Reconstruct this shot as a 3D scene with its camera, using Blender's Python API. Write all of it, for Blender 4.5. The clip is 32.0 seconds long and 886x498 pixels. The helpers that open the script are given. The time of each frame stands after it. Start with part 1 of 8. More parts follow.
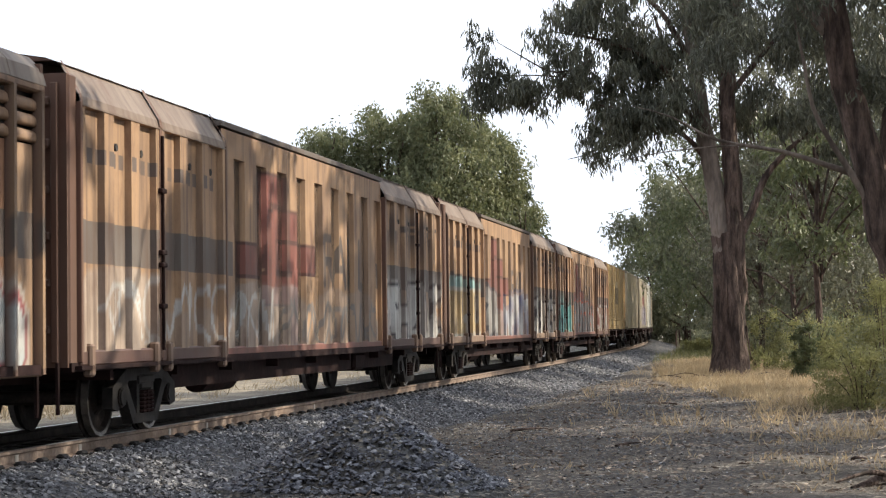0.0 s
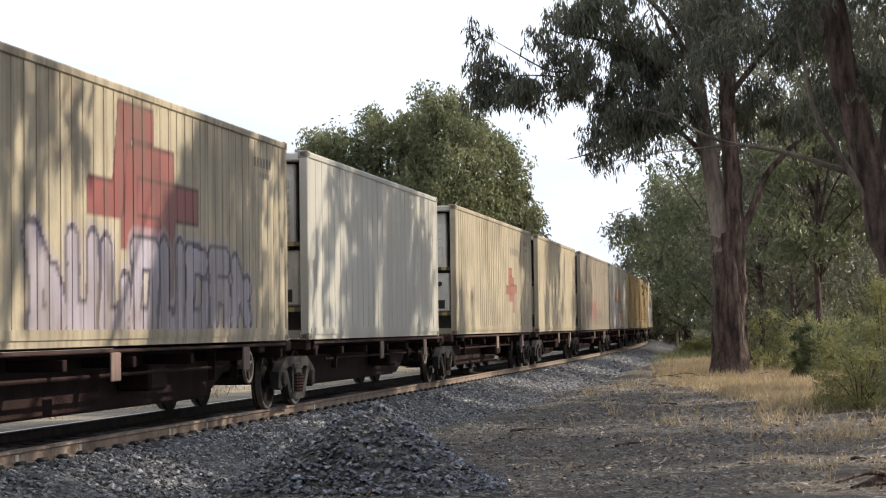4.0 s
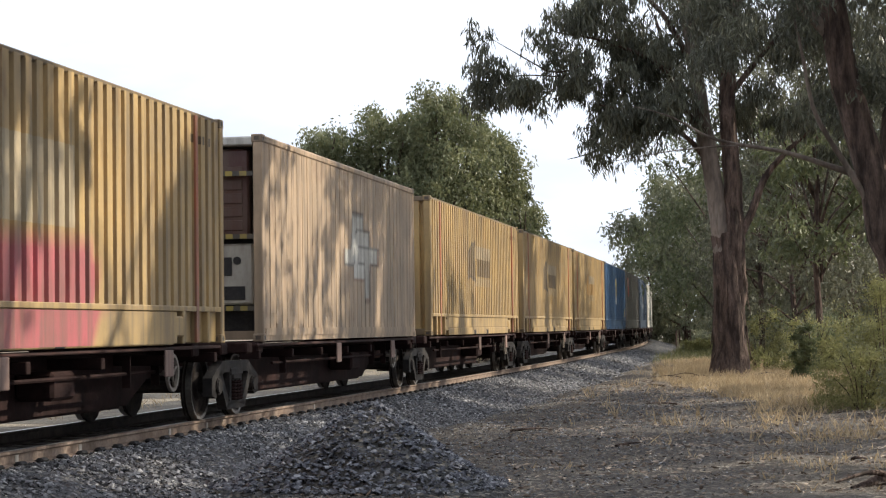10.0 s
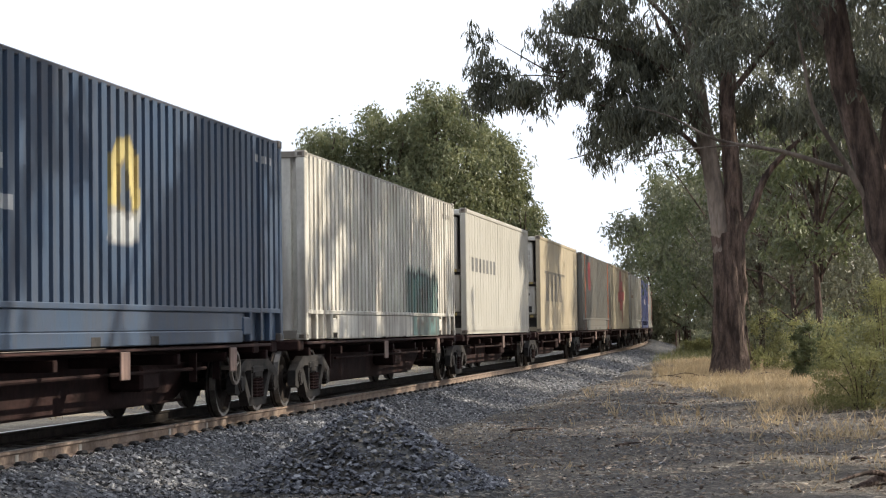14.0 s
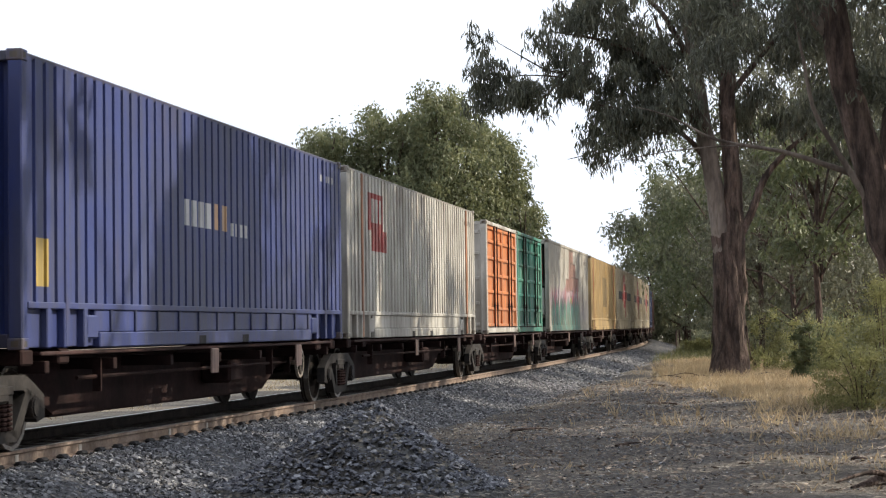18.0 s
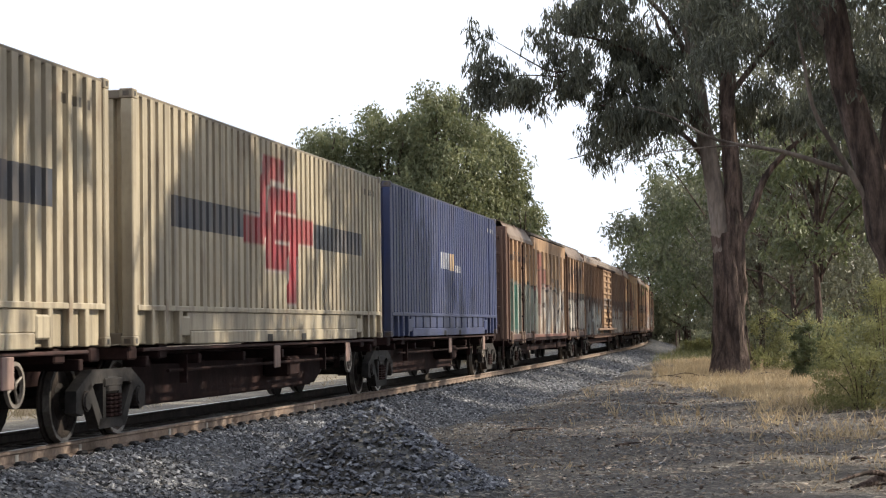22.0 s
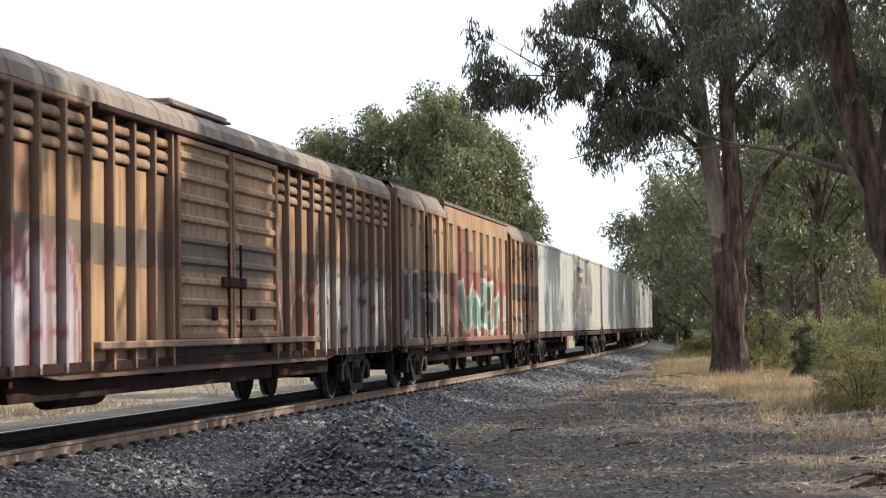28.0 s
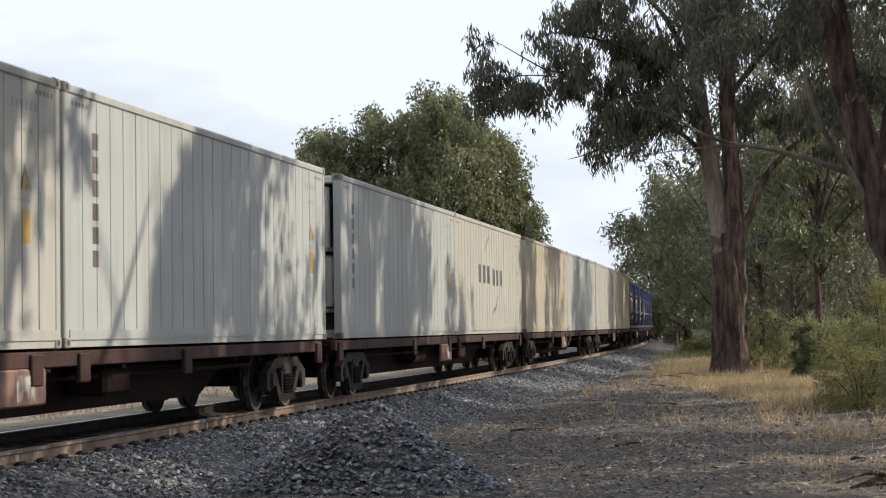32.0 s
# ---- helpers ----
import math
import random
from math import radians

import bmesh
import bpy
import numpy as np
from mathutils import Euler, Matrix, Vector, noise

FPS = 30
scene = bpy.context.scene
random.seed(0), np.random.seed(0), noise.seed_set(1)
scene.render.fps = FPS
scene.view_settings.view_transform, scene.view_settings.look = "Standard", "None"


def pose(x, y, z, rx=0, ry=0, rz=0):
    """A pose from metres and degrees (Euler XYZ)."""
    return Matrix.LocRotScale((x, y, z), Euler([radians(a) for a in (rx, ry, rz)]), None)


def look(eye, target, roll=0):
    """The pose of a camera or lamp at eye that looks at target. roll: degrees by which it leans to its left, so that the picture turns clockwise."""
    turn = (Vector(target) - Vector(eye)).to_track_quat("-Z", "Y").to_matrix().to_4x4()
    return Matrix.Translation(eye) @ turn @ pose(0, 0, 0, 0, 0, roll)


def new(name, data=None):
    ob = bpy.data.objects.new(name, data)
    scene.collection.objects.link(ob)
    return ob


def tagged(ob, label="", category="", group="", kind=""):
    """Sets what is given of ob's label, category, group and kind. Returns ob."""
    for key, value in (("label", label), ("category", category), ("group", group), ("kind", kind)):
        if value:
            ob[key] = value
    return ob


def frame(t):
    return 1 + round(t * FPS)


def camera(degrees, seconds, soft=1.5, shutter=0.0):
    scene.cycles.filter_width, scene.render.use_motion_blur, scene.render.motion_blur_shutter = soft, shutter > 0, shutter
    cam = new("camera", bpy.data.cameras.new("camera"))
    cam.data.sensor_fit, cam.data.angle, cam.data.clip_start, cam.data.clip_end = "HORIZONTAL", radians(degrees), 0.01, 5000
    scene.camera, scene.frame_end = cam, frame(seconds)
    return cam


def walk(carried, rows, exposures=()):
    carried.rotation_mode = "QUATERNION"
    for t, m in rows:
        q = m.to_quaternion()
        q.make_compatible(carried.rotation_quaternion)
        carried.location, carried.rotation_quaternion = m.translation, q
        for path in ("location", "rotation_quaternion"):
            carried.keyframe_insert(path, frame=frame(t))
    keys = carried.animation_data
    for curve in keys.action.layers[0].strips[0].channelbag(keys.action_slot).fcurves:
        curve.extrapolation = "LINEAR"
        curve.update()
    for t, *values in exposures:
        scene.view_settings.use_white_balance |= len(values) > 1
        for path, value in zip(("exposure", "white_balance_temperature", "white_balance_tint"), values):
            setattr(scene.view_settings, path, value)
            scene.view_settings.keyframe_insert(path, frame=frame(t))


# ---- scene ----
# ---- the camera stands still on a tripod beside the line ----
EYE_H = 1.223
cam = camera(25.1, 32.0, soft=1.2, shutter=0.03)
EYE = look((0, 0, EYE_H), (0, 100, EYE_H + 3.962), -0.745)
walk(cam, [(0.0, EYE), (32.0, EYE)], [(0.0, 0.21), (2.0, 0.13), (3.5, 0.05), (7.0, 0.02), (10.0, 0.03), (12.0, 0.09), (14.0, 0.15), (17.0, 0.14), (20.0, 0.06), (22.0, 0.15), (24.0, 0.23),
                                          (28.0, 0.21), (29.2, 0.11), (30.0, -0.01), (31.0, -0.09), (32.0, -0.17)])

# ---- daylight: hazy bright sky, sun from the right ----
SUN_DIR = Vector((0.80, 0.20, 0.56)).normalized()
SUN_EL = math.asin(SUN_DIR.z)
SUN_AZ = math.atan2(SUN_DIR.x, SUN_DIR.y)
world = bpy.data.worlds.new("sky")
scene.world = world
world.use_nodes = True
wn, wl = world.node_tree.nodes, world.node_tree.links
wn.clear()
w_out = wn.new("ShaderNodeOutputWorld")
w_bg = wn.new("ShaderNodeBackground")
w_sky = wn.new("ShaderNodeTexSky")
w_sky.sky_type, w_sky.sun_disc = "NISHITA", False
w_sky.sun_elevation, w_sky.sun_rotation = SUN_EL, SUN_AZ
w_sky.dust_density = 3.0
w_co = wn.new("ShaderNodeTexCoord")
w_map = wn.new("ShaderNodeMapping")
w_map.inputs["Scale"].default_value = (2.0, 2.0, 7.0)
w_noise = wn.new("ShaderNodeTexNoise")
w_noise.inputs["Scale"].default_value = 1.6
w_noise.inputs["Detail"].default_value = 7.0
w_ramp = wn.new("ShaderNodeValToRGB")
w_ramp.color_ramp.elements[0].position, w_ramp.color_ramp.elements[1].position = 0.30, 0.52
w_ramp.color_ramp.elements[0].color = (0.46, 0.46, 0.46, 1)
w_mix = wn.new("ShaderNodeMix")
w_mix.data_type = "RGBA"
w_mix.inputs["B"].default_value = (12.3, 13.2, 14.8, 1)
wl.new(w_co.outputs["Generated"], w_map.inputs["Vector"])
wl.new(w_map.outputs["Vector"], w_noise.inputs["Vector"])
wl.new(w_noise.outputs["Fac"], w_ramp.inputs["Fac"])
wl.new(w_ramp.outputs["Color"], w_mix.inputs["Factor"])
wl.new(w_sky.outputs["Color"], w_mix.inputs["A"])
wl.new(w_mix.outputs["Result"], w_bg.inputs["Color"])
w_bg.inputs["Strength"].default_value = 0.085
wl.new(w_bg.outputs["Background"], w_out.inputs["Surface"])

sun = new("sun", bpy.data.lights.new("sun", "SUN"))
sun.data.energy, sun.data.angle, sun.data.color = 6.0, radians(0.6), (1.0, 0.91, 0.75)
sun.matrix_world = look(SUN_DIR * 50, (0, 0, 0))


# ---- materials ----
def nodes_of(name):
    m = bpy.data.materials.new(name)
    m.use_nodes = True
    nt = m.node_tree
    return m, nt, nt.nodes["Principled BSDF"]


def mixer(nt, a, b, fac, blend="MIX"):
    n = nt.nodes.new("ShaderNodeMix")
    n.data_type, n.blend_type = "RGBA", blend
    for sock, v in (("A", a), ("B", b), ("Factor", fac)):
        if isinstance(v, (tuple, list)):
            n.inputs[sock].default_value = (*v[:3], 1)
        elif isinstance(v, (int, float)):
            n.inputs[sock].default_value = v
        else:
            nt.links.new(v, n.inputs[sock])
    return n.outputs["Result"]


def grain(nt, scale, detail=4.0, stretch=(1, 1, 1), lo=0.4, hi=0.6, coord="Object"):
    co = nt.nodes.new("ShaderNodeTexCoord")
    mp = nt.nodes.new("ShaderNodeMapping")
    mp.inputs["Scale"].default_value = stretch
    nz = nt.nodes.new("ShaderNodeTexNoise")
    nz.inputs["Scale"].default_value, nz.inputs["Detail"].default_value = scale, detail
    rp = nt.nodes.new("ShaderNodeMapRange")
    rp.inputs["From Min"].default_value, rp.inputs["From Max"].default_value = lo, hi
    nt.links.new(co.outputs[coord], mp.inputs["Vector"])
    nt.links.new(mp.outputs["Vector"], nz.inputs["Vector"])
    nt.links.new(nz.outputs["Fac"], rp.inputs["Value"])
    return rp.outputs["Result"]


def bump(nt, b, height, dist, strength=0.6):
    n = nt.nodes.new("ShaderNodeBump")
    n.inputs["Distance"].default_value, n.inputs["Strength"].default_value = dist, strength
    nt.links.new(height, n.inputs["Height"])
    nt.links.new(n.outputs["Normal"], b.inputs["Normal"])


def times(nt, a, k):
    n = nt.nodes.new("ShaderNodeMath")
    n.operation = "MULTIPLY"
    nt.links.new(a, n.inputs[0])
    if isinstance(k, (int, float)):
        n.inputs[1].default_value = k
    else:
        nt.links.new(k, n.inputs[1])
    return n.outputs[0]


def paint_mat(name, dirt, amount, rough=0.5, rust=(0.11, 0.045, 0.02), rusty=0.25):
    """Painted steel: the paint's colour lies on the mesh; grime, rain streaks and rust over it."""
    m, nt, b = nodes_of(name)
    at = nt.nodes.new("ShaderNodeAttribute")
    at.attribute_name = "paint"
    patch = grain(nt, 0.9, 5, (1, 1, 1), 0.38, 0.68)
    streak = grain(nt, 3.0, 6, (1, 2.2, 0.10), 0.46, 0.64)
    fine = grain(nt, 28, 3, (1, 1, 0.4), 0.5, 0.75)
    c = mixer(nt, at.outputs["Color"], dirt, times(nt, patch, amount))
    c = mixer(nt, c, dirt, times(nt, streak, amount * 1.25))
    spots = grain(nt, 2.6, 6, (1, 1, 0.5), 0.60, 0.72)
    c = mixer(nt, c, rust, times(nt, spots, rusty))
    c = mixer(nt, c, dirt, times(nt, fine, amount * 0.45))
    nt.links.new(c, b.inputs["Base Color"])
    b.inputs["Roughness"].default_value = rough
    bump(nt, b, fine, 0.002, 0.4)
    return m


def plain_mat(name, c1, c2, scale, rough=0.8, metal=0.0, stretch=(1, 1, 1), dist=0.01, detail=5, shine=0.3):
    m, nt, b = nodes_of(name)
    g1 = grain(nt, scale, detail, stretch, 0.35, 0.65)
    g2 = grain(nt, scale * 6.3, 3, stretch, 0.4, 0.7)
    c = mixer(nt, c1, c2, g1)
    c = mixer(nt, c, tuple(x * 0.55 for x in c1), times(nt, g2, 0.5))
    nt.links.new(c, b.inputs["Base Color"])
    b.inputs["Roughness"].default_value, b.inputs["Metallic"].default_value = rough, metal
    b.inputs["Specular IOR Level"].default_value = shine
    bump(nt, b, g1, dist)
    return m


def leaf_mat(name, c1, c2, rough=0.45, glow=0.25):
    m, nt, b = nodes_of(name)
    geo = nt.nodes.new("ShaderNodeNewGeometry")
    c = mixer(nt, c1, c2, geo.outputs["Random Per Island"])
    # Broad noise darkens whole clumps, putting crown shading into the leaf colour.
    big = grain(nt, 0.55, 3, (1, 1, 1), 0.4, 0.62)
    c = mixer(nt, c, tuple(x * 0.6 for x in c1), times(nt, big, 0.65))
    nt.links.new(c, b.inputs["Base Color"])
    b.inputs["Roughness"].default_value = rough
    tr = nt.nodes.new("ShaderNodeBsdfTranslucent")
    nt.links.new(c, tr.inputs["Color"])
    mx = nt.nodes.new("ShaderNodeMixShader")
    mx.inputs["Fac"].default_value = glow
    nt.links.new(b.outputs["BSDF"], mx.inputs[1])
    nt.links.new(tr.outputs["BSDF"], mx.inputs[2])
    nt.links.new(mx.outputs["Shader"], nt.nodes["Material Output"].inputs["Surface"])
    return m


def stone_mat(name, c1, c2, c3):
    m, nt, b = nodes_of(name)
    geo = nt.nodes.new("ShaderNodeNewGeometry")
    rp = nt.nodes.new("ShaderNodeValToRGB")
    e = rp.color_ramp.elements
    e[0].color, e[1].color = (*c1, 1), (*c3, 1)
    e.new(0.7).color = (*c2, 1)
    nt.links.new(geo.outputs["Random Per Island"], rp.inputs["Fac"])
    g = grain(nt, 30, 4, (1, 1, 1), 0.35, 0.7)
    c = mixer(nt, rp.outputs["Color"], tuple(x * 0.5 for x in c1), times(nt, g, 0.6))
    nt.links.new(c, b.inputs["Base Color"])
    b.inputs["Roughness"].default_value = 0.55
    bump(nt, b, g, 0.006)
    return m


def ground_mat(name, fine_scale, dist):
    m, nt, b = nodes_of(name)
    at = nt.nodes.new("ShaderNodeAttribute")
    at.attribute_name = "paint"
    vor = nt.nodes.new("ShaderNodeTexVoronoi")
    vor.inputs["Scale"].default_value = fine_scale
    co = nt.nodes.new("ShaderNodeTexCoord")
    nt.links.new(co.outputs["Object"], vor.inputs["Vector"])
    hsv = nt.nodes.new("ShaderNodeSeparateColor")
    nt.links.new(vor.outputs["Color"], hsv.inputs["Color"])
    c = mixer(nt, at.outputs["Color"], (0.02, 0.018, 0.016), times(nt, hsv.outputs["Red"], 0.55))
    light = nt.nodes.new("ShaderNodeMapRange")
    light.inputs["From Min"].default_value, light.inputs["From Max"].default_value = 0.80, 0.84
    nt.links.new(hsv.outputs["Green"], light.inputs["Value"])
    c = mixer(nt, c, (0.36, 0.32, 0.26), times(nt, light.outputs["Result"], 0.55))
    big = grain(nt, 0.8, 6, (1, 1, 1), 0.4, 0.65)
    c = mixer(nt, c, (0.040, 0.032, 0.027), times(nt, big, 0.65))
    nt.links.new(c, b.inputs["Base Color"])
    b.inputs["Roughness"].default_value = 0.95
    bump(nt, b, vor.outputs["Distance"], dist, 0.9)
    return m


M_PAINT = paint_mat("weathered_paint", (0.135, 0.106, 0.078), 0.47, rusty=0.42)
M_PAINT_BLUE = paint_mat("blue_box_paint", (0.055, 0.055, 0.062), 0.34, 0.45, (0.09, 0.05, 0.035), 0.16)
M_PAINT_OLD = paint_mat("old_van_paint", (0.10, 0.06, 0.043), 0.50, 0.6, (0.09, 0.03, 0.015), 0.5)
M_WHITE = paint_mat("cool_box_paint", (0.30, 0.28, 0.24), 0.30, 0.42, (0.16, 0.09, 0.05), 0.12)
M_CREAM = paint_mat("cream_box_paint", (0.24, 0.185, 0.125), 0.34, 0.45, (0.16, 0.08, 0.04), 0.22)
# Near-black base: the shade under the wagons is put into this colour.
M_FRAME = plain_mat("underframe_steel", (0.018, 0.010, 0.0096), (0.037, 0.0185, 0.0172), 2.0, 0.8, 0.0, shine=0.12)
M_SILL = plain_mat("brown_red_sill", (0.030, 0.013, 0.012), (0.066, 0.029, 0.026), 1.5, 0.7)
# Casting colour darkened to hold the shade beneath the train.
M_BOGIE = plain_mat("bogie_casting", (0.012, 0.0105, 0.010), (0.038, 0.032, 0.029), 3.0, 0.75)
M_WHEEL = plain_mat("wheel_steel", (0.016, 0.013, 0.012), (0.05, 0.038, 0.032), 5.0, 0.7, 0.2, shine=0.2)
M_TREAD = plain_mat("worn_tread", (0.14, 0.13, 0.12), (0.24, 0.22, 0.20), 6.0, 0.4, 0.8)
# Near-black for holes and recesses: their inner shade is put into the colour.
M_DARK = plain_mat("dark_recess", (0.02, 0.02, 0.02), (0.045, 0.04, 0.04), 4.0, 0.7)
M_TANK = paint_mat("tank_shell", (0.25, 0.2, 0.15), 0.3, 0.35)
M_RAIL = plain_mat("rusty_rail", (0.20, 0.14, 0.105), (0.33, 0.255, 0.205), 4.0, 0.75)
# Darker copy of the rail steel for the far rail, train's shade in its colour.
M_RAIL_DARK = plain_mat("shaded_rail", (0.022, 0.017, 0.014), (0.055, 0.042, 0.034), 4.0, 0.75)
M_HEAD = plain_mat("rail_head", (0.42, 0.38, 0.34), (0.55, 0.5, 0.46), 3.0, 0.32, 0.85, (1, 0.05, 1))
M_SLEEPER = plain_mat("sleeper", (0.035, 0.027, 0.021), (0.080, 0.062, 0.050), 3.0, 0.9)
M_STONE = stone_mat("ballast_stone", (0.062, 0.062, 0.069), (0.172, 0.171, 0.185), (0.49, 0.485, 0.485))
M_HEAP = stone_mat("heap_stone", (0.043, 0.045, 0.060), (0.13, 0.136, 0.165), (0.37, 0.375, 0.40))
M_BALLAST = ground_mat("ballast_bed", 17.0, 0.05)
M_GROUND = ground_mat("litter_ground", 22.0, 0.03)
M_BARK = plain_mat("gum_bark", (0.034, 0.023, 0.019), (0.165, 0.115, 0.094), 6.5, 0.92, 0, (1, 1, 0.22), 0.16, 8)
M_BARK_PALE = plain_mat("smooth_bark", (0.085, 0.066, 0.055), (0.27, 0.22, 0.185), 2.2, 0.85, 0, (1, 1, 0.22), 0.05)
M_LEAF = leaf_mat("gum_leaf", (0.072, 0.078, 0.055), (0.17, 0.172, 0.118), 0.38, 0.3)
# Lighter copy of the gum leaf, sunlight put into its colour.
M_LEAF_WARM = leaf_mat("gum_leaf_sunny", (0.115, 0.138, 0.062), (0.215, 0.228, 0.115), 0.45, 0.38)
# Three paler leaf tones with the haze of distance put into the colour.
M_LEAF_FAR = leaf_mat("hazed_gum_leaf", (0.142, 0.165, 0.082), (0.285, 0.285, 0.155), 0.45, 0.44)
M_LEAF_HAZE = leaf_mat("olive_leaf", (0.105, 0.108, 0.070), (0.195, 0.19, 0.125), 0.48, 0.4)
M_LEAF_MID = leaf_mat("hazed_olive_leaf", (0.15, 0.165, 0.105), (0.285, 0.29, 0.18), 0.45, 0.42)
M_LEAF_BUSH = leaf_mat("bush_leaf", (0.21, 0.212, 0.085), (0.40, 0.38, 0.165), 0.5, 0.5)
M_GRASS = leaf_mat("dry_grass", (0.45, 0.335, 0.195), (0.66, 0.52, 0.33), 0.8, 0.28)
M_GRASS_GREEN = leaf_mat("green_grass", (0.13, 0.145, 0.055), (0.27, 0.25, 0.11), 0.7, 0.3)
M_LITTER = leaf_mat("leaf_litter", (0.085, 0.055, 0.042), (0.56, 0.46, 0.37), 0.7, 0.05)


# ---- mesh building ----
class Build:
    """Vertices, faces and a paint colour per vertex, joined into one mesh."""

    def __init__(self, colour=(0.5, 0.5, 0.5)):
        self.v, self.f, self.c, self.n, self.colour, self.s = [], [], [], 0, colour, []

    def add(self, v, f, colour=None):
        v = np.asarray(v, float).reshape(-1, 3)
        self.v.append(v)
        c = np.asarray(self.colour if colour is None else colour, float)
        self.c.append(np.broadcast_to(c, (len(v), 3)))
        self.f.extend([tuple(i + self.n for i in q) for q in f])
        self.n += len(v)
        return self

    def box(self, x0, x1, y0, y1, z0, z1, colour=None, c=0.0):
        if c <= 0:
            v = [(x, y, z) for x in (x0, x1) for y in (y0, y1) for z in (z0, z1)]
            f = [(0, 1, 3, 2), (4, 6, 7, 5), (0, 4, 5, 1), (2, 3, 7, 6), (0, 2, 6, 4), (1, 5, 7, 3)]
            return self.add(v, f, colour)
        c = min(c, (x1 - x0) * 0.45, (y1 - y0) * 0.45, (z1 - z0) * 0.45)
        v, key = [], {}
        for i, x in enumerate((x0, x1)):
            for j, y in enumerate((y0, y1)):
                for k, z in enumerate((z0, z1)):
                    sx, sy, sz = (c, -c)[i], (c, -c)[j], (c, -c)[k]
                    for a, p in enumerate(((x, y + sy, z + sz), (x + sx, y, z + sz), (x + sx, y + sy, z))):
                        key[i, j, k, a] = len(v)
                        v.append(p)
        K = key
        f = []
        for i in (0, 1):
            q = [K[i, 0, 0, 0], K[i, 0, 1, 0], K[i, 1, 1, 0], K[i, 1, 0, 0]]
            f.append(tuple(q if i == 0 else q[::-1]))
            q = [K[0, i, 0, 1], K[1, i, 0, 1], K[1, i, 1, 1], K[0, i, 1, 1]]
            f.append(tuple(q if i == 0 else q[::-1]))
            q = [K[0, 0, i, 2], K[0, 1, i, 2], K[1, 1, i, 2], K[1, 0, i, 2]]
            f.append(tuple(q if i == 0 else q[::-1]))
        for i in (0, 1):
            for j in (0, 1):
                f.append((K[i, j, 0, 0], K[i, j, 1, 0], K[i, j, 1, 1], K[i, j, 0, 1]))
                f.append((K[i, 0, j, 0], K[i, 1, j, 0], K[i, 1, j, 2], K[i, 0, j, 2]))
                f.append((K[0, i, j, 1], K[1, i, j, 1], K[1, i, j, 2], K[0, i, j, 2]))
                for k in (0, 1):
                    f.append((K[i, j, k, 0], K[i, j, k, 1], K[i, j, k, 2]))
        return self.add(v, f, colour)

    def rod(self, a, b, r, n=8, r2=None, colour=None, caps=True):
        a, b = Vector(a), Vector(b)
        q = (b - a).to_track_quat("Z", "Y")
        r2 = r if r2 is None else r2
        v = [a + q @ Vector((r * math.cos(t), r * math.sin(t), 0)) for t in np.arange(n) * 2 * math.pi / n]
        v += [b + q @ Vector((r2 * math.cos(t), r2 * math.sin(t), 0)) for t in np.arange(n) * 2 * math.pi / n]
        f = [(i, (i + 1) % n, n + (i + 1) % n, n + i) for i in range(n)]
        if caps:
            f += [tuple(range(n))[::-1], tuple(range(n, 2 * n))]
        return self.add([tuple(p) for p in v], f, colour)

    def turned(self, prof, n=24, colour=None, axis="x", at=(0, 0, 0)):
        """A body of revolution: prof holds (place along the axis, radius)."""
        v, f = [], []
        for x, r in prof:
            for i in range(n):
                t = 2 * math.pi * i / n
                p = (x, r * math.cos(t), r * math.sin(t))
                if axis == "y":
                    p = (r * math.cos(t), x, r * math.sin(t))
                if axis == "z":
                    p = (r * math.cos(t), r * math.sin(t), x)
                v.append((p[0] + at[0], p[1] + at[1], p[2] + at[2]))
        for k in range(len(prof) - 1):
            for i in range(n):
                j = (i + 1) % n
                f.append((k * n + i, k * n + j, (k + 1) * n + j, (k + 1) * n + i))
        return self.add(v, f, colour)

    def slab(self, outline, x0, x1, colour=None):
        """An outline in (y, z), given a thickness along x."""
        n = len(outline)
        v = [(x0, y, z) for y, z in outline] + [(x1, y, z) for y, z in outline]
        f = [tuple(range(n))[::-1], tuple(range(n, 2 * n))]
        f += [(i, (i + 1) % n, n + (i + 1) % n, n + i) for i in range(n)]
        return self.add(v, f, colour)

    def mesh(self, name, material, smooth=False):
        me = bpy.data.meshes.new(name)
        v = np.concatenate(self.v)
        me.from_pydata(v.tolist(), [], self.f)
        col = np.ones((len(v), 4), np.float32)
        col[:, :3] = np.concatenate(self.c)
        at = me.attributes.new("paint", "FLOAT_COLOR", "POINT")
        at.data.foreach_set("color", col.ravel())
        for m in material if isinstance(material, (list, tuple)) else [material]:
            me.materials.append(m)
        if smooth:
            me.polygons.foreach_set("use_smooth", np.ones(len(me.polygons), bool))
        return me


def soup(name, v, f, material, smooth=False, colours=None):
    """A large mesh from arrays: v (n, 3), f (m, 3 or 4)."""
    me = bpy.data.meshes.new(name)
    n, m, k = len(v), len(f), f.shape[1]
    me.vertices.add(n)
    me.vertices.foreach_set("co", np.asarray(v, np.float32).ravel())
    me.loops.add(m * k)
    me.loops.foreach_set("vertex_index", np.asarray(f, np.int32).ravel())
    me.polygons.add(m)
    me.polygons.foreach_set("loop_start", np.arange(m, dtype=np.int32) * k)
    me.polygons.foreach_set("use_smooth", np.full(m, smooth))
    me.update(calc_edges=True)
    if colours is not None:
        col = np.ones((n, 4), np.float32)
        col[:, :3] = colours
        me.attributes.new("paint", "FLOAT_COLOR", "POINT").data.foreach_set("color", col.ravel())
    me.materials.append(material)
    return me


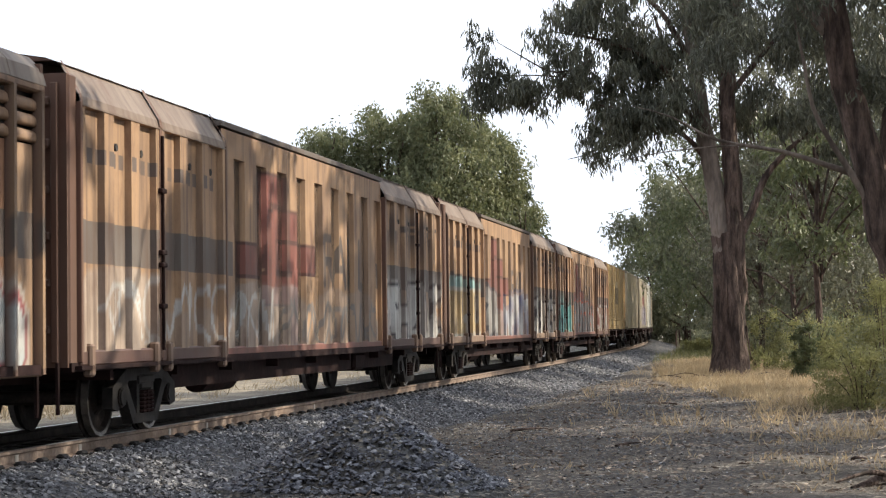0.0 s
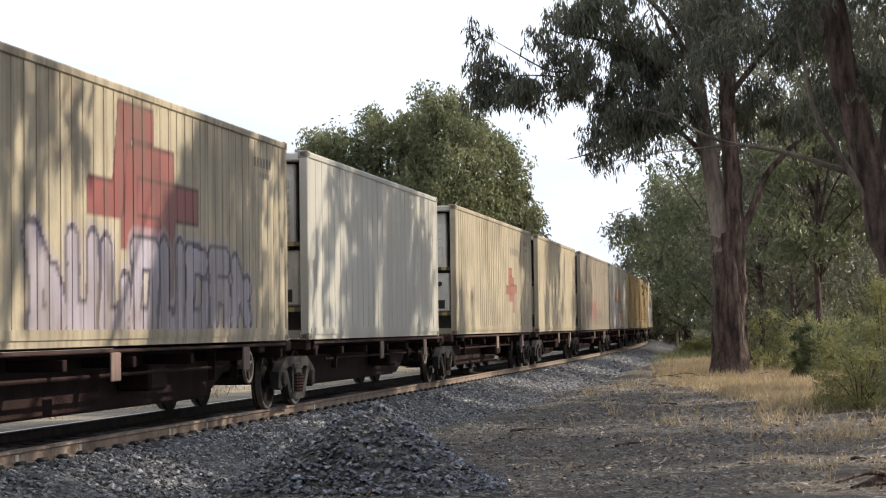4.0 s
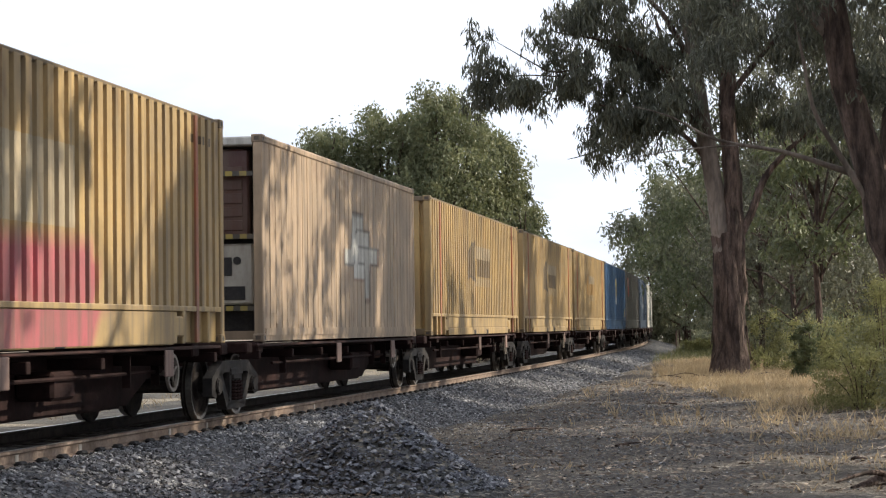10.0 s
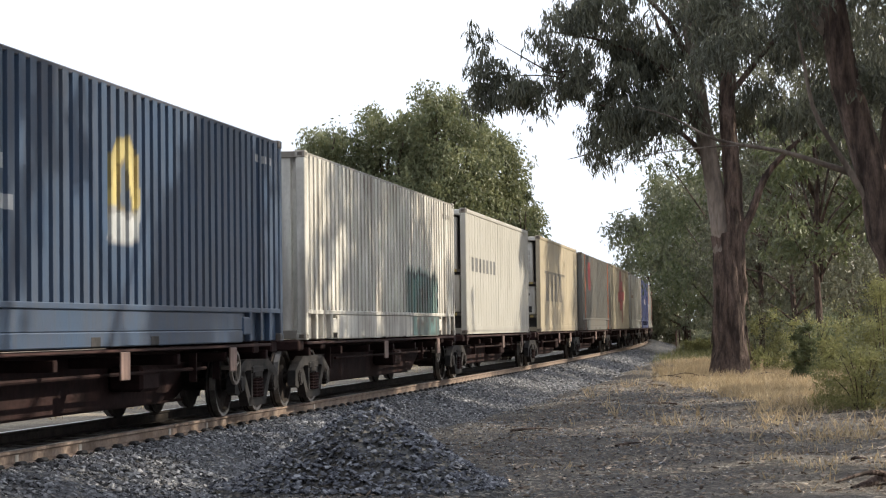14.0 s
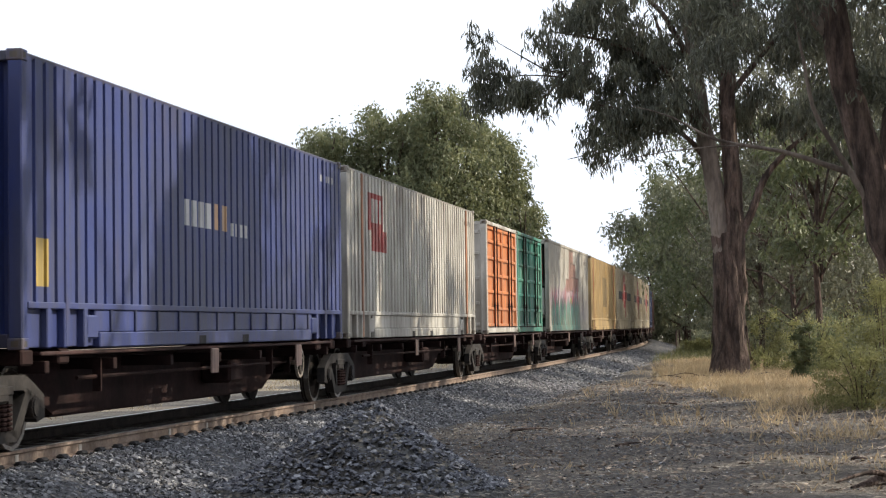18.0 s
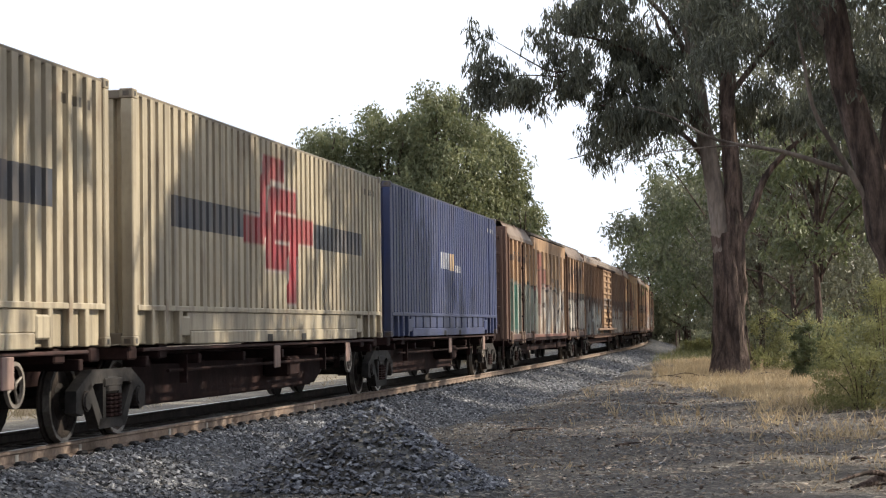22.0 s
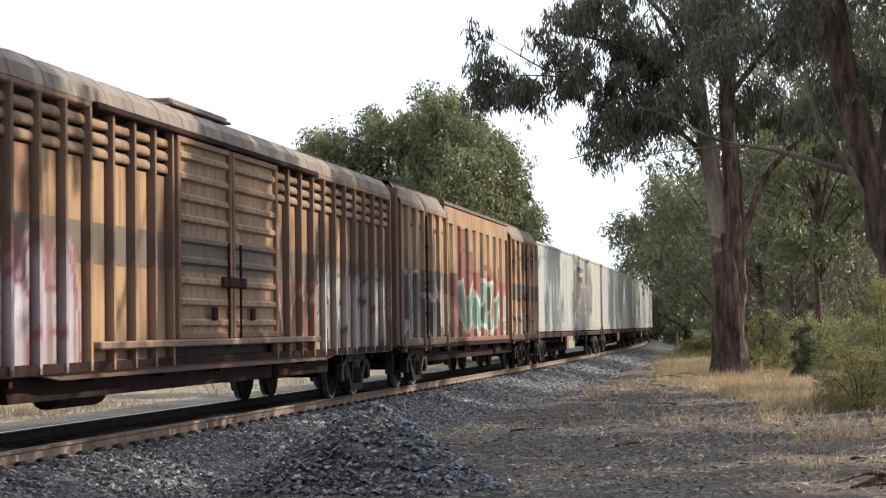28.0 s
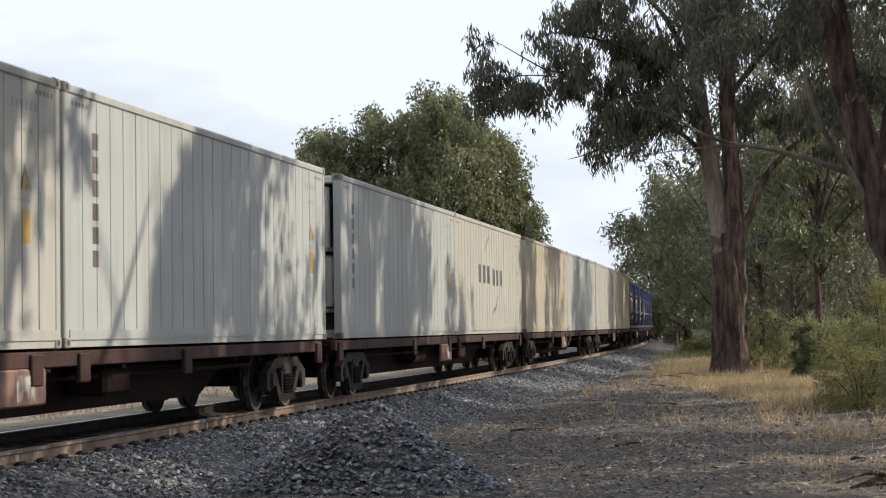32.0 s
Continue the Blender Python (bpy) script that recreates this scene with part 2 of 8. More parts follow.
def part(name, data, parent, label="", at=None):
    ob = new(name, data)
    ob.parent = parent
    if at is not None:
        ob.matrix_basis = at
    if label:
        ob["label"] = label
    return ob


def thing(name, label, category, group="", kind="", data=None):
    return tagged(new(name, data), label, category, group, kind)


# ---- the line: straight past the camera, then bending away to the left ----
_ds = 0.5
LS = np.arange(-1100, 1500, _ds)
LK = np.where(LS < 0, -0.0000595, np.where(LS < 175, -0.0000595 - 0.00000553 * LS, -0.0000595 - 0.00000553 * 175))
_i0 = int(np.argmin(np.abs(LS)))
LH = np.cumsum(LK) * _ds
LH = 0.1710 + LH - LH[_i0]
LX, LY = np.cumsum(np.sin(LH)) * _ds, np.cumsum(np.cos(LH)) * _ds
LX, LY = LX - LX[_i0] - 5.2318, LY - LY[_i0] + 21.4174


def line(s, lat=0.0):
    """Where the line runs, s metres along it and lat metres to its right: x, y, heading."""
    h = np.interp(s, LS, LH)
    return np.interp(s, LS, LX) + lat * np.cos(h), np.interp(s, LS, LY) - lat * np.sin(h), h


def ran(t):
    """How far the train has run after t seconds."""
    return 26.2037 * t + 0.001362 * t * t


def run_pose(c, z, t):
    x, y, h = line(c - ran(t))
    return Matrix.Translation((float(x), float(y), z)) @ Matrix.Rotation(-float(h), 4, "Z")


RUNNERS = []


def on_train(ob, c, z=0.0):
    """Puts ob at place c of the train; it is set going in motions()."""
    ob.matrix_basis = run_pose(c, z, 0.0)
    RUNNERS.append((ob, c, z))
    return ob


# ---- ground, ballast and track ----
GROUND_Z = -0.45


def hill(x, y):
    """Gentle unevenness of the ground."""
    return 0.05 * np.sin(x * 0.7 + 1.3) * np.sin(y * 0.23) + 0.03 * np.sin(x * 1.9 + y * 0.8) + 0.02 * np.sin(y * 2.3 - x)


def lateral(x, y):
    """Signed distance to the right of the line, for points ahead of the camera."""
    ii = (LS > -60) & (LS < 400)
    yy, xx, hh = LY[ii], LX[ii], LH[ii]
    o = np.argsort(yy)
    return (x - np.interp(y, yy[o], xx[o])) * np.cos(np.interp(y, yy[o], hh[o]))


def spaced(marks):
    out = []
    for a, b, d in marks:
        out.append(np.arange(a, b, d))
    return np.concatenate(out + [[marks[-1][1]]])


def edge(y):
    """How far to the side, against the distance, the dry grass begins."""
    return np.interp(y, [20, 30, 38, 50, 62, 90, 120], [0.14, 0.145, 0.15, 0.115, 0.10, 0.105, 0.11])


def full(y):
    """How thick the dry grass stands at a distance."""
    return np.interp(y, [22, 30, 37, 43], [0.0, 0.12, 0.4, 1.0])


def make_ground():
    xs = spaced([(-3000, -400, 650), (-400, -60, 40), (-60, -14, 2.0), (-14, 24, 0.4), (24, 70, 2.5), (70, 400, 30), (400, 3000, 650)])
    ys = spaced([(-3000, -400, 650), (-400, -40, 40), (-40, 10, 2.5), (10, 48, 0.35), (48, 110, 0.8), (110, 240, 2.5), (240, 600, 30), (600, 4000, 850)])
    X, Y = np.meshgrid(xs, ys)
    lat = lateral(X, Y)
    near = np.exp(-((np.maximum(np.abs(X), 30) - 30) / 40) ** 2) * np.exp(-((np.maximum(Y, 180) - 180) / 80) ** 2)
    Z = GROUND_Z + hill(X, Y) * near * (np.abs(lat) > 2.6)
    Z = np.where(np.abs(lat) < 3.4, Z - 0.10, Z)
    Z = np.where(lat < -2.4, -0.66 + 0.3 * (Z - GROUND_Z), Z)
    rnd = np.random.RandomState(5)
    n1 = np.sin(X * 0.9 + 2 * np.sin(Y * 0.31)) * np.sin(Y * 0.42 + 1.7 * np.sin(X * 0.5))
    n2 = rnd.rand(*X.shape)
    grit = np.array([0.080, 0.067, 0.058])
    straw = np.array([0.33, 0.25, 0.155])
    pale = np.array([0.37, 0.305, 0.215])
    far_green = np.array([0.17, 0.155, 0.075])
    grass = np.clip((X / np.maximum(Y, 5) - edge(Y) + 0.015) / 0.05, 0, 1) * np.clip(0.5 + 0.9 * n1 + 0.6 * (n2 - 0.5) + 0.3 * full(Y), 0, 1) * (0.3 + 0.7 * full(Y))
    col = grit + (straw - grit) * grass[..., None] * 0.85
    g2 = np.clip((Y - 85) / 50, 0, 1) * (lat > 0)
    col = col + (far_green - col) * (g2 * 0.55)[..., None]
    # Pale only beyond the train's shadow, which is put into the ground colour.
    left = (np.clip((-lat - 5.6) / 1.6, 0.12, 1) * (lat < -2.9))[..., None]
    col = col * (1 - left) + (pale * (0.85 + 0.3 * n2[..., None]) * (1 - left * 0.15)) * left
    ny, nx = X.shape
    i = np.arange(ny * nx).reshape(ny, nx)
    f = np.stack([i[:-1, :-1], i[:-1, 1:], i[1:, 1:], i[1:, :-1]], -1).reshape(-1, 4)
    v = np.stack([X, Y, Z], -1).reshape(-1, 3)
    me = soup("ground", v, f, M_GROUND, True, col.reshape(-1, 3))
    return thing("ground", "dry ground of grit, bark litter and straw-coloured grass", "ground", kind="structure", data=me)


BED = [(-3.6, -0.60), (-3.0, -0.48), (-1.75, -0.26), (-1.3, -0.175), (-0.5, -0.19), (0.5, -0.19), (1.25, -0.165), (1.7, -0.20), (2.25, -0.36), (3.0, -0.52), (3.7, -0.64)]


def bed_height(lat):
    return np.interp(lat, [p[0] for p in BED], [p[1] for p in BED])


def make_ballast():
    ss = spaced([(-900, -40, 20), (-40, -12, 2), (-12, 60, 0.3), (60, 230, 1.0), (230, 900, 20)])
    lats = np.concatenate([np.linspace(-3.6, -1.2, 9), np.linspace(-0.9, 0.9, 5), np.linspace(1.2, 3.7, 15)])
    Sg, Lg = np.meshgrid(ss, lats, indexing="ij")
    x, y, _ = line(Sg, Lg)
    rnd = np.random.RandomState(7)
    z = bed_height(Lg) + 0.025 * (rnd.rand(*Sg.shape) - 0.5) + 0.02 * np.sin(Sg * 1.3 + Lg * 2)
    shade = 0.8 + 0.4 * rnd.rand(*Sg.shape)
    col = np.array([0.12, 0.123, 0.137])[None, None] * shade[..., None]
    rusty = np.exp(-((np.abs(Lg) - 0.8) / 0.3) ** 2)[..., None] * 0.6
    col = col * (1 - rusty) + np.array([0.16, 0.11, 0.08]) * rusty
    # Shade under the train, painted into the ballast between the rails.
    train_shade = np.exp(-(Lg / 1.0) ** 4)[..., None]
    col = col * (1 - 0.85 * train_shade)
    ns, nl = Sg.shape
    i = np.arange(ns * nl).reshape(ns, nl)
    f = np.stack([i[:-1, :-1], i[:-1, 1:], i[1:, 1:], i[1:, :-1]], -1).reshape(-1, 4)[:, ::-1]
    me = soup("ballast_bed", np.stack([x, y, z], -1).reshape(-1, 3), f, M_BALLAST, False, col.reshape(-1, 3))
    return thing("ballast_bed", "grey crushed-stone ballast shoulder under the track", "ballast", kind="structure", data=me)


def stones(name, x, y, z, size, seed, material=None):
    """Loose angular stones: squashed, twisted six-cornered lumps, all in one mesh."""
    r = np.random.RandomState(seed)
    n = len(x)
    base = np.array([(1, 0, 0), (-0.9, 0.1, 0), (0.1, 0.8, 0.1), (0, -0.85, 0), (0, 0.1, 0.62), (0.1, 0, -0.6), (0.62, 0.5, 0.42), (-0.55, -0.5, 0.4)])
    f = np.array([(0, 6, 4), (6, 2, 4), (2, 1, 4), (1, 7, 4), (7, 3, 4), (3, 0, 4), (0, 2, 6), (1, 3, 7)])
    v = base[None] * (0.7 + 0.6 * r.rand(n, 8, 1)) + 0.14 * (r.rand(n, 8, 3) - 0.5)
    a, b = r.rand(n) * 6.28, (r.rand(n) - 0.5) * 1.6
    ca, sa, cb, sb = np.cos(a)[:, None], np.sin(a)[:, None], np.cos(b)[:, None], np.sin(b)[:, None]
    X, Y, Z = v[..., 0], v[..., 1], v[..., 2]
    Y, Z = Y * cb - Z * sb, Y * sb + Z * cb
    X, Y = X * ca - Y * sa, X * sa + Y * ca
    sz = np.asarray(size)[:, None] * 0.5
    V = np.stack([X * sz + x[:, None], Y * sz + y[:, None], Z * sz + z[:, None]], -1).reshape(-1, 3)
    F = (f[None] + 8 * np.arange(n)[:, None, None]).reshape(-1, 3)
    return soup(name, V, F, material or M_STONE)


def make_loose_ballast():
    r = np.random.RandomState(11)
    xs, ys, zs, sz = [], [], [], []
    for s0, s1, dens, size in ((-9, 14, 400, 0.064), (14, 40, 210, 0.068), (40, 90, 62, 0.085)):
        n = int((s1 - s0) * 2.9 * dens)
        s, lat = s0 + (s1 - s0) * r.rand(n), 0.92 + 2.9 * r.rand(n) ** 0.9
        keep = r.rand(n) < np.clip((4.0 - lat) / 0.9, 0.12, 1)
        s, lat = s[keep], lat[keep]
        x, y, _ = line(s, lat)
        xs.append(x), ys.append(y), zs.append(bed_height(lat) + 0.012)
        sz.append(size * (0.6 + 0.9 * r.rand(len(s)) ** 2))
    n = 9000
    s, lat = -9 + 55 * r.rand(n), -1.3 - 3.6 * r.rand(n) ** 1.3
    x, y, _ = line(s, lat)
    xs.append(x), ys.append(y), zs.append(np.maximum(bed_height(lat), -0.64) + 0.012), sz.append(0.06 * (0.6 + 0.8 * r.rand(n)))
    me = stones("loose_ballast", *[np.concatenate(a) for a in (xs, ys, zs, sz)], 12)
    return thing("loose_ballast", "loose angular blue-grey ballast stones beside the rail", "gravel", kind="stuff", data=me)


PILE = (-0.79, 21.6)


def pile_height(x, y):
    dx, dy = (x - PILE[0]) / 1.0, (y - PILE[1]) / 1.3
    d = np.sqrt((dx / np.where(dx < 0, 1.42, 1.34)) ** 2 + (dy / 1.25) ** 2 + 0.002)
    d = d * (1 + 0.10 * np.sin(3 * np.arctan2(dy, dx) + 0.6))
    return np.maximum(0, 0.90 * (1 - d ** 1.05)) + 0.035 * np.exp(-((d - 1.0) / 0.15) ** 2) * (d < 1.3)


def make_pile():
    g = np.arange(-3.0, 3.01, 0.12)
    X, Y = np.meshgrid(PILE[0] + g, PILE[1] + g * 1.3)
    hz = pile_height(X, Y)
    Z = np.where(hz > 0.01, GROUND_Z + hz - 0.03, GROUND_Z - 0.2)
    ny, nx = X.shape
    i = np.arange(ny * nx).reshape(ny, nx)
    f = np.stack([i[:-1, :-1], i[:-1, 1:], i[1:, 1:], i[1:, :-1]], -1).reshape(-1, 4)
    col = np.full((ny * nx, 3), 0.12)
    heap = thing("gravel_heap", "conical heap of dark blue-grey ballast stones", "gravel heap")
    part("core", soup("heap_core", np.stack([X, Y, Z], -1).reshape(-1, 3), f, M_BALLAST, False, col), heap)
    r = np.random.RandomState(21)
    n = 15000
    x, y = PILE[0] - 2.4 + 4.8 * r.rand(n), PILE[1] - 3.2 + 6.4 * r.rand(n)
    h = pile_height(x, y)
    k = (h > 0.02)
    x, y, h = x[k], y[k], h[k]
    me = stones("heap_stones", x, y, GROUND_Z + h + 0.005, 0.045 + 0.05 * r.rand(len(x)) ** 2, 22, M_HEAP)
    part("stone_cover", me, heap)["kind"] = "stuff"
    return heap


RAIL_LAT = 0.79


def make_track():
    track = thing("railway_track", "rusty steel rails on dark timber sleepers in ballast", "railway track", kind="structure")
    prof = [(-0.07, -0.165), (0.07, -0.165), (0.07, -0.150), (0.012, -0.135), (0.012, -0.045), (0.036, -0.032), (0.036, -0.004), (0.028, 0.0),
            (-0.028, 0.0), (-0.036, -0.004), (-0.036, -0.032), (-0.012, -0.045), (-0.012, -0.135), (-0.07, -0.150)]
    ss = spaced([(-900, -30, 15), (-30, 200, 2.5), (200, 900, 15)])
    for side in (1, -1):
        b, hd = Build(), Build()
        rings = []
        for s in ss:
            x, y, h = line(s, 0)
            rings.append([(x + (side * RAIL_LAT + p) * math.cos(h), y - (side * RAIL_LAT + p) * math.sin(h), z) for p, z in prof])
        k = len(prof)
        v = [p for ring in rings for p in ring]
        f = [(i * k + j, i * k + (j + 1) % k, (i + 1) * k + (j + 1) % k, (i + 1) * k + j) for i in range(len(ss) - 1) for j in range(k)]
        b.add(v, f)
        rail = part("rail", b.mesh("rail", M_RAIL if side > 0 else M_RAIL_DARK), track)
        hv, hf = [], []
        for s in ss:
            for p in (-0.027, 0.027):
                x, y, h = line(s, side * RAIL_LAT + p)
                hv.append((float(x), float(y), 0.002))
        hf = [(2 * i, 2 * i + 1, 2 * i + 3, 2 * i + 2) for i in range(len(ss) - 1)]
        part("running_face", hd.add(hv, hf).mesh("running_face", M_HEAD), rail, "polished steel running surface")
    sl = Build().box(-1.25, 1.25, -0.115, 0.115, -0.30, -0.168, c=0.015).mesh("sleeper", M_SLEEPER)
    cl = Build().box(-0.11, 0.11, -0.07, 0.07, -0.170, -0.145, c=0.01).box(0.055, 0.15, -0.10, 0.10, -0.175, -0.118, c=0.025).mesh("rail_clip", M_DARK)
    for i in range(290):
        s = -9 + 0.61 * i
        x, y, h = line(s)
        m = Matrix.Translation((x, y, 0)) @ Matrix.Rotation(-float(h), 4, "Z")
        sleeper = part("sleeper", sl, track, at=m)
        if i < 150:
            part("rail_clip", cl, sleeper, at=pose(RAIL_LAT, 0, 0.006))
    for s in (-0.35, 1.55, 4.9, 6.6, 13.0):
        mk = Build((0.7, 0.66, 0.6)).box(0.0125, 0.016, -0.05, 0.05, -0.13, -0.05).mesh("paint_mark", M_PAINT)
        x, y, h = line(s, RAIL_LAT)
        part("paint_mark", mk, track, "pale paint mark", at=Matrix.Translation((x, y, 0)) @ Matrix.Rotation(-float(h), 4, "Z"))
    return track


# ---- paintwork: colours laid on a wall by place (y along it, z up) ----
RED = (0.34, 0.05, 0.05)


def strokes_field(y, z, y0, y1, z0, z1, seed, letters, block=False):
    """Distance to scribbled strokes: looping scrawl, or upright block shapes with cross bars."""
    r = random.Random(seed)
    d = np.full(y.shape, 9.0)
    w = (y1 - y0) / letters
    H = z1 - z0
    for i in range(letters):
        cx, lean = y0 + (i + 0.5) * w, r.uniform(-0.10, 0.10) * w
        segs = []
        if block:
            a, b = cx - 0.30 * w, cx + 0.30 * w
            zt, zb = z1 - 0.14 * H * r.random(), z0 + 0.10 * H * r.random()
            segs.append((a - lean, zb, a + lean, zt))
            pick = r.random()
            if pick < 0.7:
                segs.append((b - lean, zb, b + lean, zt if pick < 0.45 else (zt + zb) / 2))
            for zz in r.sample([zb, (zb + zt) / 2, zt], r.choice((1, 2, 2))):
                segs.append((a, zz, b, zz + 0.08 * H * r.uniform(-1, 1)))
            if pick > 0.6:
                segs.append((a, zt, b, zb))
        else:
            fa, fb, pa, pb = r.choice((0.5, 1.0, 1.0)), r.choice((1.0, 1.5, 2.0)), r.uniform(0, 6.3), r.uniform(0, 6.3)
            zc, hz = (z0 + z1) / 2, H * r.uniform(0.32, 0.48)
            pts = [(cx + w * (0.5 * math.sin(6.283 * fa * k / 13 + pa) + 0.3 * (k / 13 - 0.5)), zc + hz * math.sin(6.283 * fb * k / 13 + pb)) for k in range(14)]
            segs = [(*p, *q) for p, q in zip(pts, pts[1:])]
        for ay, az, by, bz in segs:
            ty, tz = by - ay, bz - az
            L = ty * ty + tz * tz + 1e-6
            t = np.clip(((y - ay) * ty + (z - az) * tz) / L, 0, 1)
            bend = (0.05 if block else 0.0) * w * np.sin(t * 3.14)
            d = np.minimum(d, np.hypot(y - ay - t * ty - bend, z - az - t * tz))
    return d


EMBLEM = (((-0.456, 0.10, 0.34, 0.50, 0.0), (-0.575, -0.40, -0.10, 0.42, 0.22), (-0.50, -0.30, 0.30, 0.50, 0.05), (-0.94, -0.50, -0.10, 0.07, 0.05)),
          ((-0.24, 0.46, 0.135, 0.305, 0.03), (-0.365, -0.17, -0.26, 0.28, 0.10), (-0.42, 0.25, -0.26, -0.09, 0.03)),
          ((-0.16, 0.95, -0.06, 0.11, 0.02), (0.24, 0.50, -0.50, 0.0, 0.10)))


def emblem(u, v, blocks, grow=0.0):
    """One of three interlocked groups of leaning blocks that make a stepped cross."""
    k = np.zeros(u.shape, bool)
    for u0, u1, v0, v1, lean in blocks:
        w = u - lean * v
        k |= (w > u0 - grow) & (w < u1 + grow) & (v > v0 - grow) & (v < v1 + grow)
    return k


def outline_gap(y, z, pts):
    """Whether places lie inside a closed outline, and how far they are from it."""
    inside, far = np.zeros(y.shape, bool), np.full(y.shape, 9.0)
    for (ay, az), (by, bz) in zip(pts, pts[1:] + pts[:1]):
        ty, tz = by - ay, bz - az
        t = np.clip(((y - ay) * ty + (z - az) * tz) / (ty * ty + tz * tz + 1e-9), 0, 1)
        far = np.minimum(far, np.hypot(y - ay - t * ty, z - az - t * tz))
        cross = (az > z) != (bz > z)
        inside ^= cross & (y < ay + ty * (z - az) / (tz if abs(tz) > 1e-9 else 1e-9))
    return inside, far


def sprayed(pts, fill, edge, width=0.045, fade=0.0, alpha=0.92):
    """A sprayed shape with an outline; its lower part may run to a second colour."""
    ys, zs = [p[0] for p in pts], [p[1] for p in pts]
    return ("poly", min(ys) - 0.15, max(ys) + 0.15, min(zs) - 0.15, max(zs) + 0.15, fill, edge, width, list(pts), fade, alpha)


def painted(base, deco):
    """A function that gives the paint's colour at places on a wall."""
    base = np.array(base, float)

    def f(y, z):
        c = np.broadcast_to(base, (*y.shape, 3)).copy()
        for d in deco:
            kind = d[0]
            if kind == "rect":
                _, y0, y1, z0, z1, col = d
                k = (y >= y0) & (y <= y1) & (z >= z0) & (z <= z1)
                c[k] = col
            elif kind == "fade":
                _, y0, y1, z0, z1, col, a = d
                k = (y >= y0) & (y <= y1) & (z >= z0) & (z <= z1)
                c[k] = c[k] * (1 - a) + np.array(col) * a
            elif kind == "logo":
                _, yc, zc, h, col, *rim = d
                u, v = (y - yc) / h, (z - zc) / h
                for blocks in EMBLEM:
                    c[emblem(u, v, blocks, 0.018)] = rim[0] if rim else 0.35 * np.array(col)
                    k = emblem(u, v, blocks)
                    tone = 0.9 + 0.14 * np.sin(y * 1.7 + 2 * np.sin(z * 2.1))
                    c[k] = np.array(col) * tone[k][:, None]
            elif kind == "poly":
                fill, edge, width, pts, fade, alpha = d[5:]
                wob = 0.03 * np.sin(y * 7.1 + z * 3.7) + 0.02 * np.sin(z * 11.3 - y * 5.0)
                inside, far = outline_gap(y + wob, z + 0.7 * wob, pts)
                tone = 1 + 0.12 * np.sin(y * 3.1 + 1.5 * np.sin(z * 4.3))
                low = np.clip((d[4] - z) / (d[4] - d[3]), 0, 1) * fade
                body = (np.array(fill) * (1 - low[..., None]) + np.array(edge) * low[..., None]) * tone[..., None]
                c[inside] = c[inside] * (1 - alpha) + body[inside] * alpha
                rim = far < width
                c[rim] = c[rim] * (1 - alpha) + np.array(edge) * alpha
            elif kind == "word":
                _, y0, y1, z0, z1, col, text = d
                w = (y1 - y0) / len(text)
                far = np.full(y.shape, 9.0)
                for i, ch in enumerate(text):
                    for p, q, u, v in STROKES[ch]:
                        ay, az, by, bz = y0 + (i + 0.1 + 0.8 * p) * w, z0 + q * (z1 - z0), y0 + (i + 0.1 + 0.8 * u) * w, z0 + v * (z1 - z0)
                        t = np.clip(((y - ay) * (by - ay) + (z - az) * (bz - az)) / ((by - ay) ** 2 + (bz - az) ** 2), 0, 1)
                        far = np.minimum(far, np.hypot(y - ay - t * (by - ay), z - az - t * (bz - az)))
                k = far < max(0.055, 0.11 * (z1 - z0))
                c[k] = c[k] * 0.1 + np.array(col) * 0.9
            elif kind == "graf":
                _, y0, y1, z0, z1, cols, seed, letters = d
                dist = strokes_field(y, z, y0, y1, z0, z1, seed, letters, True)
                th = min(0.24 * (y1 - y0) / letters, 0.18 * (z1 - z0))
                wob = 0.5 + 0.5 * np.sin(y * 2.3 + seed + 1.2 * np.sin(z * 3)) * np.sin(z * 3.3 + seed * 2)
                body = np.array(cols[0]) * wob[..., None] + np.array(cols[1 % len(cols)]) * (1 - wob[..., None])
                halo = dist < th + 0.15
                c[halo] = 0.45 * c[halo] + 0.55 * np.array(cols[1 % len(cols)])
                edge = dist < th + 0.07
                c[edge] = cols[-1]
                inside = dist < th
                c[inside] = body[inside]
            elif kind == "tag":
                _, y0, y1, z0, z1, col, seed, letters = d
                dist = strokes_field(y, z, y0, y1, z0, z1, seed, letters)
                k = dist < 0.042
                c[k] = c[k] * 0.12 + np.array(col) * 0.88
            elif kind == "cloud":
                _, y0, y1, z0, z1, col, seed = d[:7]
                u, v = (2 * y - y0 - y1) / (y1 - y0), (2 * z - z0 - z1) / (z1 - z0)
                edge = u ** 4 + v ** 4 + 0.35 * np.sin(y * 2.7 + seed) * np.sin(z * 3.3 + seed)
                a = np.clip((1.0 - edge) * 3, 0, d[7] if len(d) > 7 else 0.85)[..., None]
                c[:] = c * (1 - a) + np.array(col) * a
            elif kind == "bars":
                _, y0, y1, z0, z1, col, n = d
                u = (y - y0) / (y1 - y0) * n
                k = (u > 0) & (u < n) & (u % 1 < 0.62) & (z > z0) & (z < z1)
                c[k] = col
        return c
    return f


def fold(length, pitch, shape):
    """Places along a folded sheet: y and depth."""
    n = max(1, round(length / pitch))
    p = length / n
    ys, xs = [], []
    for i in range(n):
        for u, d in shape:
            ys.append(-length / 2 + (i + u) * p)
            xs.append(d)
    ys.append(length / 2)
    xs.append(shape[0][1])
    return np.array(ys), np.array(xs)


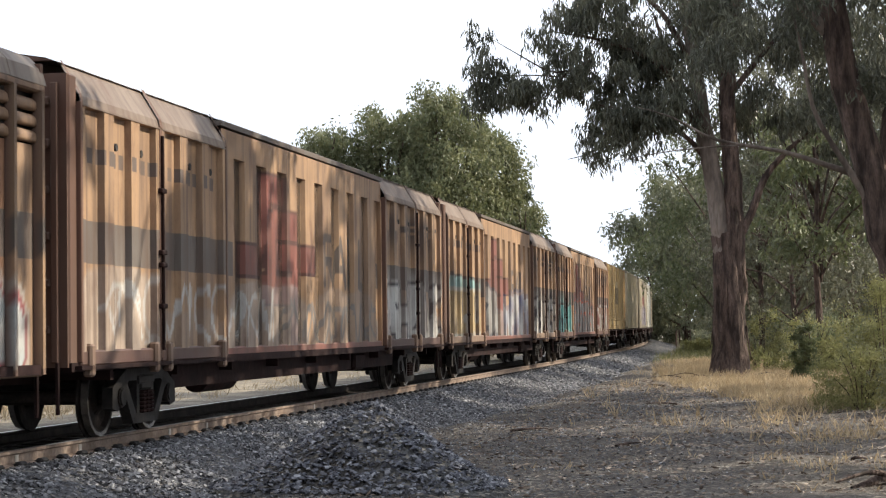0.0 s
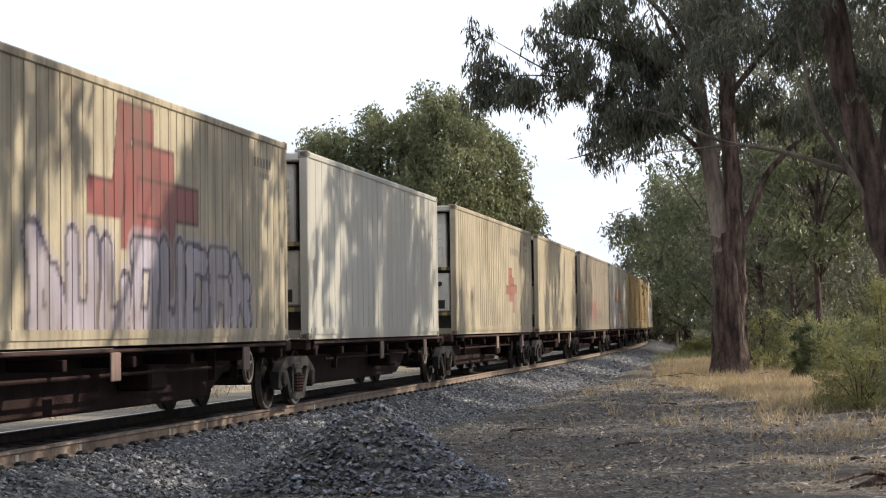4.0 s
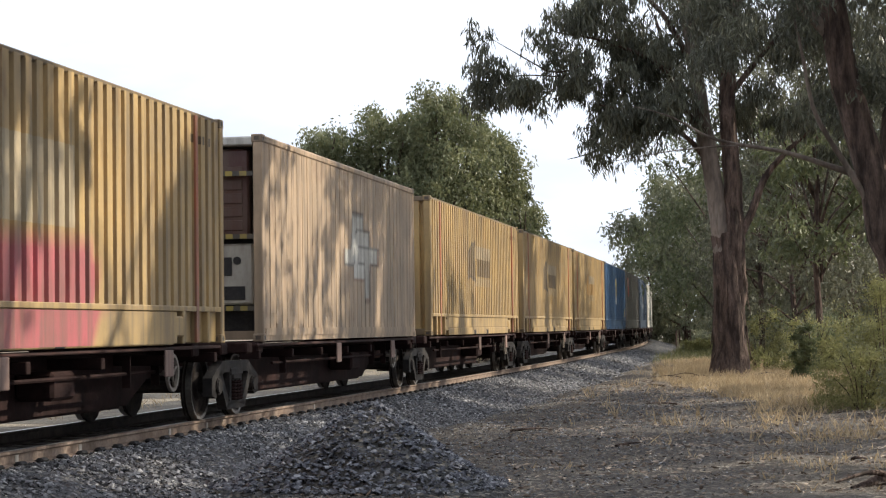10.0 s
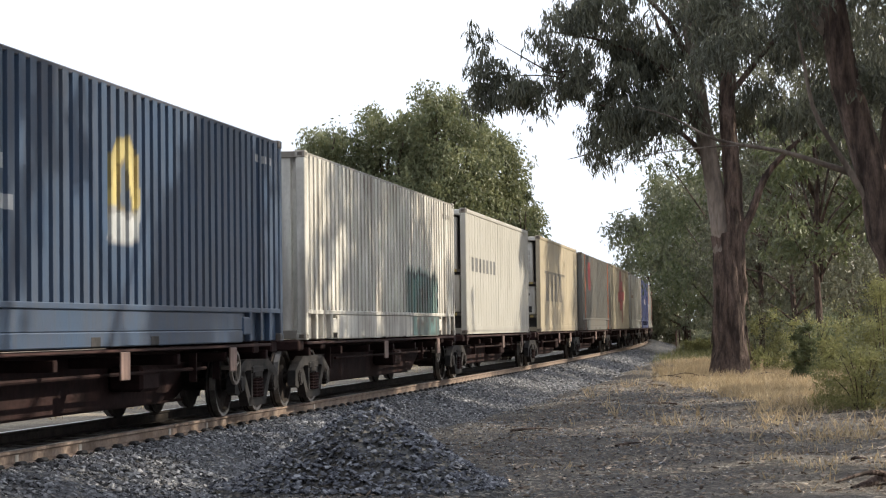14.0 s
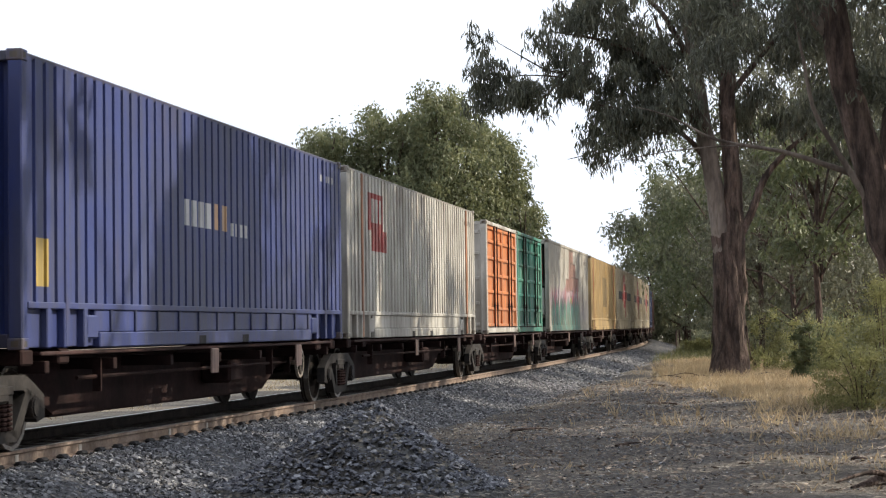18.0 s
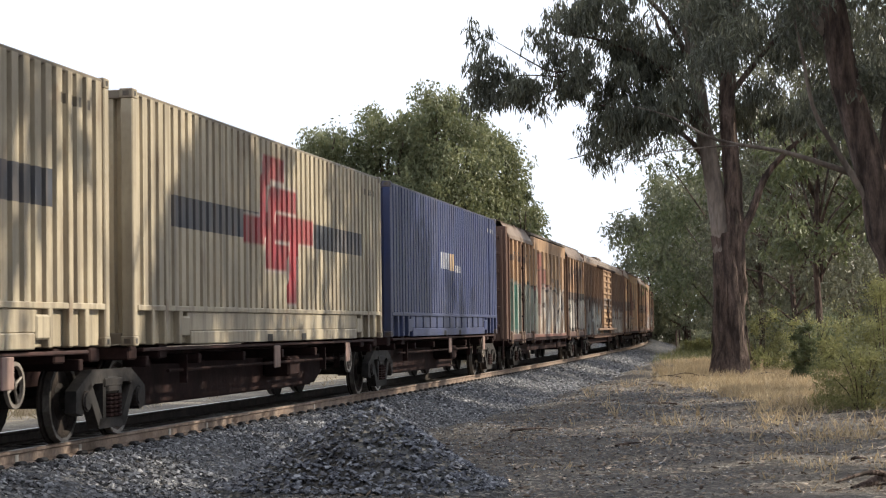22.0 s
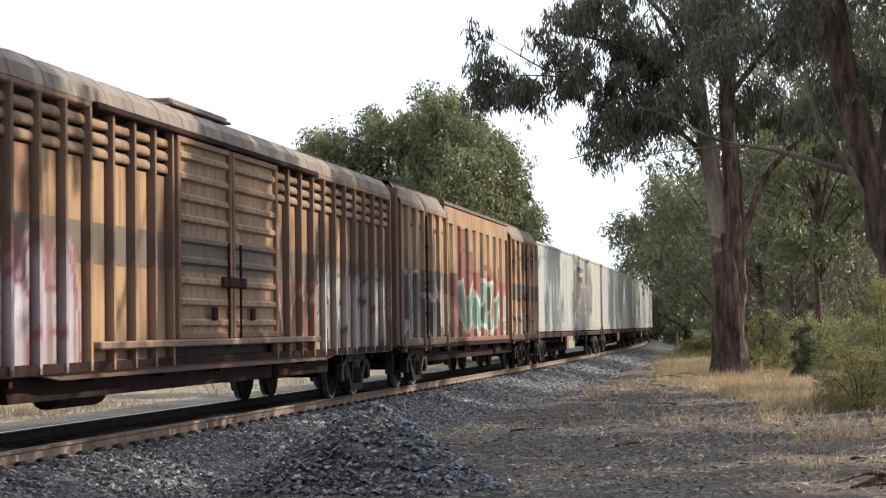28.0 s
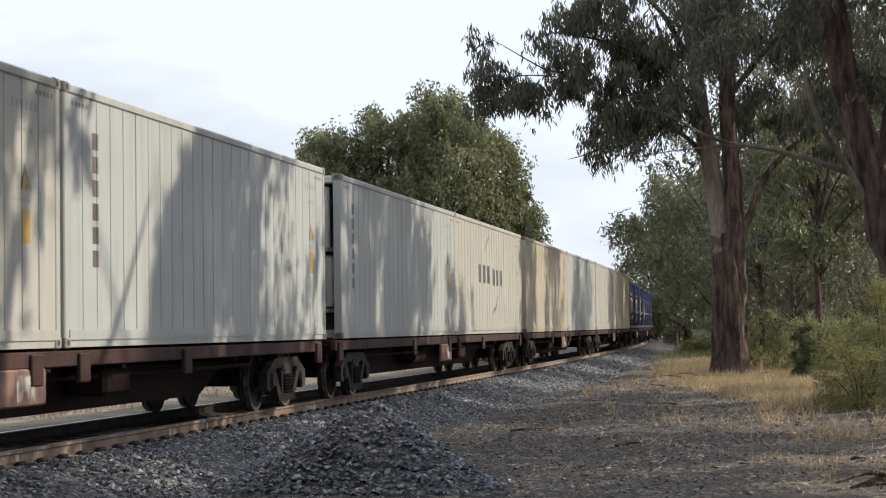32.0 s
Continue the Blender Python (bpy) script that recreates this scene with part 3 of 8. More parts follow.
CORR = [(0.0, 0.0), (0.58, 0.0), (0.64, -0.085), (0.94, -0.085)]
SLIM = [(0.0, 0.0), (0.70, 0.0), (0.75, -0.07), (0.95, -0.07)]
RIBS = [(0.0, 0.0), (0.92, 0.0), (0.93, -0.035), (0.985, -0.035)]
PANEL = [(0.0, 0.0), (0.955, 0.0), (0.96, -0.03), (0.99, -0.03)]
VAN_FIX = [(0.0, 0.0), (0.53, 0.0), (0.56, -0.07), (0.96, -0.07)]
VAN_RIB = [(0.0, 0.0), (0.17, 0.0), (0.20, -0.075), (0.80, -0.075), (0.83, 0.0)]
POSTS = [(0.0, -0.06), (0.74, -0.06), (0.76, 0.0), (0.98, 0.0)]


def levels(z0, z1, deco):
    if not deco:
        return np.array([z0, z1])
    z = []
    for d in deco:
        y0_, y1_, z0_, z1_ = reach(d)
        if d[0] in ("rect", "fade", "bars"):
            z += [z0_ - 0.004, z0_ + 0.004, z1_ - 0.004, z1_ + 0.004]
        else:
            z += list(FINE[d[0]] * np.arange(math.ceil(max(z0, z0_) / FINE[d[0]]), math.floor(min(z1, z1_) / FINE[d[0]]) + 1))
    z = np.unique(np.round([z0, z1] + [a for a in z if z0 <= a <= z1], 3))
    return z


FINE = {"graf": 0.065, "tag": 0.055, "logo": 0.05, "word": 0.045, "cloud": 0.13, "poly": 0.05}


def reach(d):
    """The stretch of wall that a piece of paintwork covers: y0, y1, z0, z1."""
    if d[0] == "logo":
        return d[1] - 1.06 * d[3], d[1] + 1.06 * d[3], d[2] - 0.55 * d[3], d[2] + 0.55 * d[3]
    if d[0] == "graf":
        return d[1] - 0.25, d[2] + 0.25, d[3] - 0.25, d[4] + 0.25
    return d[1], d[2], d[3], d[4]


def places(length, yc, ys, deco):
    """Where a wall needs edges along its length for its folds and its paintwork."""
    a, e = yc - length / 2, yc + length / 2
    out = [ys + yc]
    for d in deco:
        y0, y1 = reach(d)[:2]
        if y1 < a or y0 > e:
            continue
        if d[0] in ("rect", "fade"):
            out.append(np.array([y0 - 0.004, y0 + 0.004, y1 - 0.004, y1 + 0.004]))
        elif d[0] == "bars":
            w = (y1 - y0) / d[6]
            g = y0 + w * np.arange(d[6])
            out += [g - 0.004, g + 0.004, g + 0.62 * w - 0.004, g + 0.62 * w + 0.004]
        else:
            out.append(FINE[d[0]] * np.arange(math.ceil(max(a, y0) / FINE[d[0]]), math.floor(min(e, y1) / FINE[d[0]]) + 1))
    ya = np.unique(np.round(np.concatenate(out), 3))
    return ya[(ya >= a - 1e-6) & (ya <= e + 1e-6)]


STROKES = {"R": [(0, 0, 0, 1), (0, 1, 0.8, 1), (0.8, 1, 0.9, 0.75), (0.9, 0.75, 0.8, 0.48), (0.8, 0.48, 0, 0.48), (0.4, 0.48, 0.95, 0)], "A": [(0, 0, 0.5, 1), (0.5, 1, 1, 0), (0.2, 0.35, 0.8, 0.35)],
           "I": [(0.5, 0, 0.5, 1)], "M": [(0, 0, 0, 1), (0, 1, 0.5, 0.4), (0.5, 0.4, 1, 1), (1, 1, 1, 0)], "U": [(0, 1, 0, 0.15), (0, 0.15, 0.3, 0), (0.3, 0, 0.7, 0), (0.7, 0, 1, 0.15), (1, 0.15, 1, 1)],
           "T": [(0.5, 0, 0.5, 1), (0, 1, 1, 1)], "-": [(0.15, 0.45, 0.85, 0.45)], "F": [(0.1, 0, 0.1, 1), (0.1, 1, 0.9, 1), (0.1, 0.5, 0.75, 0.5)], "E": [(0.1, 0, 0.1, 1), (0.1, 1, 0.9, 1), (0.1, 0.5, 0.75, 0.5), (0.1, 0, 0.9, 0)],
           "G": [(0.95, 0.85, 0.7, 1), (0.7, 1, 0.25, 1), (0.25, 1, 0, 0.75), (0, 0.75, 0, 0.25), (0, 0.25, 0.25, 0), (0.25, 0, 0.95, 0), (0.95, 0, 0.95, 0.45), (0.95, 0.45, 0.55, 0.45)], "H": [(0.05, 0, 0.05, 1), (0.95, 0, 0.95, 1), (0.05, 0.5, 0.95, 0.5)], "L": [(0.1, 1, 0.1, 0), (0.1, 0, 0.85, 0)]}


def sheet(b, length, z0, z1, x, pitch, shape, colour, deco=(), yc=0.0, side=1):
    """A folded wall facing +x (side=1) or -x."""
    ys, xs = fold(length, pitch, shape)
    here = [d for d in deco if reach(d)[1] > yc - length / 2 and reach(d)[0] < yc + length / 2]
    if deco:
        ya = places(length, yc, ys, here) - yc
        xs = np.interp(ya, ys, xs)
        ys = ya
    zs = levels(z0, z1, here)
    Yg, Zg = np.meshgrid(ys + yc, zs)
    Xg = np.broadcast_to(x + side * xs, Yg.shape)
    nz, ny = Yg.shape
    col = painted(colour, deco)(Yg, Zg)
    i = np.arange(nz * ny).reshape(nz, ny)
    q = np.stack([i[:-1, :-1], i[:-1, 1:], i[1:, 1:], i[1:, :-1]], -1).reshape(-1, 4)
    if side < 0:
        q = q[:, ::-1]
    b.add(np.stack([Xg, Yg, Zg], -1).reshape(-1, 3), q.tolist(), col.reshape(-1, 3))
    return b


W2 = 1.22
_shared = {}


def castings(parent, L, H, colour):
    key = ("casting", tuple(colour))
    if key not in _shared:
        b = Build(np.array(colour) * 0.8).box(-0.085, 0.085, -0.09, 0.09, -0.06, 0.06, c=0.012)
        # Casting apertures are near-black patches, drawn as colour.
        b.box(0.084, 0.0865, -0.035, 0.035, -0.03, 0.03, (0.02, 0.02, 0.02)).box(-0.04, 0.04, -0.0915, -0.089, -0.03, 0.03, (0.02, 0.02, 0.02))
        _shared[key] = b.mesh("corner_casting", M_PAINT)
    CASTING = _shared[key]
    for sx in (1, -1):
        for sy in (1, -1):
            for z in (0.06, H - 0.058):
                part("corner_casting", CASTING, parent, at=pose(sx * (W2 - 0.083), sy * (L / 2 - 0.087), z))


# Solid block in near-black: the pocket's inner shade given as colour.
ME_POCKET = Build().box(-0.1, 0.0045, -0.16, 0.16, 0.0, 0.12, c=0.01).mesh("fork_pocket", M_DARK)


def corrugated_box(L, colour, deco, label, c, straps=None, skirt=None, H=3.05, gussets=False):
    """Long dry-freight box: folded walls over a deep bottom rail with fork pockets."""
    box = thing("freight_container", label, "shipping container", "containers on the train")
    col = np.array(colour)
    paint = M_PAINT_BLUE if col[2] > 1.3 * col[0] else M_PAINT
    shape = SLIM if gussets else CORR
    zs = 0.44
    deco = list(deco) + [("bars", L / 2 - 1.5, L / 2 - 0.55, H - 0.42, H - 0.31, tuple(0.25 * col) if col.mean() > 0.25 else (0.5, 0.5, 0.5), 7)]
    part("side_wall", sheet(Build(colour), L - 0.2, zs, H - 0.055, W2 - 0.012, 0.305, shape, colour, deco).mesh("side_wall", paint), box)
    part("side_wall", sheet(Build(colour), L - 0.2, zs, H - 0.09, -W2 + 0.012, 0.305, CORR, colour, side=-1).mesh("far_wall", paint), box)
    key = ("ends", L, tuple(colour), H, gussets)
    if key not in _shared:
        e = Build(colour)
        ys, xs = fold(2 * W2 - 0.3, 0.24, CORR)
        v = [(y, -L / 2 + 0.03 - d, z) for z in (0.16, H - 0.1) for y, d in zip(ys, xs)]
        n = len(ys)
        e.add(v, [(i, i + 1, n + i + 1, n + i) for i in range(n - 1)])
        d = Build(colour)
        for sx in (-1, 1):
            d.box(min(0, sx * 1.06) + 0.005, max(0, sx * 1.06) - 0.005, L / 2 - 0.06, L / 2 - 0.015, 0.16, H - 0.1, c=0.01)
        rod = Build((0.4, 0.38, 0.35))
        for x in (-0.8, -0.3, 0.3, 0.8):
            rod.rod((x, L / 2 + 0.0, 0.14), (x, L / 2 + 0.0, H - 0.08), 0.02)
        rf = Build(colour)
        ys, xs = fold(L - 0.3, 0.6, CORR)
        v = [(x, y, H - 0.035 + d * 0.5) for x in (-W2 + 0.05, W2 - 0.05) for y, d in zip(ys, xs)]
        n = len(ys)
        rf.add(v, [(i + 1, i, n + i, n + i + 1) for i in range(n - 1)])
        fr = Build(col * 0.36 + np.array((0.02, 0.012, 0.008)))
        for sx in (1, -1):
            xa, xb = sorted((sx * (W2 - 0.14), sx * (W2 - 0.022)))
            fr.box(xa, xb, -L / 2 + 0.16, L / 2 - 0.16, H - 0.075, H - 0.015, c=0.012)
        for sy in (1, -1):
            ya, yb = sorted((sy * (L / 2 - 0.10), sy * (L / 2 - 0.005)))
            fr.box(-W2 + 0.16, W2 - 0.16, ya, yb, H - 0.12, H - 0.015, c=0.01)
            fr.box(-W2 + 0.16, W2 - 0.16, ya, yb, 0.02, 0.16, c=0.01)
        pst = Build(col * 0.95).box(-0.075, 0.075, -0.075, 0.075, 0.11, H - 0.11, c=0.015)
        sk = Build(col * 0.97)
        for sx in (1, -1):
            xa, xb = sorted((sx * (W2 - 0.15), sx * (W2 - 0.08)))
            sk.box(xa, xb, -L / 2 + 0.17, L / 2 - 0.17, 0.02, zs, c=0.008)
            xa, xb = sorted((sx * (W2 - 0.15), sx * (W2 + 0.002)))
            sk.box(xa, xb, -L / 2 + 0.17, L / 2 - 0.17, zs - 0.02, zs + 0.05, c=0.008)
            sk.box(xa, xb, -L / 2 + 2.3, L / 2 - 2.3, 0.0, 0.17, c=0.012)
            xc, xd = sorted((sx * (W2 - 0.15), sx * (W2 - 0.02)))
            sk.box(xc, xd, -L / 2 + 2.2, L / 2 - 2.2, 0.172, zs - 0.022, c=0.012)
            for y in (-L / 2 + 0.75, -L / 2 + 1.25, -L / 2 + 1.85, L / 2 - 1.85, L / 2 - 1.25, L / 2 - 0.75):
                sk.box(xa, xb, y - 0.06, y + 0.06, 0.01, zs, c=0.012)
            sk.box(xa, xb, -L / 2 + 1.85, -L / 2 + 2.25, 0.10, 0.36, c=0.02)
            sk.box(xa, xb, L / 2 - 2.25, L / 2 - 1.85, 0.10, 0.36, c=0.02)
            if gussets:
                for y in np.arange(-L / 2 + 2.7, L / 2 - 2.4, 0.86):
                    sk.box(xa, xb, y - 0.03, y + 0.03, 0.17, zs, tuple(col * 0.4), c=0.006)
        _shared[key] = [e.mesh("front_wall", paint), d.mesh("end_door", paint), rod.mesh("lock_rod", M_FRAME), rf.mesh("roof", paint),
                        fr.mesh("rail_frame", paint), pst.mesh("corner_post", paint), sk.mesh("bottom_rail", paint)]
    e, d, rod, rf, fr, pst, sk = _shared[key]
    wall = part("front_wall", e, box)
    if sum(colour) > 0.9:
        code = Build((0.10, 0.05, 0.045))
        for k in range(9):
            code.box(W2 - 0.66, W2 - 0.58, -L / 2 + 0.012, -L / 2 + 0.024, H - 0.75 - 0.15 * k, H - 0.65 - 0.15 * k)
        part("code_mark", code.mesh("code_mark", paint), wall, "upright line of small dark marks")
    part("end_door", d, box), part("lock_rod", rod, box), part("roof", rf, box)
    part("top_rail", fr, box)
    for sx in (1, -1):
        for sy in (1, -1):
            part("corner_post", pst, box, at=pose(sx * (W2 - 0.078), sy * (L / 2 - 0.08), 0))
    part("bottom_rail", sk, box)
    scol = straps if straps else tuple(col * 0.9)
    for y in (-1.05, 1.05):
        part("fork_pocket", ME_POCKET, box, at=pose(W2, y, 0))
    st = Build(scol).box(W2 - 0.03, W2 + 0.008, -0.055, 0.055, 0.02, H - 0.06, c=0.006).mesh("lifting_post", paint)
    for y in (-6.04, 6.04):
        part("lifting_post", st, box, at=pose(0, y, 0))
    if skirt:
        g = Build(colour)
        sheet(g, L - 4.4, 0.02, zs - 0.03, W2 + 0.008, 1.0, [(0, 0), (0.9, 0)], tuple(col * 0.97), skirt)
        part("painted_skirt", g.mesh("painted_skirt", paint), box, "tagged lower rail")
    castings(box, L, H, colour)
    return on_train(box, c, DECK)


DECK = 1.055


def cool_box(L, colour, deco, label, c, ribs="panel", front="unit", front_col=(0.6, 0.58, 0.53), front_top=None, H=3.06, mat=None, z=None, texts=()):
    """Insulated box with flush or ribbed walls and a cooling unit in its near end."""
    box = thing("reefer_container", label, "shipping container", "containers on the train")
    mat = mat or (M_CREAM if colour[2] < 0.3 else M_WHITE)
    col = np.array(colour)
    shape, pitch = {"panel": (PANEL, 0.46), "rib": (RIBS, 0.34), "flush": (PANEL, 2.4)}[ribs]
    if 12 < L < 12.5 and mat is M_CREAM:
        deco = list(deco) + [("bars", L / 2 - 1.05, L / 2 - 0.93, 1.0 + 0.15 * k, 1.10 + 0.15 * k, (0.09, 0.08, 0.07), 1) for k in range(11)]
    if L > 12.5:
        deco = list(deco) + [("bars", L / 2 - 1.9, L / 2 - 0.9, H - 0.50, H - 0.36, (0.10, 0.09, 0.08), 6), ("bars", L / 2 - 1.6, L / 2 - 1.0, H - 0.66, H - 0.58, (0.14, 0.13, 0.12), 4)]
    part("side_wall", sheet(Build(colour), L - 0.26, 0.20, H - 0.12, W2 - 0.012, pitch, shape, colour, deco).mesh("side_wall", mat), box)
    part("side_wall", sheet(Build(colour), L - 0.26, 0.20, H - 0.12, -W2 + 0.012, pitch, shape, colour, side=-1).mesh("far_wall", mat), box)
    low = [d for d in deco if d[0] in ("graf", "cloud", "tag", "poly") and d[3] < 0.1]
    if low:
        part("painted_rail", sheet(Build(colour), L - 0.3, 0.02, 0.195, W2 + 0.010, 4.0, [(0, 0), (0.9, 0)], tuple(col * 0.95), low).mesh("painted_rail", mat), box, "spray-painted lower rail")
    key = ("cool", L, tuple(colour), H, mat.name)
    if key not in _shared:
        fr, rf, bt = Build(col * 0.97), Build(col), Build(col * 0.93)
        for sx in (1, -1):
            xa, xb = sorted((sx * (W2 - 0.08), sx * (W2 + 0.004)))
            fr.box(xa, xb, -L / 2 + 0.14, L / 2 - 0.14, H - 0.12, H - 0.01, c=0.02)
        rf.box(-W2 + 0.05, W2 - 0.05, -L / 2 + 0.05, L / 2 - 0.05, H - 0.08, H - 0.025, c=0.02)
        bt.slab([(-L / 2 + 0.14, 0.01), (L / 2 - 0.14, 0.01), (L / 2 - 0.14, 0.10), (-L / 2 + 0.14, 0.10)], W2 - 0.08, W2 - 0.012)
        bt.slab([(-L / 2 + 0.14, 0.09), (L / 2 - 0.14, 0.09), (L / 2 - 0.14, 0.20), (-L / 2 + 0.14, 0.20)], W2 - 0.08, W2 + 0.004)
        fl = Build(col * 0.6).box(-W2 + 0.1, W2 - 0.1, -L / 2 + 0.1, L / 2 - 0.05, 0.03, 0.16)
        dr = Build(col)
        for sx in (-1, 1):
            dr.box(min(0, sx * 1.06) + 0.005, max(0, sx * 1.06) - 0.005, L / 2 - 0.06, L / 2 - 0.01, 0.16, H - 0.1, c=0.01)
        pst = Build(col * 0.93).box(-0.07, 0.07, -0.07, 0.07, 0.1, H - 0.1, c=0.015)
        _shared[key] = [fr.mesh("top_rail", mat), bt.mesh("bottom_rail", mat), rf.mesh("roof", mat), dr.mesh("end_door", mat), pst.mesh("corner_post", mat), fl.mesh("floor", mat)]
    fr, bt, rf, dr, pst, fl = _shared[key]
    part("top_rail", fr, box), part("roof", rf, box), part("end_door", dr, box), part("floor", fl, box)
    for turn in (0, 180):
        part("bottom_rail", bt, box, at=pose(0, 0, 0, 0, 0, turn))
    for sx in (1, -1):
        for sy in (1, -1):
            part("corner_post", pst, box, at=pose(sx * (W2 - 0.075), sy * (L / 2 - 0.075), 0))
    y0 = -L / 2
    front_top = front_top or front_col
    key = ("front", L, tuple(colour), tuple(front_col), tuple(front_top), front, H)
    if key not in _shared:
        # Near-black back panel carries the shade of the recess.
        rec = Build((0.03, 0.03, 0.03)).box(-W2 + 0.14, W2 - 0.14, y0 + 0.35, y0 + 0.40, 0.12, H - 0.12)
        upper, slat = Build(front_top), Build(front_top)
        unit, grille, beams, hat = Build(front_col), Build((0.03, 0.03, 0.03)), Build((0.45, 0.43, 0.40)), Build((0.6, 0.58, 0.54))
        if front == "unit":
            unit.box(-W2 + 0.2, W2 - 0.18, y0 + 0.10, y0 + 0.36, 0.55, 1.45, c=0.03)
            upper.box(-W2 + 0.2, W2 - 0.25, y0 + 0.16, y0 + 0.36, 1.55, H - 0.2, c=0.03)
            slat.box(-W2 + 0.3, W2 - 0.35, y0 + 0.145, y0 + 0.16, 1.65, 1.80, c=0.01)
            grille.box(W2 - 0.62, W2 - 0.30, y0 + 0.085, y0 + 0.10, 0.62, 0.82, c=0.005)
            grille.box(W2 - 0.62, W2 - 0.50, y0 + 0.085, y0 + 0.10, 0.98, 1.25, c=0.02)
            grille.rod((W2 - 0.42, y0 + 0.1, 1.2), (W2 - 0.42, y0 + 0.08, 1.2), 0.06, 12)
            for zb in (0.46, 1.52) + ((2.45,) if sum(front_top) < 0.3 else ()):
                for k in range(20):
                    xa = -W2 + 0.14 + k * (2 * W2 - 0.28) / 20
                    hue = ((0.40, 0.30, 0.06), (0.04, 0.04, 0.04))[k % 2] if k > 11 else (0.40, 0.38, 0.35)
                    beams.box(xa, xa + (2 * W2 - 0.28) / 20, y0 + 0.02, y0 + 0.10, zb, zb + 0.07, hue)
        else:
            unit.box(-W2 + 0.14, W2 - 0.14, y0 + 0.02, y0 + 0.10, 0.14, H - 0.12, c=0.02)
        hat.box(-W2 + 0.14, W2 - 0.14, y0 + 0.015, y0 + 0.3, H - 0.16, H - 0.03, c=0.02)
        _shared[key] = [rec.mesh("back_panel", M_DARK), unit.mesh("cooling_unit", M_PAINT), grille.mesh("grille", M_DARK) if grille.v else None,
                        beams.mesh("cross_beam", M_PAINT) if beams.v else None, hat.mesh("header", mat),
                        upper.mesh("fan_panel", M_PAINT) if upper.v else None, slat.mesh("louvre_slat", M_PAINT) if slat.v else None]
    rec, unit, grille, beams, hat, upper, slat = _shared[key]
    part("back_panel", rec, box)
    u = part("cooling_unit" if front == "unit" else "front_wall", unit, box)
    if grille:
        part("grille", grille, u)
    if upper:
        fan = part("fan_panel", upper, box)
        for k in range(5):
            part("louvre_slat", slat, fan, at=pose(0, 0, 0.2 * k))
    if beams:
        part("cross_beam", beams, box)
    part("header", hat, box)
    for txt, y, zz, size, tcol, up in texts:
        lettering(txt, box, W2 - 0.006, y, zz, size, tcol, up)
    castings(box, L, H, colour)
    return on_train(box, c, DECK if z is None else z)


def lettering(text, parent, x, y, z, size, colour, squeeze=1.0):
    cu = bpy.data.curves.new("lettering", "FONT")
    cu.body, cu.size, cu.extrude = text, size, 0.001
    tmp = bpy.data.objects.new("tmp_text", cu)
    me = bpy.data.meshes.new_from_object(tmp)
    bpy.data.objects.remove(tmp)
    co = np.zeros(len(me.vertices) * 3, np.float32)
    me.vertices.foreach_get("co", co)
    co = co.reshape(-1, 3)
    me.vertices.foreach_set("co", np.stack([co[:, 2], co[:, 0] * squeeze, co[:, 1]], -1).ravel())
    col = np.ones((len(co), 4), np.float32)
    col[:, :3] = colour
    me.attributes.new("paint", "FLOAT_COLOR", "POINT").data.foreach_set("color", col.ravel())
    me.materials.clear()
    me.materials.append(M_PAINT)
    return part("lettering", me, parent, "dark painted lettering", at=pose(x, y, z))


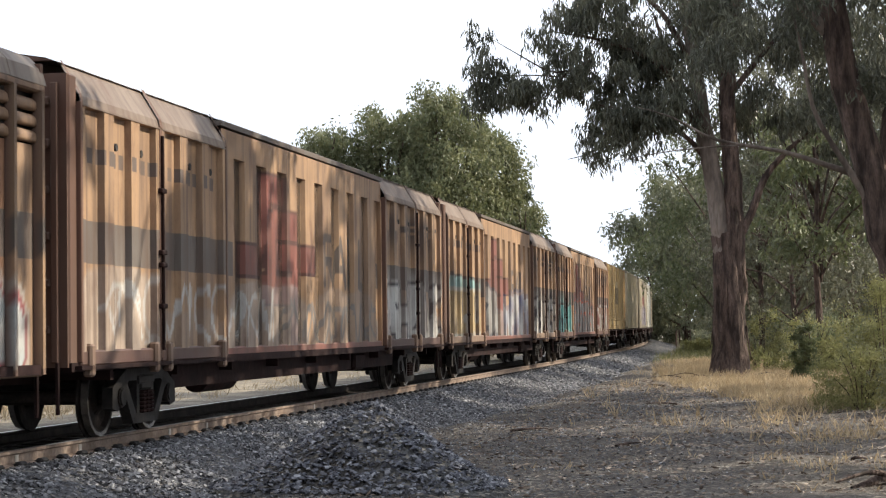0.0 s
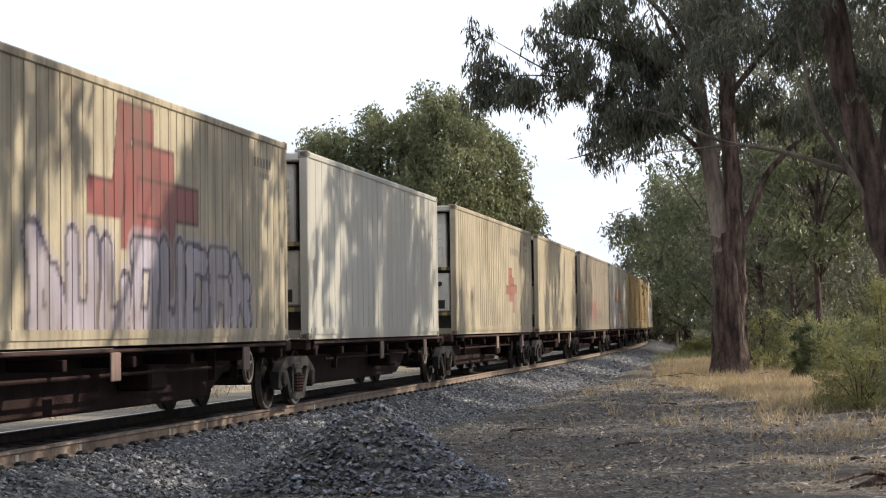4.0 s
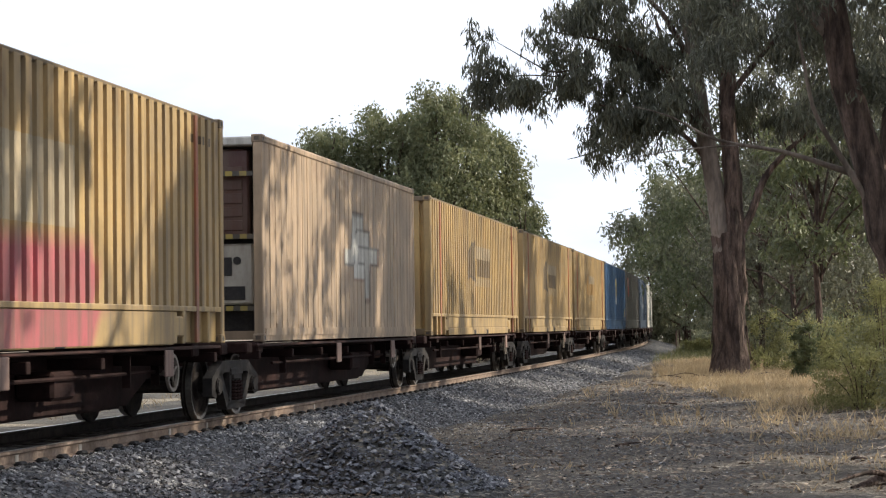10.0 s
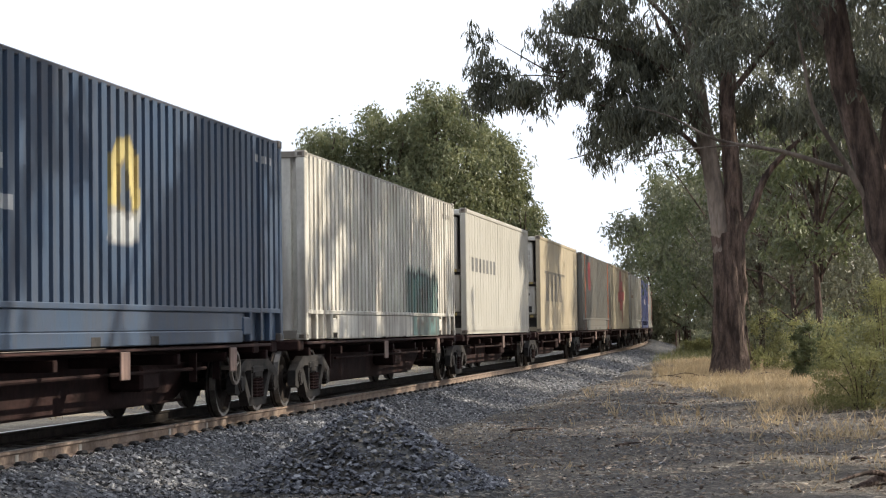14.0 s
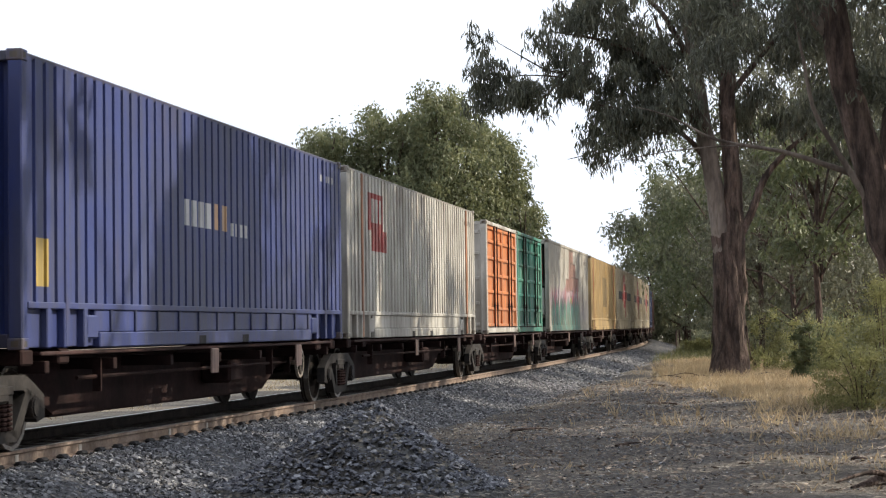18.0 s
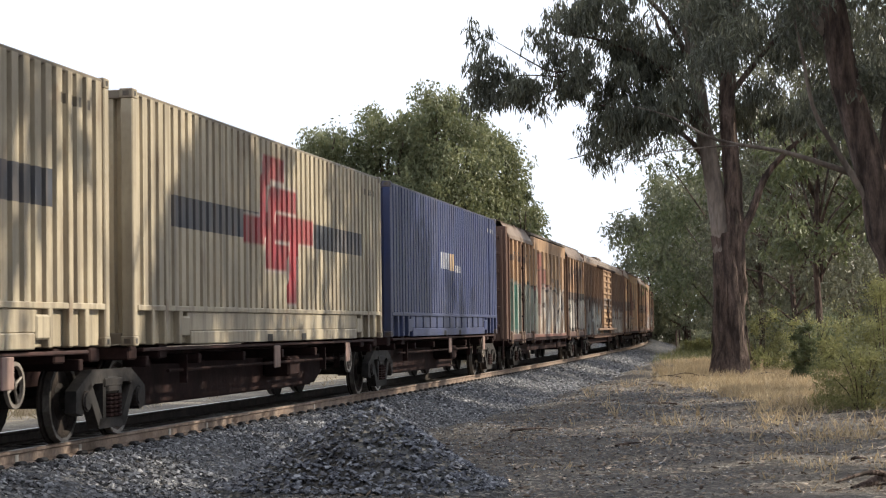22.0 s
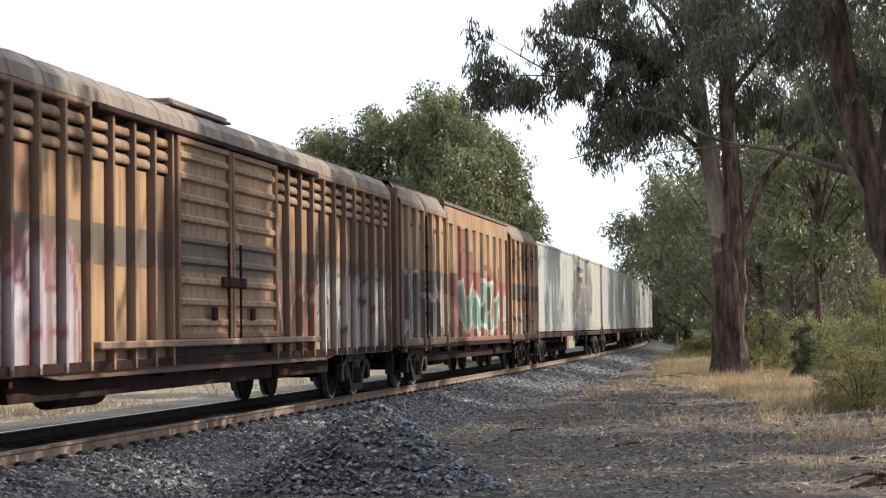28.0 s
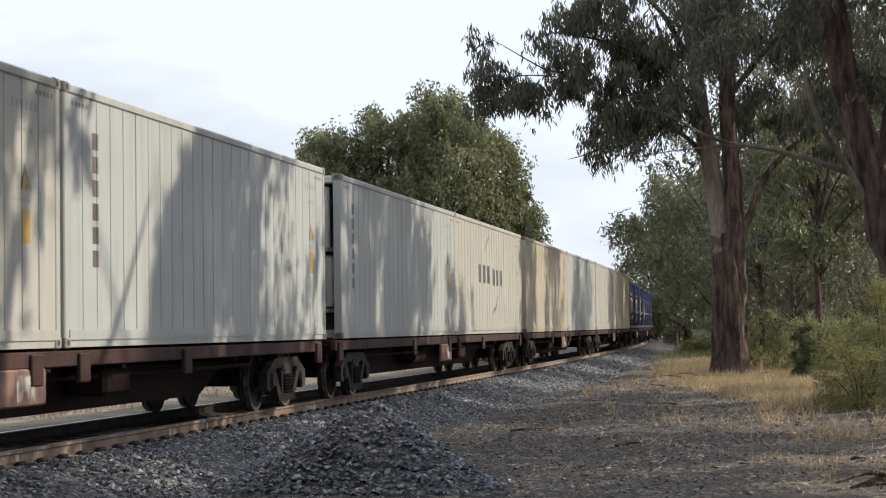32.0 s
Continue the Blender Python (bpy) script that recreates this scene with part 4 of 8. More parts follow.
def side_door_box(colour, frame_col, label, c):
    """Twenty-foot box whose whole long side is four swinging door leaves of framed panels."""
    L, H = 6.06, 2.95
    box = thing("side_door_container", label, "shipping container", "containers on the train")
    col = np.array(colour)
    fr = Build(frame_col)
    for sx in (1, -1):
        xa, xb = sorted((sx * (W2 - 0.12), sx * W2))
        fr.box(xa, xb, -L / 2 + 0.14, L / 2 - 0.14, H - 0.11, H - 0.01, c=0.015)
        fr.box(xa, xb, -L / 2 + 0.14, L / 2 - 0.14, 0.02, 0.17, c=0.015)
    part("frame_rail", fr.mesh("frame_rail", M_PAINT), box)
    part("roof", Build(frame_col).box(-W2 + 0.1, W2 - 0.1, -L / 2 + 0.1, L / 2 - 0.1, H - 0.07, H - 0.03).mesh("roof", M_PAINT), box)
    part("far_wall", sheet(Build(colour), L - 0.2, 0.16, H - 0.1, -W2 + 0.02, 0.3, CORR, colour, side=-1).mesh("far_wall", M_PAINT), box)
    pst = Build(frame_col).box(-0.08, 0.08, -0.08, 0.08, 0.1, H - 0.1, c=0.015).mesh("corner_post", M_PAINT)
    for sx in (1, -1):
        for sy in (1, -1):
            part("corner_post", pst, box, at=pose(sx * (W2 - 0.083), sy * (L / 2 - 0.083), 0))
    for sy in (1, -1):
        e = Build(frame_col)
        ya, yb = sorted((sy * (L / 2 - 0.10), sy * (L / 2 - 0.05)))
        e.box(-W2 + 0.15, W2 - 0.15, ya, yb, 0.1, H - 0.08, c=0.01)
        ya, yb = sorted((sy * (L / 2 - 0.05), sy * (L / 2 - 0.015)))
        end = part("end_wall", e.mesh("end_wall", M_PAINT), box, "pale end wall with cross ribs")
        for z in (0.2, 0.75, 1.4, 2.05, 2.6):
            part("cross_rib", Build(frame_col).box(-W2 + 0.2, W2 - 0.2, ya, yb, z, z + 0.09, c=0.01).mesh("cross_rib", M_PAINT), end)
    leaf = Build(colour)
    w = (L - 0.36) / 4
    leaf.box(W2 - 0.09, W2 - 0.055, 0.01, w - 0.01, 0.18, H - 0.12)
    for z in (0.18, 0.62, 1.06, 1.50, 1.94, 2.38, H - 0.22):
        leaf.box(W2 - 0.055, W2 - 0.01, 0.01, w - 0.01, z, z + 0.085, col * 1.0, c=0.015)
    for y in (0.01, w - 0.11):
        leaf.box(W2 - 0.055, W2 - 0.008, y, y + 0.10, 0.18, H - 0.12, col * 1.02, c=0.015)
    lm = leaf.mesh("door_leaf", M_PAINT)
    hg = Build((0.16, 0.15, 0.14)).rod((W2 + 0.012, 0, 0.16), (W2 + 0.012, 0, H - 0.1), 0.018).box(W2 - 0.01, W2 + 0.035, -0.10, 0.10, 0.72, 0.77, c=0.01)
    hg.box(W2 - 0.01, W2 + 0.03, -0.05, 0.05, 0.66, 0.84, c=0.01)
    hm = hg.mesh("lock_rod", M_FRAME)
    for i in range(4):
        lf = part("door_leaf", lm, box, at=pose(0, -L / 2 + 0.18 + i * w, 0))
        part("lock_rod", hm, lf, at=pose(0, w * (0.82 if i % 2 == 0 else 0.18), 0))
    rail = Build((0.3, 0.3, 0.3)).box(W2 - 0.01, W2 + 0.015, -L / 2 + 0.2, L / 2 - 0.2, 0.17, 0.19)
    part("sill_strip", rail.mesh("sill_strip", M_FRAME), box)
    castings(box, L, H, frame_col)
    return on_train(box, c, DECK)


def tank_box(c, shell, label):
    L, H = 6.06, 2.59
    box = thing("tank_container", label, "tank container", "tank containers")
    key = ("tank", tuple(shell))
    if key not in _shared:
        t = Build(shell).turned([(-2.85, 0.02), (-2.82, 0.5), (-2.7, 0.85), (-2.5, 1.05), (-2.3, 1.1), (2.3, 1.1), (2.5, 1.05), (2.7, 0.85), (2.82, 0.5), (2.85, 0.02)], 28, axis="y", at=(0, 0, 1.32))
        bands = Build((0.35, 0.33, 0.3))
        for y in (-1.6, 0, 1.6):
            bands.turned([(y - 0.04, 1.1), (y - 0.04, 1.115), (y + 0.04, 1.115), (y + 0.04, 1.1)], 28, axis="y", at=(0, 0, 1.32))
        fr = Build((0.03, 0.06, 0.22))
        for sx in (1, -1):
            for sy in (1, -1):
                x, y = sx * (W2 - 0.08), sy * (L / 2 - 0.08)
                fr.box(x - 0.07, x + 0.07, y - 0.07, y + 0.07, 0.1, H - 0.1, c=0.01)
                fr.rod((x, y, 0.12), (x, sy * (L / 2 - 1.6), 0.12), 0.06)
                fr.rod((x, y - sy * 0.05, 1.0), (sx * 0.75, sy * (L / 2 - 0.9), 0.5), 0.05)
                fr.rod((x, y - sy * 0.05, 1.7), (sx * 0.75, sy * (L / 2 - 0.9), 2.1), 0.05)
            xa, xb = sorted((sx * (W2 - 0.14), sx * W2))
            fr.box(xa, xb, -L / 2 + 0.1, L / 2 - 0.1, 0.02, 0.14, c=0.01)
            fr.box(xa, xb, -L / 2 + 0.1, L / 2 - 0.1, H - 0.13, H - 0.03, c=0.01)
        for sy in (1, -1):
            for z in (0.08, H - 0.08):
                ya, yb = sorted((sy * (L / 2 - 0.14), sy * (L / 2 - 0.02)))
                fr.box(-W2 + 0.1, W2 - 0.1, ya, yb, z - 0.06, z + 0.06, c=0.01)
        _shared[key] = [t.mesh("tank_shell", M_TANK, True), bands.mesh("band", M_FRAME), fr.mesh("tank_frame", M_PAINT)]
    t, bands, fr = _shared[key]
    part("tank_shell", t, box), part("band", bands, box), part("tank_frame", fr, box, "blue steel frame")
    castings(box, L, H, (0.03, 0.06, 0.22))
    return on_train(box, c, DECK)


# ---- running gear ----
WHEEL_R = 0.46
_wheel = Build()
for _sx in (1, -1):
    _p = [(0.0, 0.10), (0.0, 0.16), (0.04, 0.21), (0.045, 0.36), (0.0, 0.39), (-0.005, 0.455), (0.10, 0.462), (0.11, 0.485), (0.135, 0.48), (0.13, 0.38), (0.09, 0.2), (0.135, 0.15)]
    _wheel.turned([(_sx * (0.845 - a), r) for a, r in _p], 16)
_wheel.rod((-1.02, 0, 0), (1.02, 0, 0), 0.085, 12)
for _sx in (1, -1):
    _wheel.rod((_sx * 0.98, 0, 0), (_sx * 1.12, 0, 0), 0.12, 12)
    for _k in range(3):
        _t = _k * 2.094
        _wheel.box(min(_sx * 1.12, _sx * 1.14), max(_sx * 1.12, _sx * 1.14), 0.06 * math.cos(_t) - 0.02, 0.06 * math.cos(_t) + 0.02, 0.06 * math.sin(_t) - 0.02, 0.06 * math.sin(_t) + 0.02)
_body_faces = len(_wheel.f)
for _sx in (1, -1):
    _wheel.turned([(_sx * 0.848, 0.41), (_sx * 0.852, 0.455), (_sx * 0.772, 0.4625)], 16)
ME_WHEEL = _wheel.mesh("wheelset", [M_WHEEL, M_TREAD])
ME_WHEEL.polygons.foreach_set("material_index", np.array([0] * _body_faces + [1] * (len(_wheel.f) - _body_faces), np.int32))
_sf = Build()
for _sx in (1,):
    _a, _b = sorted((_sx * 0.97, _sx * 1.10))
    _sf.slab([(-1.20, 0.34), (-0.98, 0.30), (-0.78, 0.56), (-0.60, 0.645), (0.60, 0.645), (0.78, 0.56), (0.98, 0.30), (1.20, 0.34), (1.18, 0.58), (0.92, 0.70), (0.66, 0.80), (-0.66, 0.80), (-0.92, 0.70), (-1.18, 0.58)], _a, _b)
    _sf.slab([(-0.46, 0.13), (0.46, 0.13), (0.42, 0.245), (-0.42, 0.245)], _a, _b)
    for _s in (1, -1):
        _sf.slab([(_s * y, z) for y, z in ((0.30, 0.20), (0.46, 0.14), (0.84, 0.62), (0.70, 0.66))][::_s], _a, _b)
        _sf.slab([(_s * y, z) for y, z in ((0.22, 0.22), (0.32, 0.22), (0.32, 0.66), (0.22, 0.66))][::_s], _a, _b)
        _sf.rod((_sx * 1.0, _s * 0.9, 0.46), (_sx * 1.14, _s * 0.9, 0.46), 0.115, 12, 0.10)
    _a, _b = sorted((_sx * 1.09, _sx * 1.125))
    _sf.box(_a, _b, -0.30, 0.30, 0.60, 0.70, c=0.015)
ME_SIDEFRAME = _sf.mesh("side_frame", M_BOGIE)
ME_BOGIE_BEAM = Build().box(-1.12, 1.12, -0.2, 0.2, 0.52, 0.72, c=0.03).mesh("bogie", M_BOGIE)
_sp = Build()
_sp.turned([q for _k in range(6) for q in ((0.25 + 0.047 * _k, 0.036), (0.265 + 0.047 * _k, 0.062), (0.282 + 0.047 * _k, 0.062))], 8, axis="z", at=(1.10, 0, 0))
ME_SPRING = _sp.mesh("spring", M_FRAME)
WHEELS = []


def bogie(parent, y, c):
    """Two-axle bogie under a vehicle whose middle is at place c of the train."""
    b = part("bogie", ME_BOGIE_BEAM, parent, at=pose(0, y, 0))
    for turn in (0, 180):
        part("side_frame", ME_SIDEFRAME, b, "cast steel side frame", at=pose(0, 0, 0, 0, 0, turn))
    for dy in (-0.14, 0.02, 0.16):
        part("spring", ME_SPRING, b, at=pose(0, dy, 0))
    for dy in (-0.9, 0.9):
        w = part("wheelset", ME_WHEEL, b, at=pose(0, dy, WHEEL_R))
        WHEELS.append((w, dy, c + y))
    return b


def hand_wheel(parent, x, y, z):
    b = Build((0.24, 0.21, 0.18))
    b.turned([(-0.02, 0.20), (0.02, 0.20), (0.02, 0.24), (-0.02, 0.24), (-0.02, 0.20)], 16, at=(x, y, z))
    for i in range(4):
        a = math.pi * i / 2 + 0.4
        b.rod((x, y, z), (x, y + 0.22 * math.cos(a), z + 0.22 * math.sin(a)), 0.016, 6)
    b.rod((x - 0.2, y, z), (x + 0.02, y, z), 0.03, 8)
    part("brake_wheel", b.mesh("brake_wheel", M_PAINT), parent, "rusty spoked brake wheel")


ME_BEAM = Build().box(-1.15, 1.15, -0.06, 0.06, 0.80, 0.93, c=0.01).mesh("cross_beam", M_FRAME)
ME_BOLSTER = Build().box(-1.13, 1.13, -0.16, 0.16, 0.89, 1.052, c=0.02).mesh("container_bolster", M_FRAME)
ME_STAKE = Build().box(1.17, 1.23, -0.16, 0.16, 0.68, 1.0, c=0.012).mesh("stake_pocket", M_SILL)


def platform(c0, c1, first, last, seed):
    """One unit of an articulated flat wagon, from joint to joint."""
    r = random.Random(seed)
    c, L = (c0 + c1) / 2, c1 - c0
    w = thing("flat_wagon", "rust-brown skeletal flat wagon unit carrying containers", "flat wagon", "wagons of the train")
    key = ("platform", round(L, 1), first, last)
    if key not in _shared:
        d, s, p = Build(), Build(), Build()
        e0 = 0.35 if first else 0.15
        e1 = 0.35 if last else 0.15
        a, e = -L / 2 + e0, L / 2 - e1
        d.slab([(a, 0.98), (a, 0.62), (a + 1.9, 0.58), (a + 2.9, 0.27), (e - 2.9, 0.27), (e - 1.9, 0.58), (e, 0.62), (e, 0.98)], -0.3, 0.3)
        ga, ge = a + (3.0 if first else 1.75), e - (3.0 if last else 1.75)
        p.slab([(ga, 0.955), (ga + 0.2, 0.62), (ga + 1.1, 0.29), (ge - 1.1, 0.29), (ge - 0.2, 0.62), (ge, 0.955)], -0.5, 0.5)
        d.box(-0.40, 0.40, a, e, 0.955, 0.995)
        d.box(-0.44, 0.44, a + 2.9, e - 2.9, 0.255, 0.285)
        s.box(1.06, 1.165, a + 0.8, e - 0.8, 0.985, 1.03, c=0.012)
        for k, y in enumerate((a + 3.0, e - 4.2, e - 3.1)):
            p.box(0.93, 1.03, y - 0.02, y + 0.02, 0.55, 0.93)
        p.rod((0.97, ga + 0.6, 0.72), (0.97, ge - 0.6, 0.72), 0.025, 6)
        p.box(0.5, 0.95, 1.2, 1.9, 0.48, 0.80, c=0.04)
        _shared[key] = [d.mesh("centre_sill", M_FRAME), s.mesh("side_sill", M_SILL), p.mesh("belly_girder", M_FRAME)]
    d, s, p = _shared[key]
    part("centre_sill", d, w), part("belly_girder", p, w, "near-black fish-bellied girder")
    for sx in (1, -1):
        part("side_sill", s, w, at=pose(0, 0, 0, 0, 0, 0 if sx > 0 else 180))
    e0, e1 = (0.35 if first else 0.15), (0.35 if last else 0.15)
    for y in np.linspace(-L / 2 + e0 + 1.0, L / 2 - e1 - 1.0, 7):
        part("cross_beam", ME_BEAM, w, at=pose(0, float(y), 0))
    for y in (-L / 2 + e0 + 0.5, -5.9, 5.9, L / 2 - e1 - 0.5):
        part("container_bolster", ME_BOLSTER, w, at=pose(0, y, 0))
    for y in (-0.6 + r.uniform(-0.5, 0.5), L / 2 - 3.4):
        tone = r.uniform(0.35, 1.1)
        pl = Build((0.30 * tone, 0.20 * tone, 0.17 * tone)).box(1.19, 1.22, -0.16, 0.16, 0.66, 0.99, c=0.01)
        part("number_plate_board", pl.mesh("board", M_PAINT_OLD), w, "faded pinkish data board", at=pose(0, y, 0))
    hand_wheel(w, 1.12, L / 2 - 3.0, 0.70)
    hook = Build((0.14, 0.11, 0.1)).box(-0.15, 0.15, -0.35, 0.35, 0.72, 0.95, c=0.04)
    if first:
        bogie(w, -L / 2 + 1.75, c)
        part("coupler", hook.mesh("coupler", M_BOGIE), w, at=pose(0, -L / 2 + 0.15, 0))
    else:
        bogie(w, -L / 2, c)
    if last:
        bogie(w, L / 2 - 1.75, c)
        part("coupler", hook.mesh("coupler", M_BOGIE), w, at=pose(0, L / 2 - 0.15, 0))
    return on_train(w, c)


def flat_wagon(c0, c1, seed, panel=None):
    """Two-slot container flat with a brown side sill."""
    r = random.Random(seed)
    c, L = (c0 + c1) / 2, c1 - c0
    w = thing("flat_wagon", "dull red-brown container flat wagon with deep side sills", "flat wagon", "wagons of the train")
    key = ("flat", round(L, 1))
    if key not in _shared:
        d, s, p = Build(), Build(), Build()
        a, e = -L / 2 + 0.25, L / 2 - 0.25
        d.slab([(a, 0.95), (a, 0.66), (a + 3.3, 0.64), (a + 4.4, 0.30), (e - 4.4, 0.30), (e - 3.3, 0.64), (e, 0.66), (e, 0.95)], -0.4, 0.4)
        d.box(-1.0, 1.0, a, e, 0.95, 0.975)
        s.box(1.10, 1.19, a, e, 0.86, 1.03, c=0.012)
        p.rod((0.9, a + 3.5, 0.72), (0.9, e - 3.5, 0.72), 0.03)
        p.rod((0.7, -3.0, 0.62), (0.7, -1.6, 0.62), 0.18, 14)
        p.box(0.5, 1.0, 2.2, 3.1, 0.48, 0.82, c=0.05)
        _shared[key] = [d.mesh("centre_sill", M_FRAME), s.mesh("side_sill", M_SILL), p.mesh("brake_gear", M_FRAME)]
    d, s, p = _shared[key]
    part("centre_sill", d, w), part("brake_gear", p, w)
    for sx in (1, -1):
        part("side_sill", s, w, at=pose(0, 0, 0, 0, 0, 0 if sx > 0 else 180))
    for y in np.linspace(-L / 2 + 0.5, L / 2 - 0.5, 11):
        part("cross_beam", ME_BEAM, w, at=pose(0, float(y), 0))
    for y in (-L / 2 + 0.6, -0.4, 0.4, L / 2 - 0.6):
        part("container_bolster", ME_BOLSTER, w, at=pose(0, y, 0))
    for y in (-L / 2 + 0.55, -4.9, -0.5, 0.9, 4.7, L / 2 - 0.55):
        part("stake_pocket", ME_STAKE, w, at=pose(0, y, 0))
    if panel:
        g = Build((0.3, 0.2, 0.18))
        sheet(g, 2.9, 0.42, 0.86, 1.205, 3.0, [(0, 0), (0.9, 0)], (0.30, 0.16, 0.13), panel, yc=-1.55)
        g.box(1.14, 1.195, -3.0, -0.1, 0.42, 0.86)
        part("side_panel", g.mesh("side_panel", M_PAINT), w, "side panel sprayed in blue, green and red")
    else:
        g = Build((0.26, 0.15, 0.12)).box(1.14, 1.20, -1.6, -0.2, 0.48, 0.86, c=0.02)
        sheet(g, 0.5, 0.52, 0.80, 1.208, 1.0, [(0, 0), (0.9, 0)], (0.26, 0.15, 0.12), [("tag", -1.0, -0.55, 0.55, 0.78, (0.7, 0.68, 0.64), seed, 1)], yc=-0.78)
        part("side_panel", g.mesh("side_panel", M_PAINT_OLD), w, "rust-red panel with a pale spray tag")
    hook = Build().box(-0.15, 0.15, -0.35, 0.35, 0.72, 0.95, c=0.04).mesh("coupler", M_BOGIE)
    for sy in (-1, 1):
        bogie(w, sy * (L / 2 - 2.25), c)
        part("coupler", hook, w, at=pose(0, sy * (L / 2 - 0.1), 0))
    return on_train(w, c)


# ---- covered vans ----
TAN, BROWN = (0.41, 0.252, 0.14), (0.115, 0.055, 0.035)


def van_frame(w, L, roofcol, bottom):
    """Roof, ends, floor and underframe that both sorts of van share."""
    key = ("van", round(L, 2), bottom)
    if key not in _shared:
        rf = Build(roofcol)
        ex, ez = (1.30, 3.84) if bottom else (1.10, 4.14)
        arc = [(-ex, ez), (-1.02, 4.17), (-0.6, 4.24), (0, 4.27), (0.6, 4.24), (1.02, 4.17), (ex, ez)]
        if bottom:
            half = [(0.45, 4.21), (0.86, 4.17), (1.10, 4.08), (1.24, 3.94), (1.285, 3.77)]
            arc = [(-x, z) for x, z in half[::-1]] + [(0, 4.215)] + half
        ys = np.linspace(-L / 2 + 0.05, L / 2 - 0.05, 25)
        v = [(x, y, z) for y in ys for x, z in arc]
        k = len(arc)
        rf.add(v, [(i * k + j, i * k + j + 1, (i + 1) * k + j + 1, (i + 1) * k + j) for i in range(len(ys) - 1) for j in range(k - 1)])
        for y in ys[1:-1]:
            for (xa, za), (xb, zb) in zip(arc, arc[1:]):
                rf.rod((xa, y, za), (xb, y, zb), 0.008, 4, caps=False)
        ens = []
        for sy in (1, -1):
            en = Build(BROWN)
            ens.append(en)
            ya, yb = sorted((sy * (L / 2 - 0.14), sy * (L / 2 - 0.06)))
            en.box(-1.25, 1.25, ya, yb, 0.85, 4.0)
            en.add([(x, yy, z) for yy in (ya, yb) for x, z in arc], [tuple(range(k)), tuple(range(2 * k - 1, k - 1, -1))])
            ya, yb = sorted((sy * (L / 2 - 0.06), sy * (L / 2 - 0.01)))
            ens[-1] = (en, Build(BROWN).box(-1.07, 1.07, ya, yb, 0, 0.10, c=0.02), Build(BROWN).box(0, 0.08, ya, yb, 0.9, 3.9, c=0.01))
        uf = Build()
        a, e = -L / 2 + 0.1, L / 2 - 0.1
        uf.slab([(a, 0.9), (a, 0.66), (a + 3.4, 0.62), (a + 4.8, 0.45), (e - 4.8, 0.45), (e - 3.4, 0.62), (e, 0.66), (e, 0.9)], -0.3, 0.3)
        uf.box(-1.28, 1.28, a, e, 0.80, 0.90)
        for y in np.linspace(a + 1.5, e - 1.5, 9):
            uf.box(-1.2, 1.2, y - 0.05, y + 0.05, 0.68, 0.80)
        # Sole bars take the near-black frame colour for the shade beneath the body.
        sills = [Build().slab([(a + 4.25, 0.80), (a + 4.35, 0.50), (e - 4.35, 0.50), (e - 4.25, 0.80)], x0, x0 + 0.08).mesh("sole_bar", M_FRAME) for x0 in (0.94, -1.02)]
        uf.rod((0.8, -5.5, 0.56), (0.8, -4.0, 0.56), 0.18, 14)
        uf.rod((0.6, -L / 2 + 4, 0.62), (0.6, L / 2 - 4, 0.62), 0.03)
        uf.box(0.5, 1.1, 3.4, 4.3, 0.48, 0.8, c=0.05)
        ld = Build()
        ld.rod((1.15, 0, 0.35), (1.15, 0, 0.9), 0.025, 6)
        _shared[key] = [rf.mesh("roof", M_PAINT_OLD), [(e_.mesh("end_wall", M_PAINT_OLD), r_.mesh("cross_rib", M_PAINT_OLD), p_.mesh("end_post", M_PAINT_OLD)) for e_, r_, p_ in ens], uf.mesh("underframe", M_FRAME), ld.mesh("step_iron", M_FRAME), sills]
    rf, en, uf, ld, sills = _shared[key]
    part("roof", rf, w), part("underframe", uf, w)
    for sill in sills:
        part("sole_bar", sill, w, "near-black straight sole bar")
    for y in (-L / 2 + 0.02, L / 2 - 0.02):
        part("step_iron", ld, w, at=pose(0, y, 0))
    for wall_, rib_, post_ in en:
        end = part("end_wall", wall_, w)
        for z in (1.2, 1.7, 2.2, 2.7, 3.2, 3.65):
            part("cross_rib", rib_, end, at=pose(0, 0, z))
        for x in (-1.16, 1.08):
            part("end_post", post_, end, at=pose(x, 0, 0))
    part("far_wall", sheet(Build(TAN), L - 0.2, 0.88, 4.0, -1.29, 0.6, POSTS, (0.34, 0.2, 0.1), side=-1).mesh("far_wall", M_PAINT_OLD), w)
    hook = Build().box(-0.15, 0.15, -0.35, 0.35, 0.72, 0.95, c=0.04).mesh("coupler", M_BOGIE)
    for sy in (-1, 1):
        part("coupler", hook, w, at=pose(0, sy * (L / 2 + 0.05), 0))


ME_FOOT = Build((0.22, 0.14, 0.095)).box(-0.06, 0.05, -0.07, 0.07, 0.74, 1.10, c=0.025).mesh("foot_hook", M_PAINT_OLD)
# Vent holes are near-black discs with their inner shade as colour.
ME_HOLE = Build().rod((-0.02, 0, 0), (0.006, 0, 0), 0.045, 8).mesh("vent_hole", M_DARK)


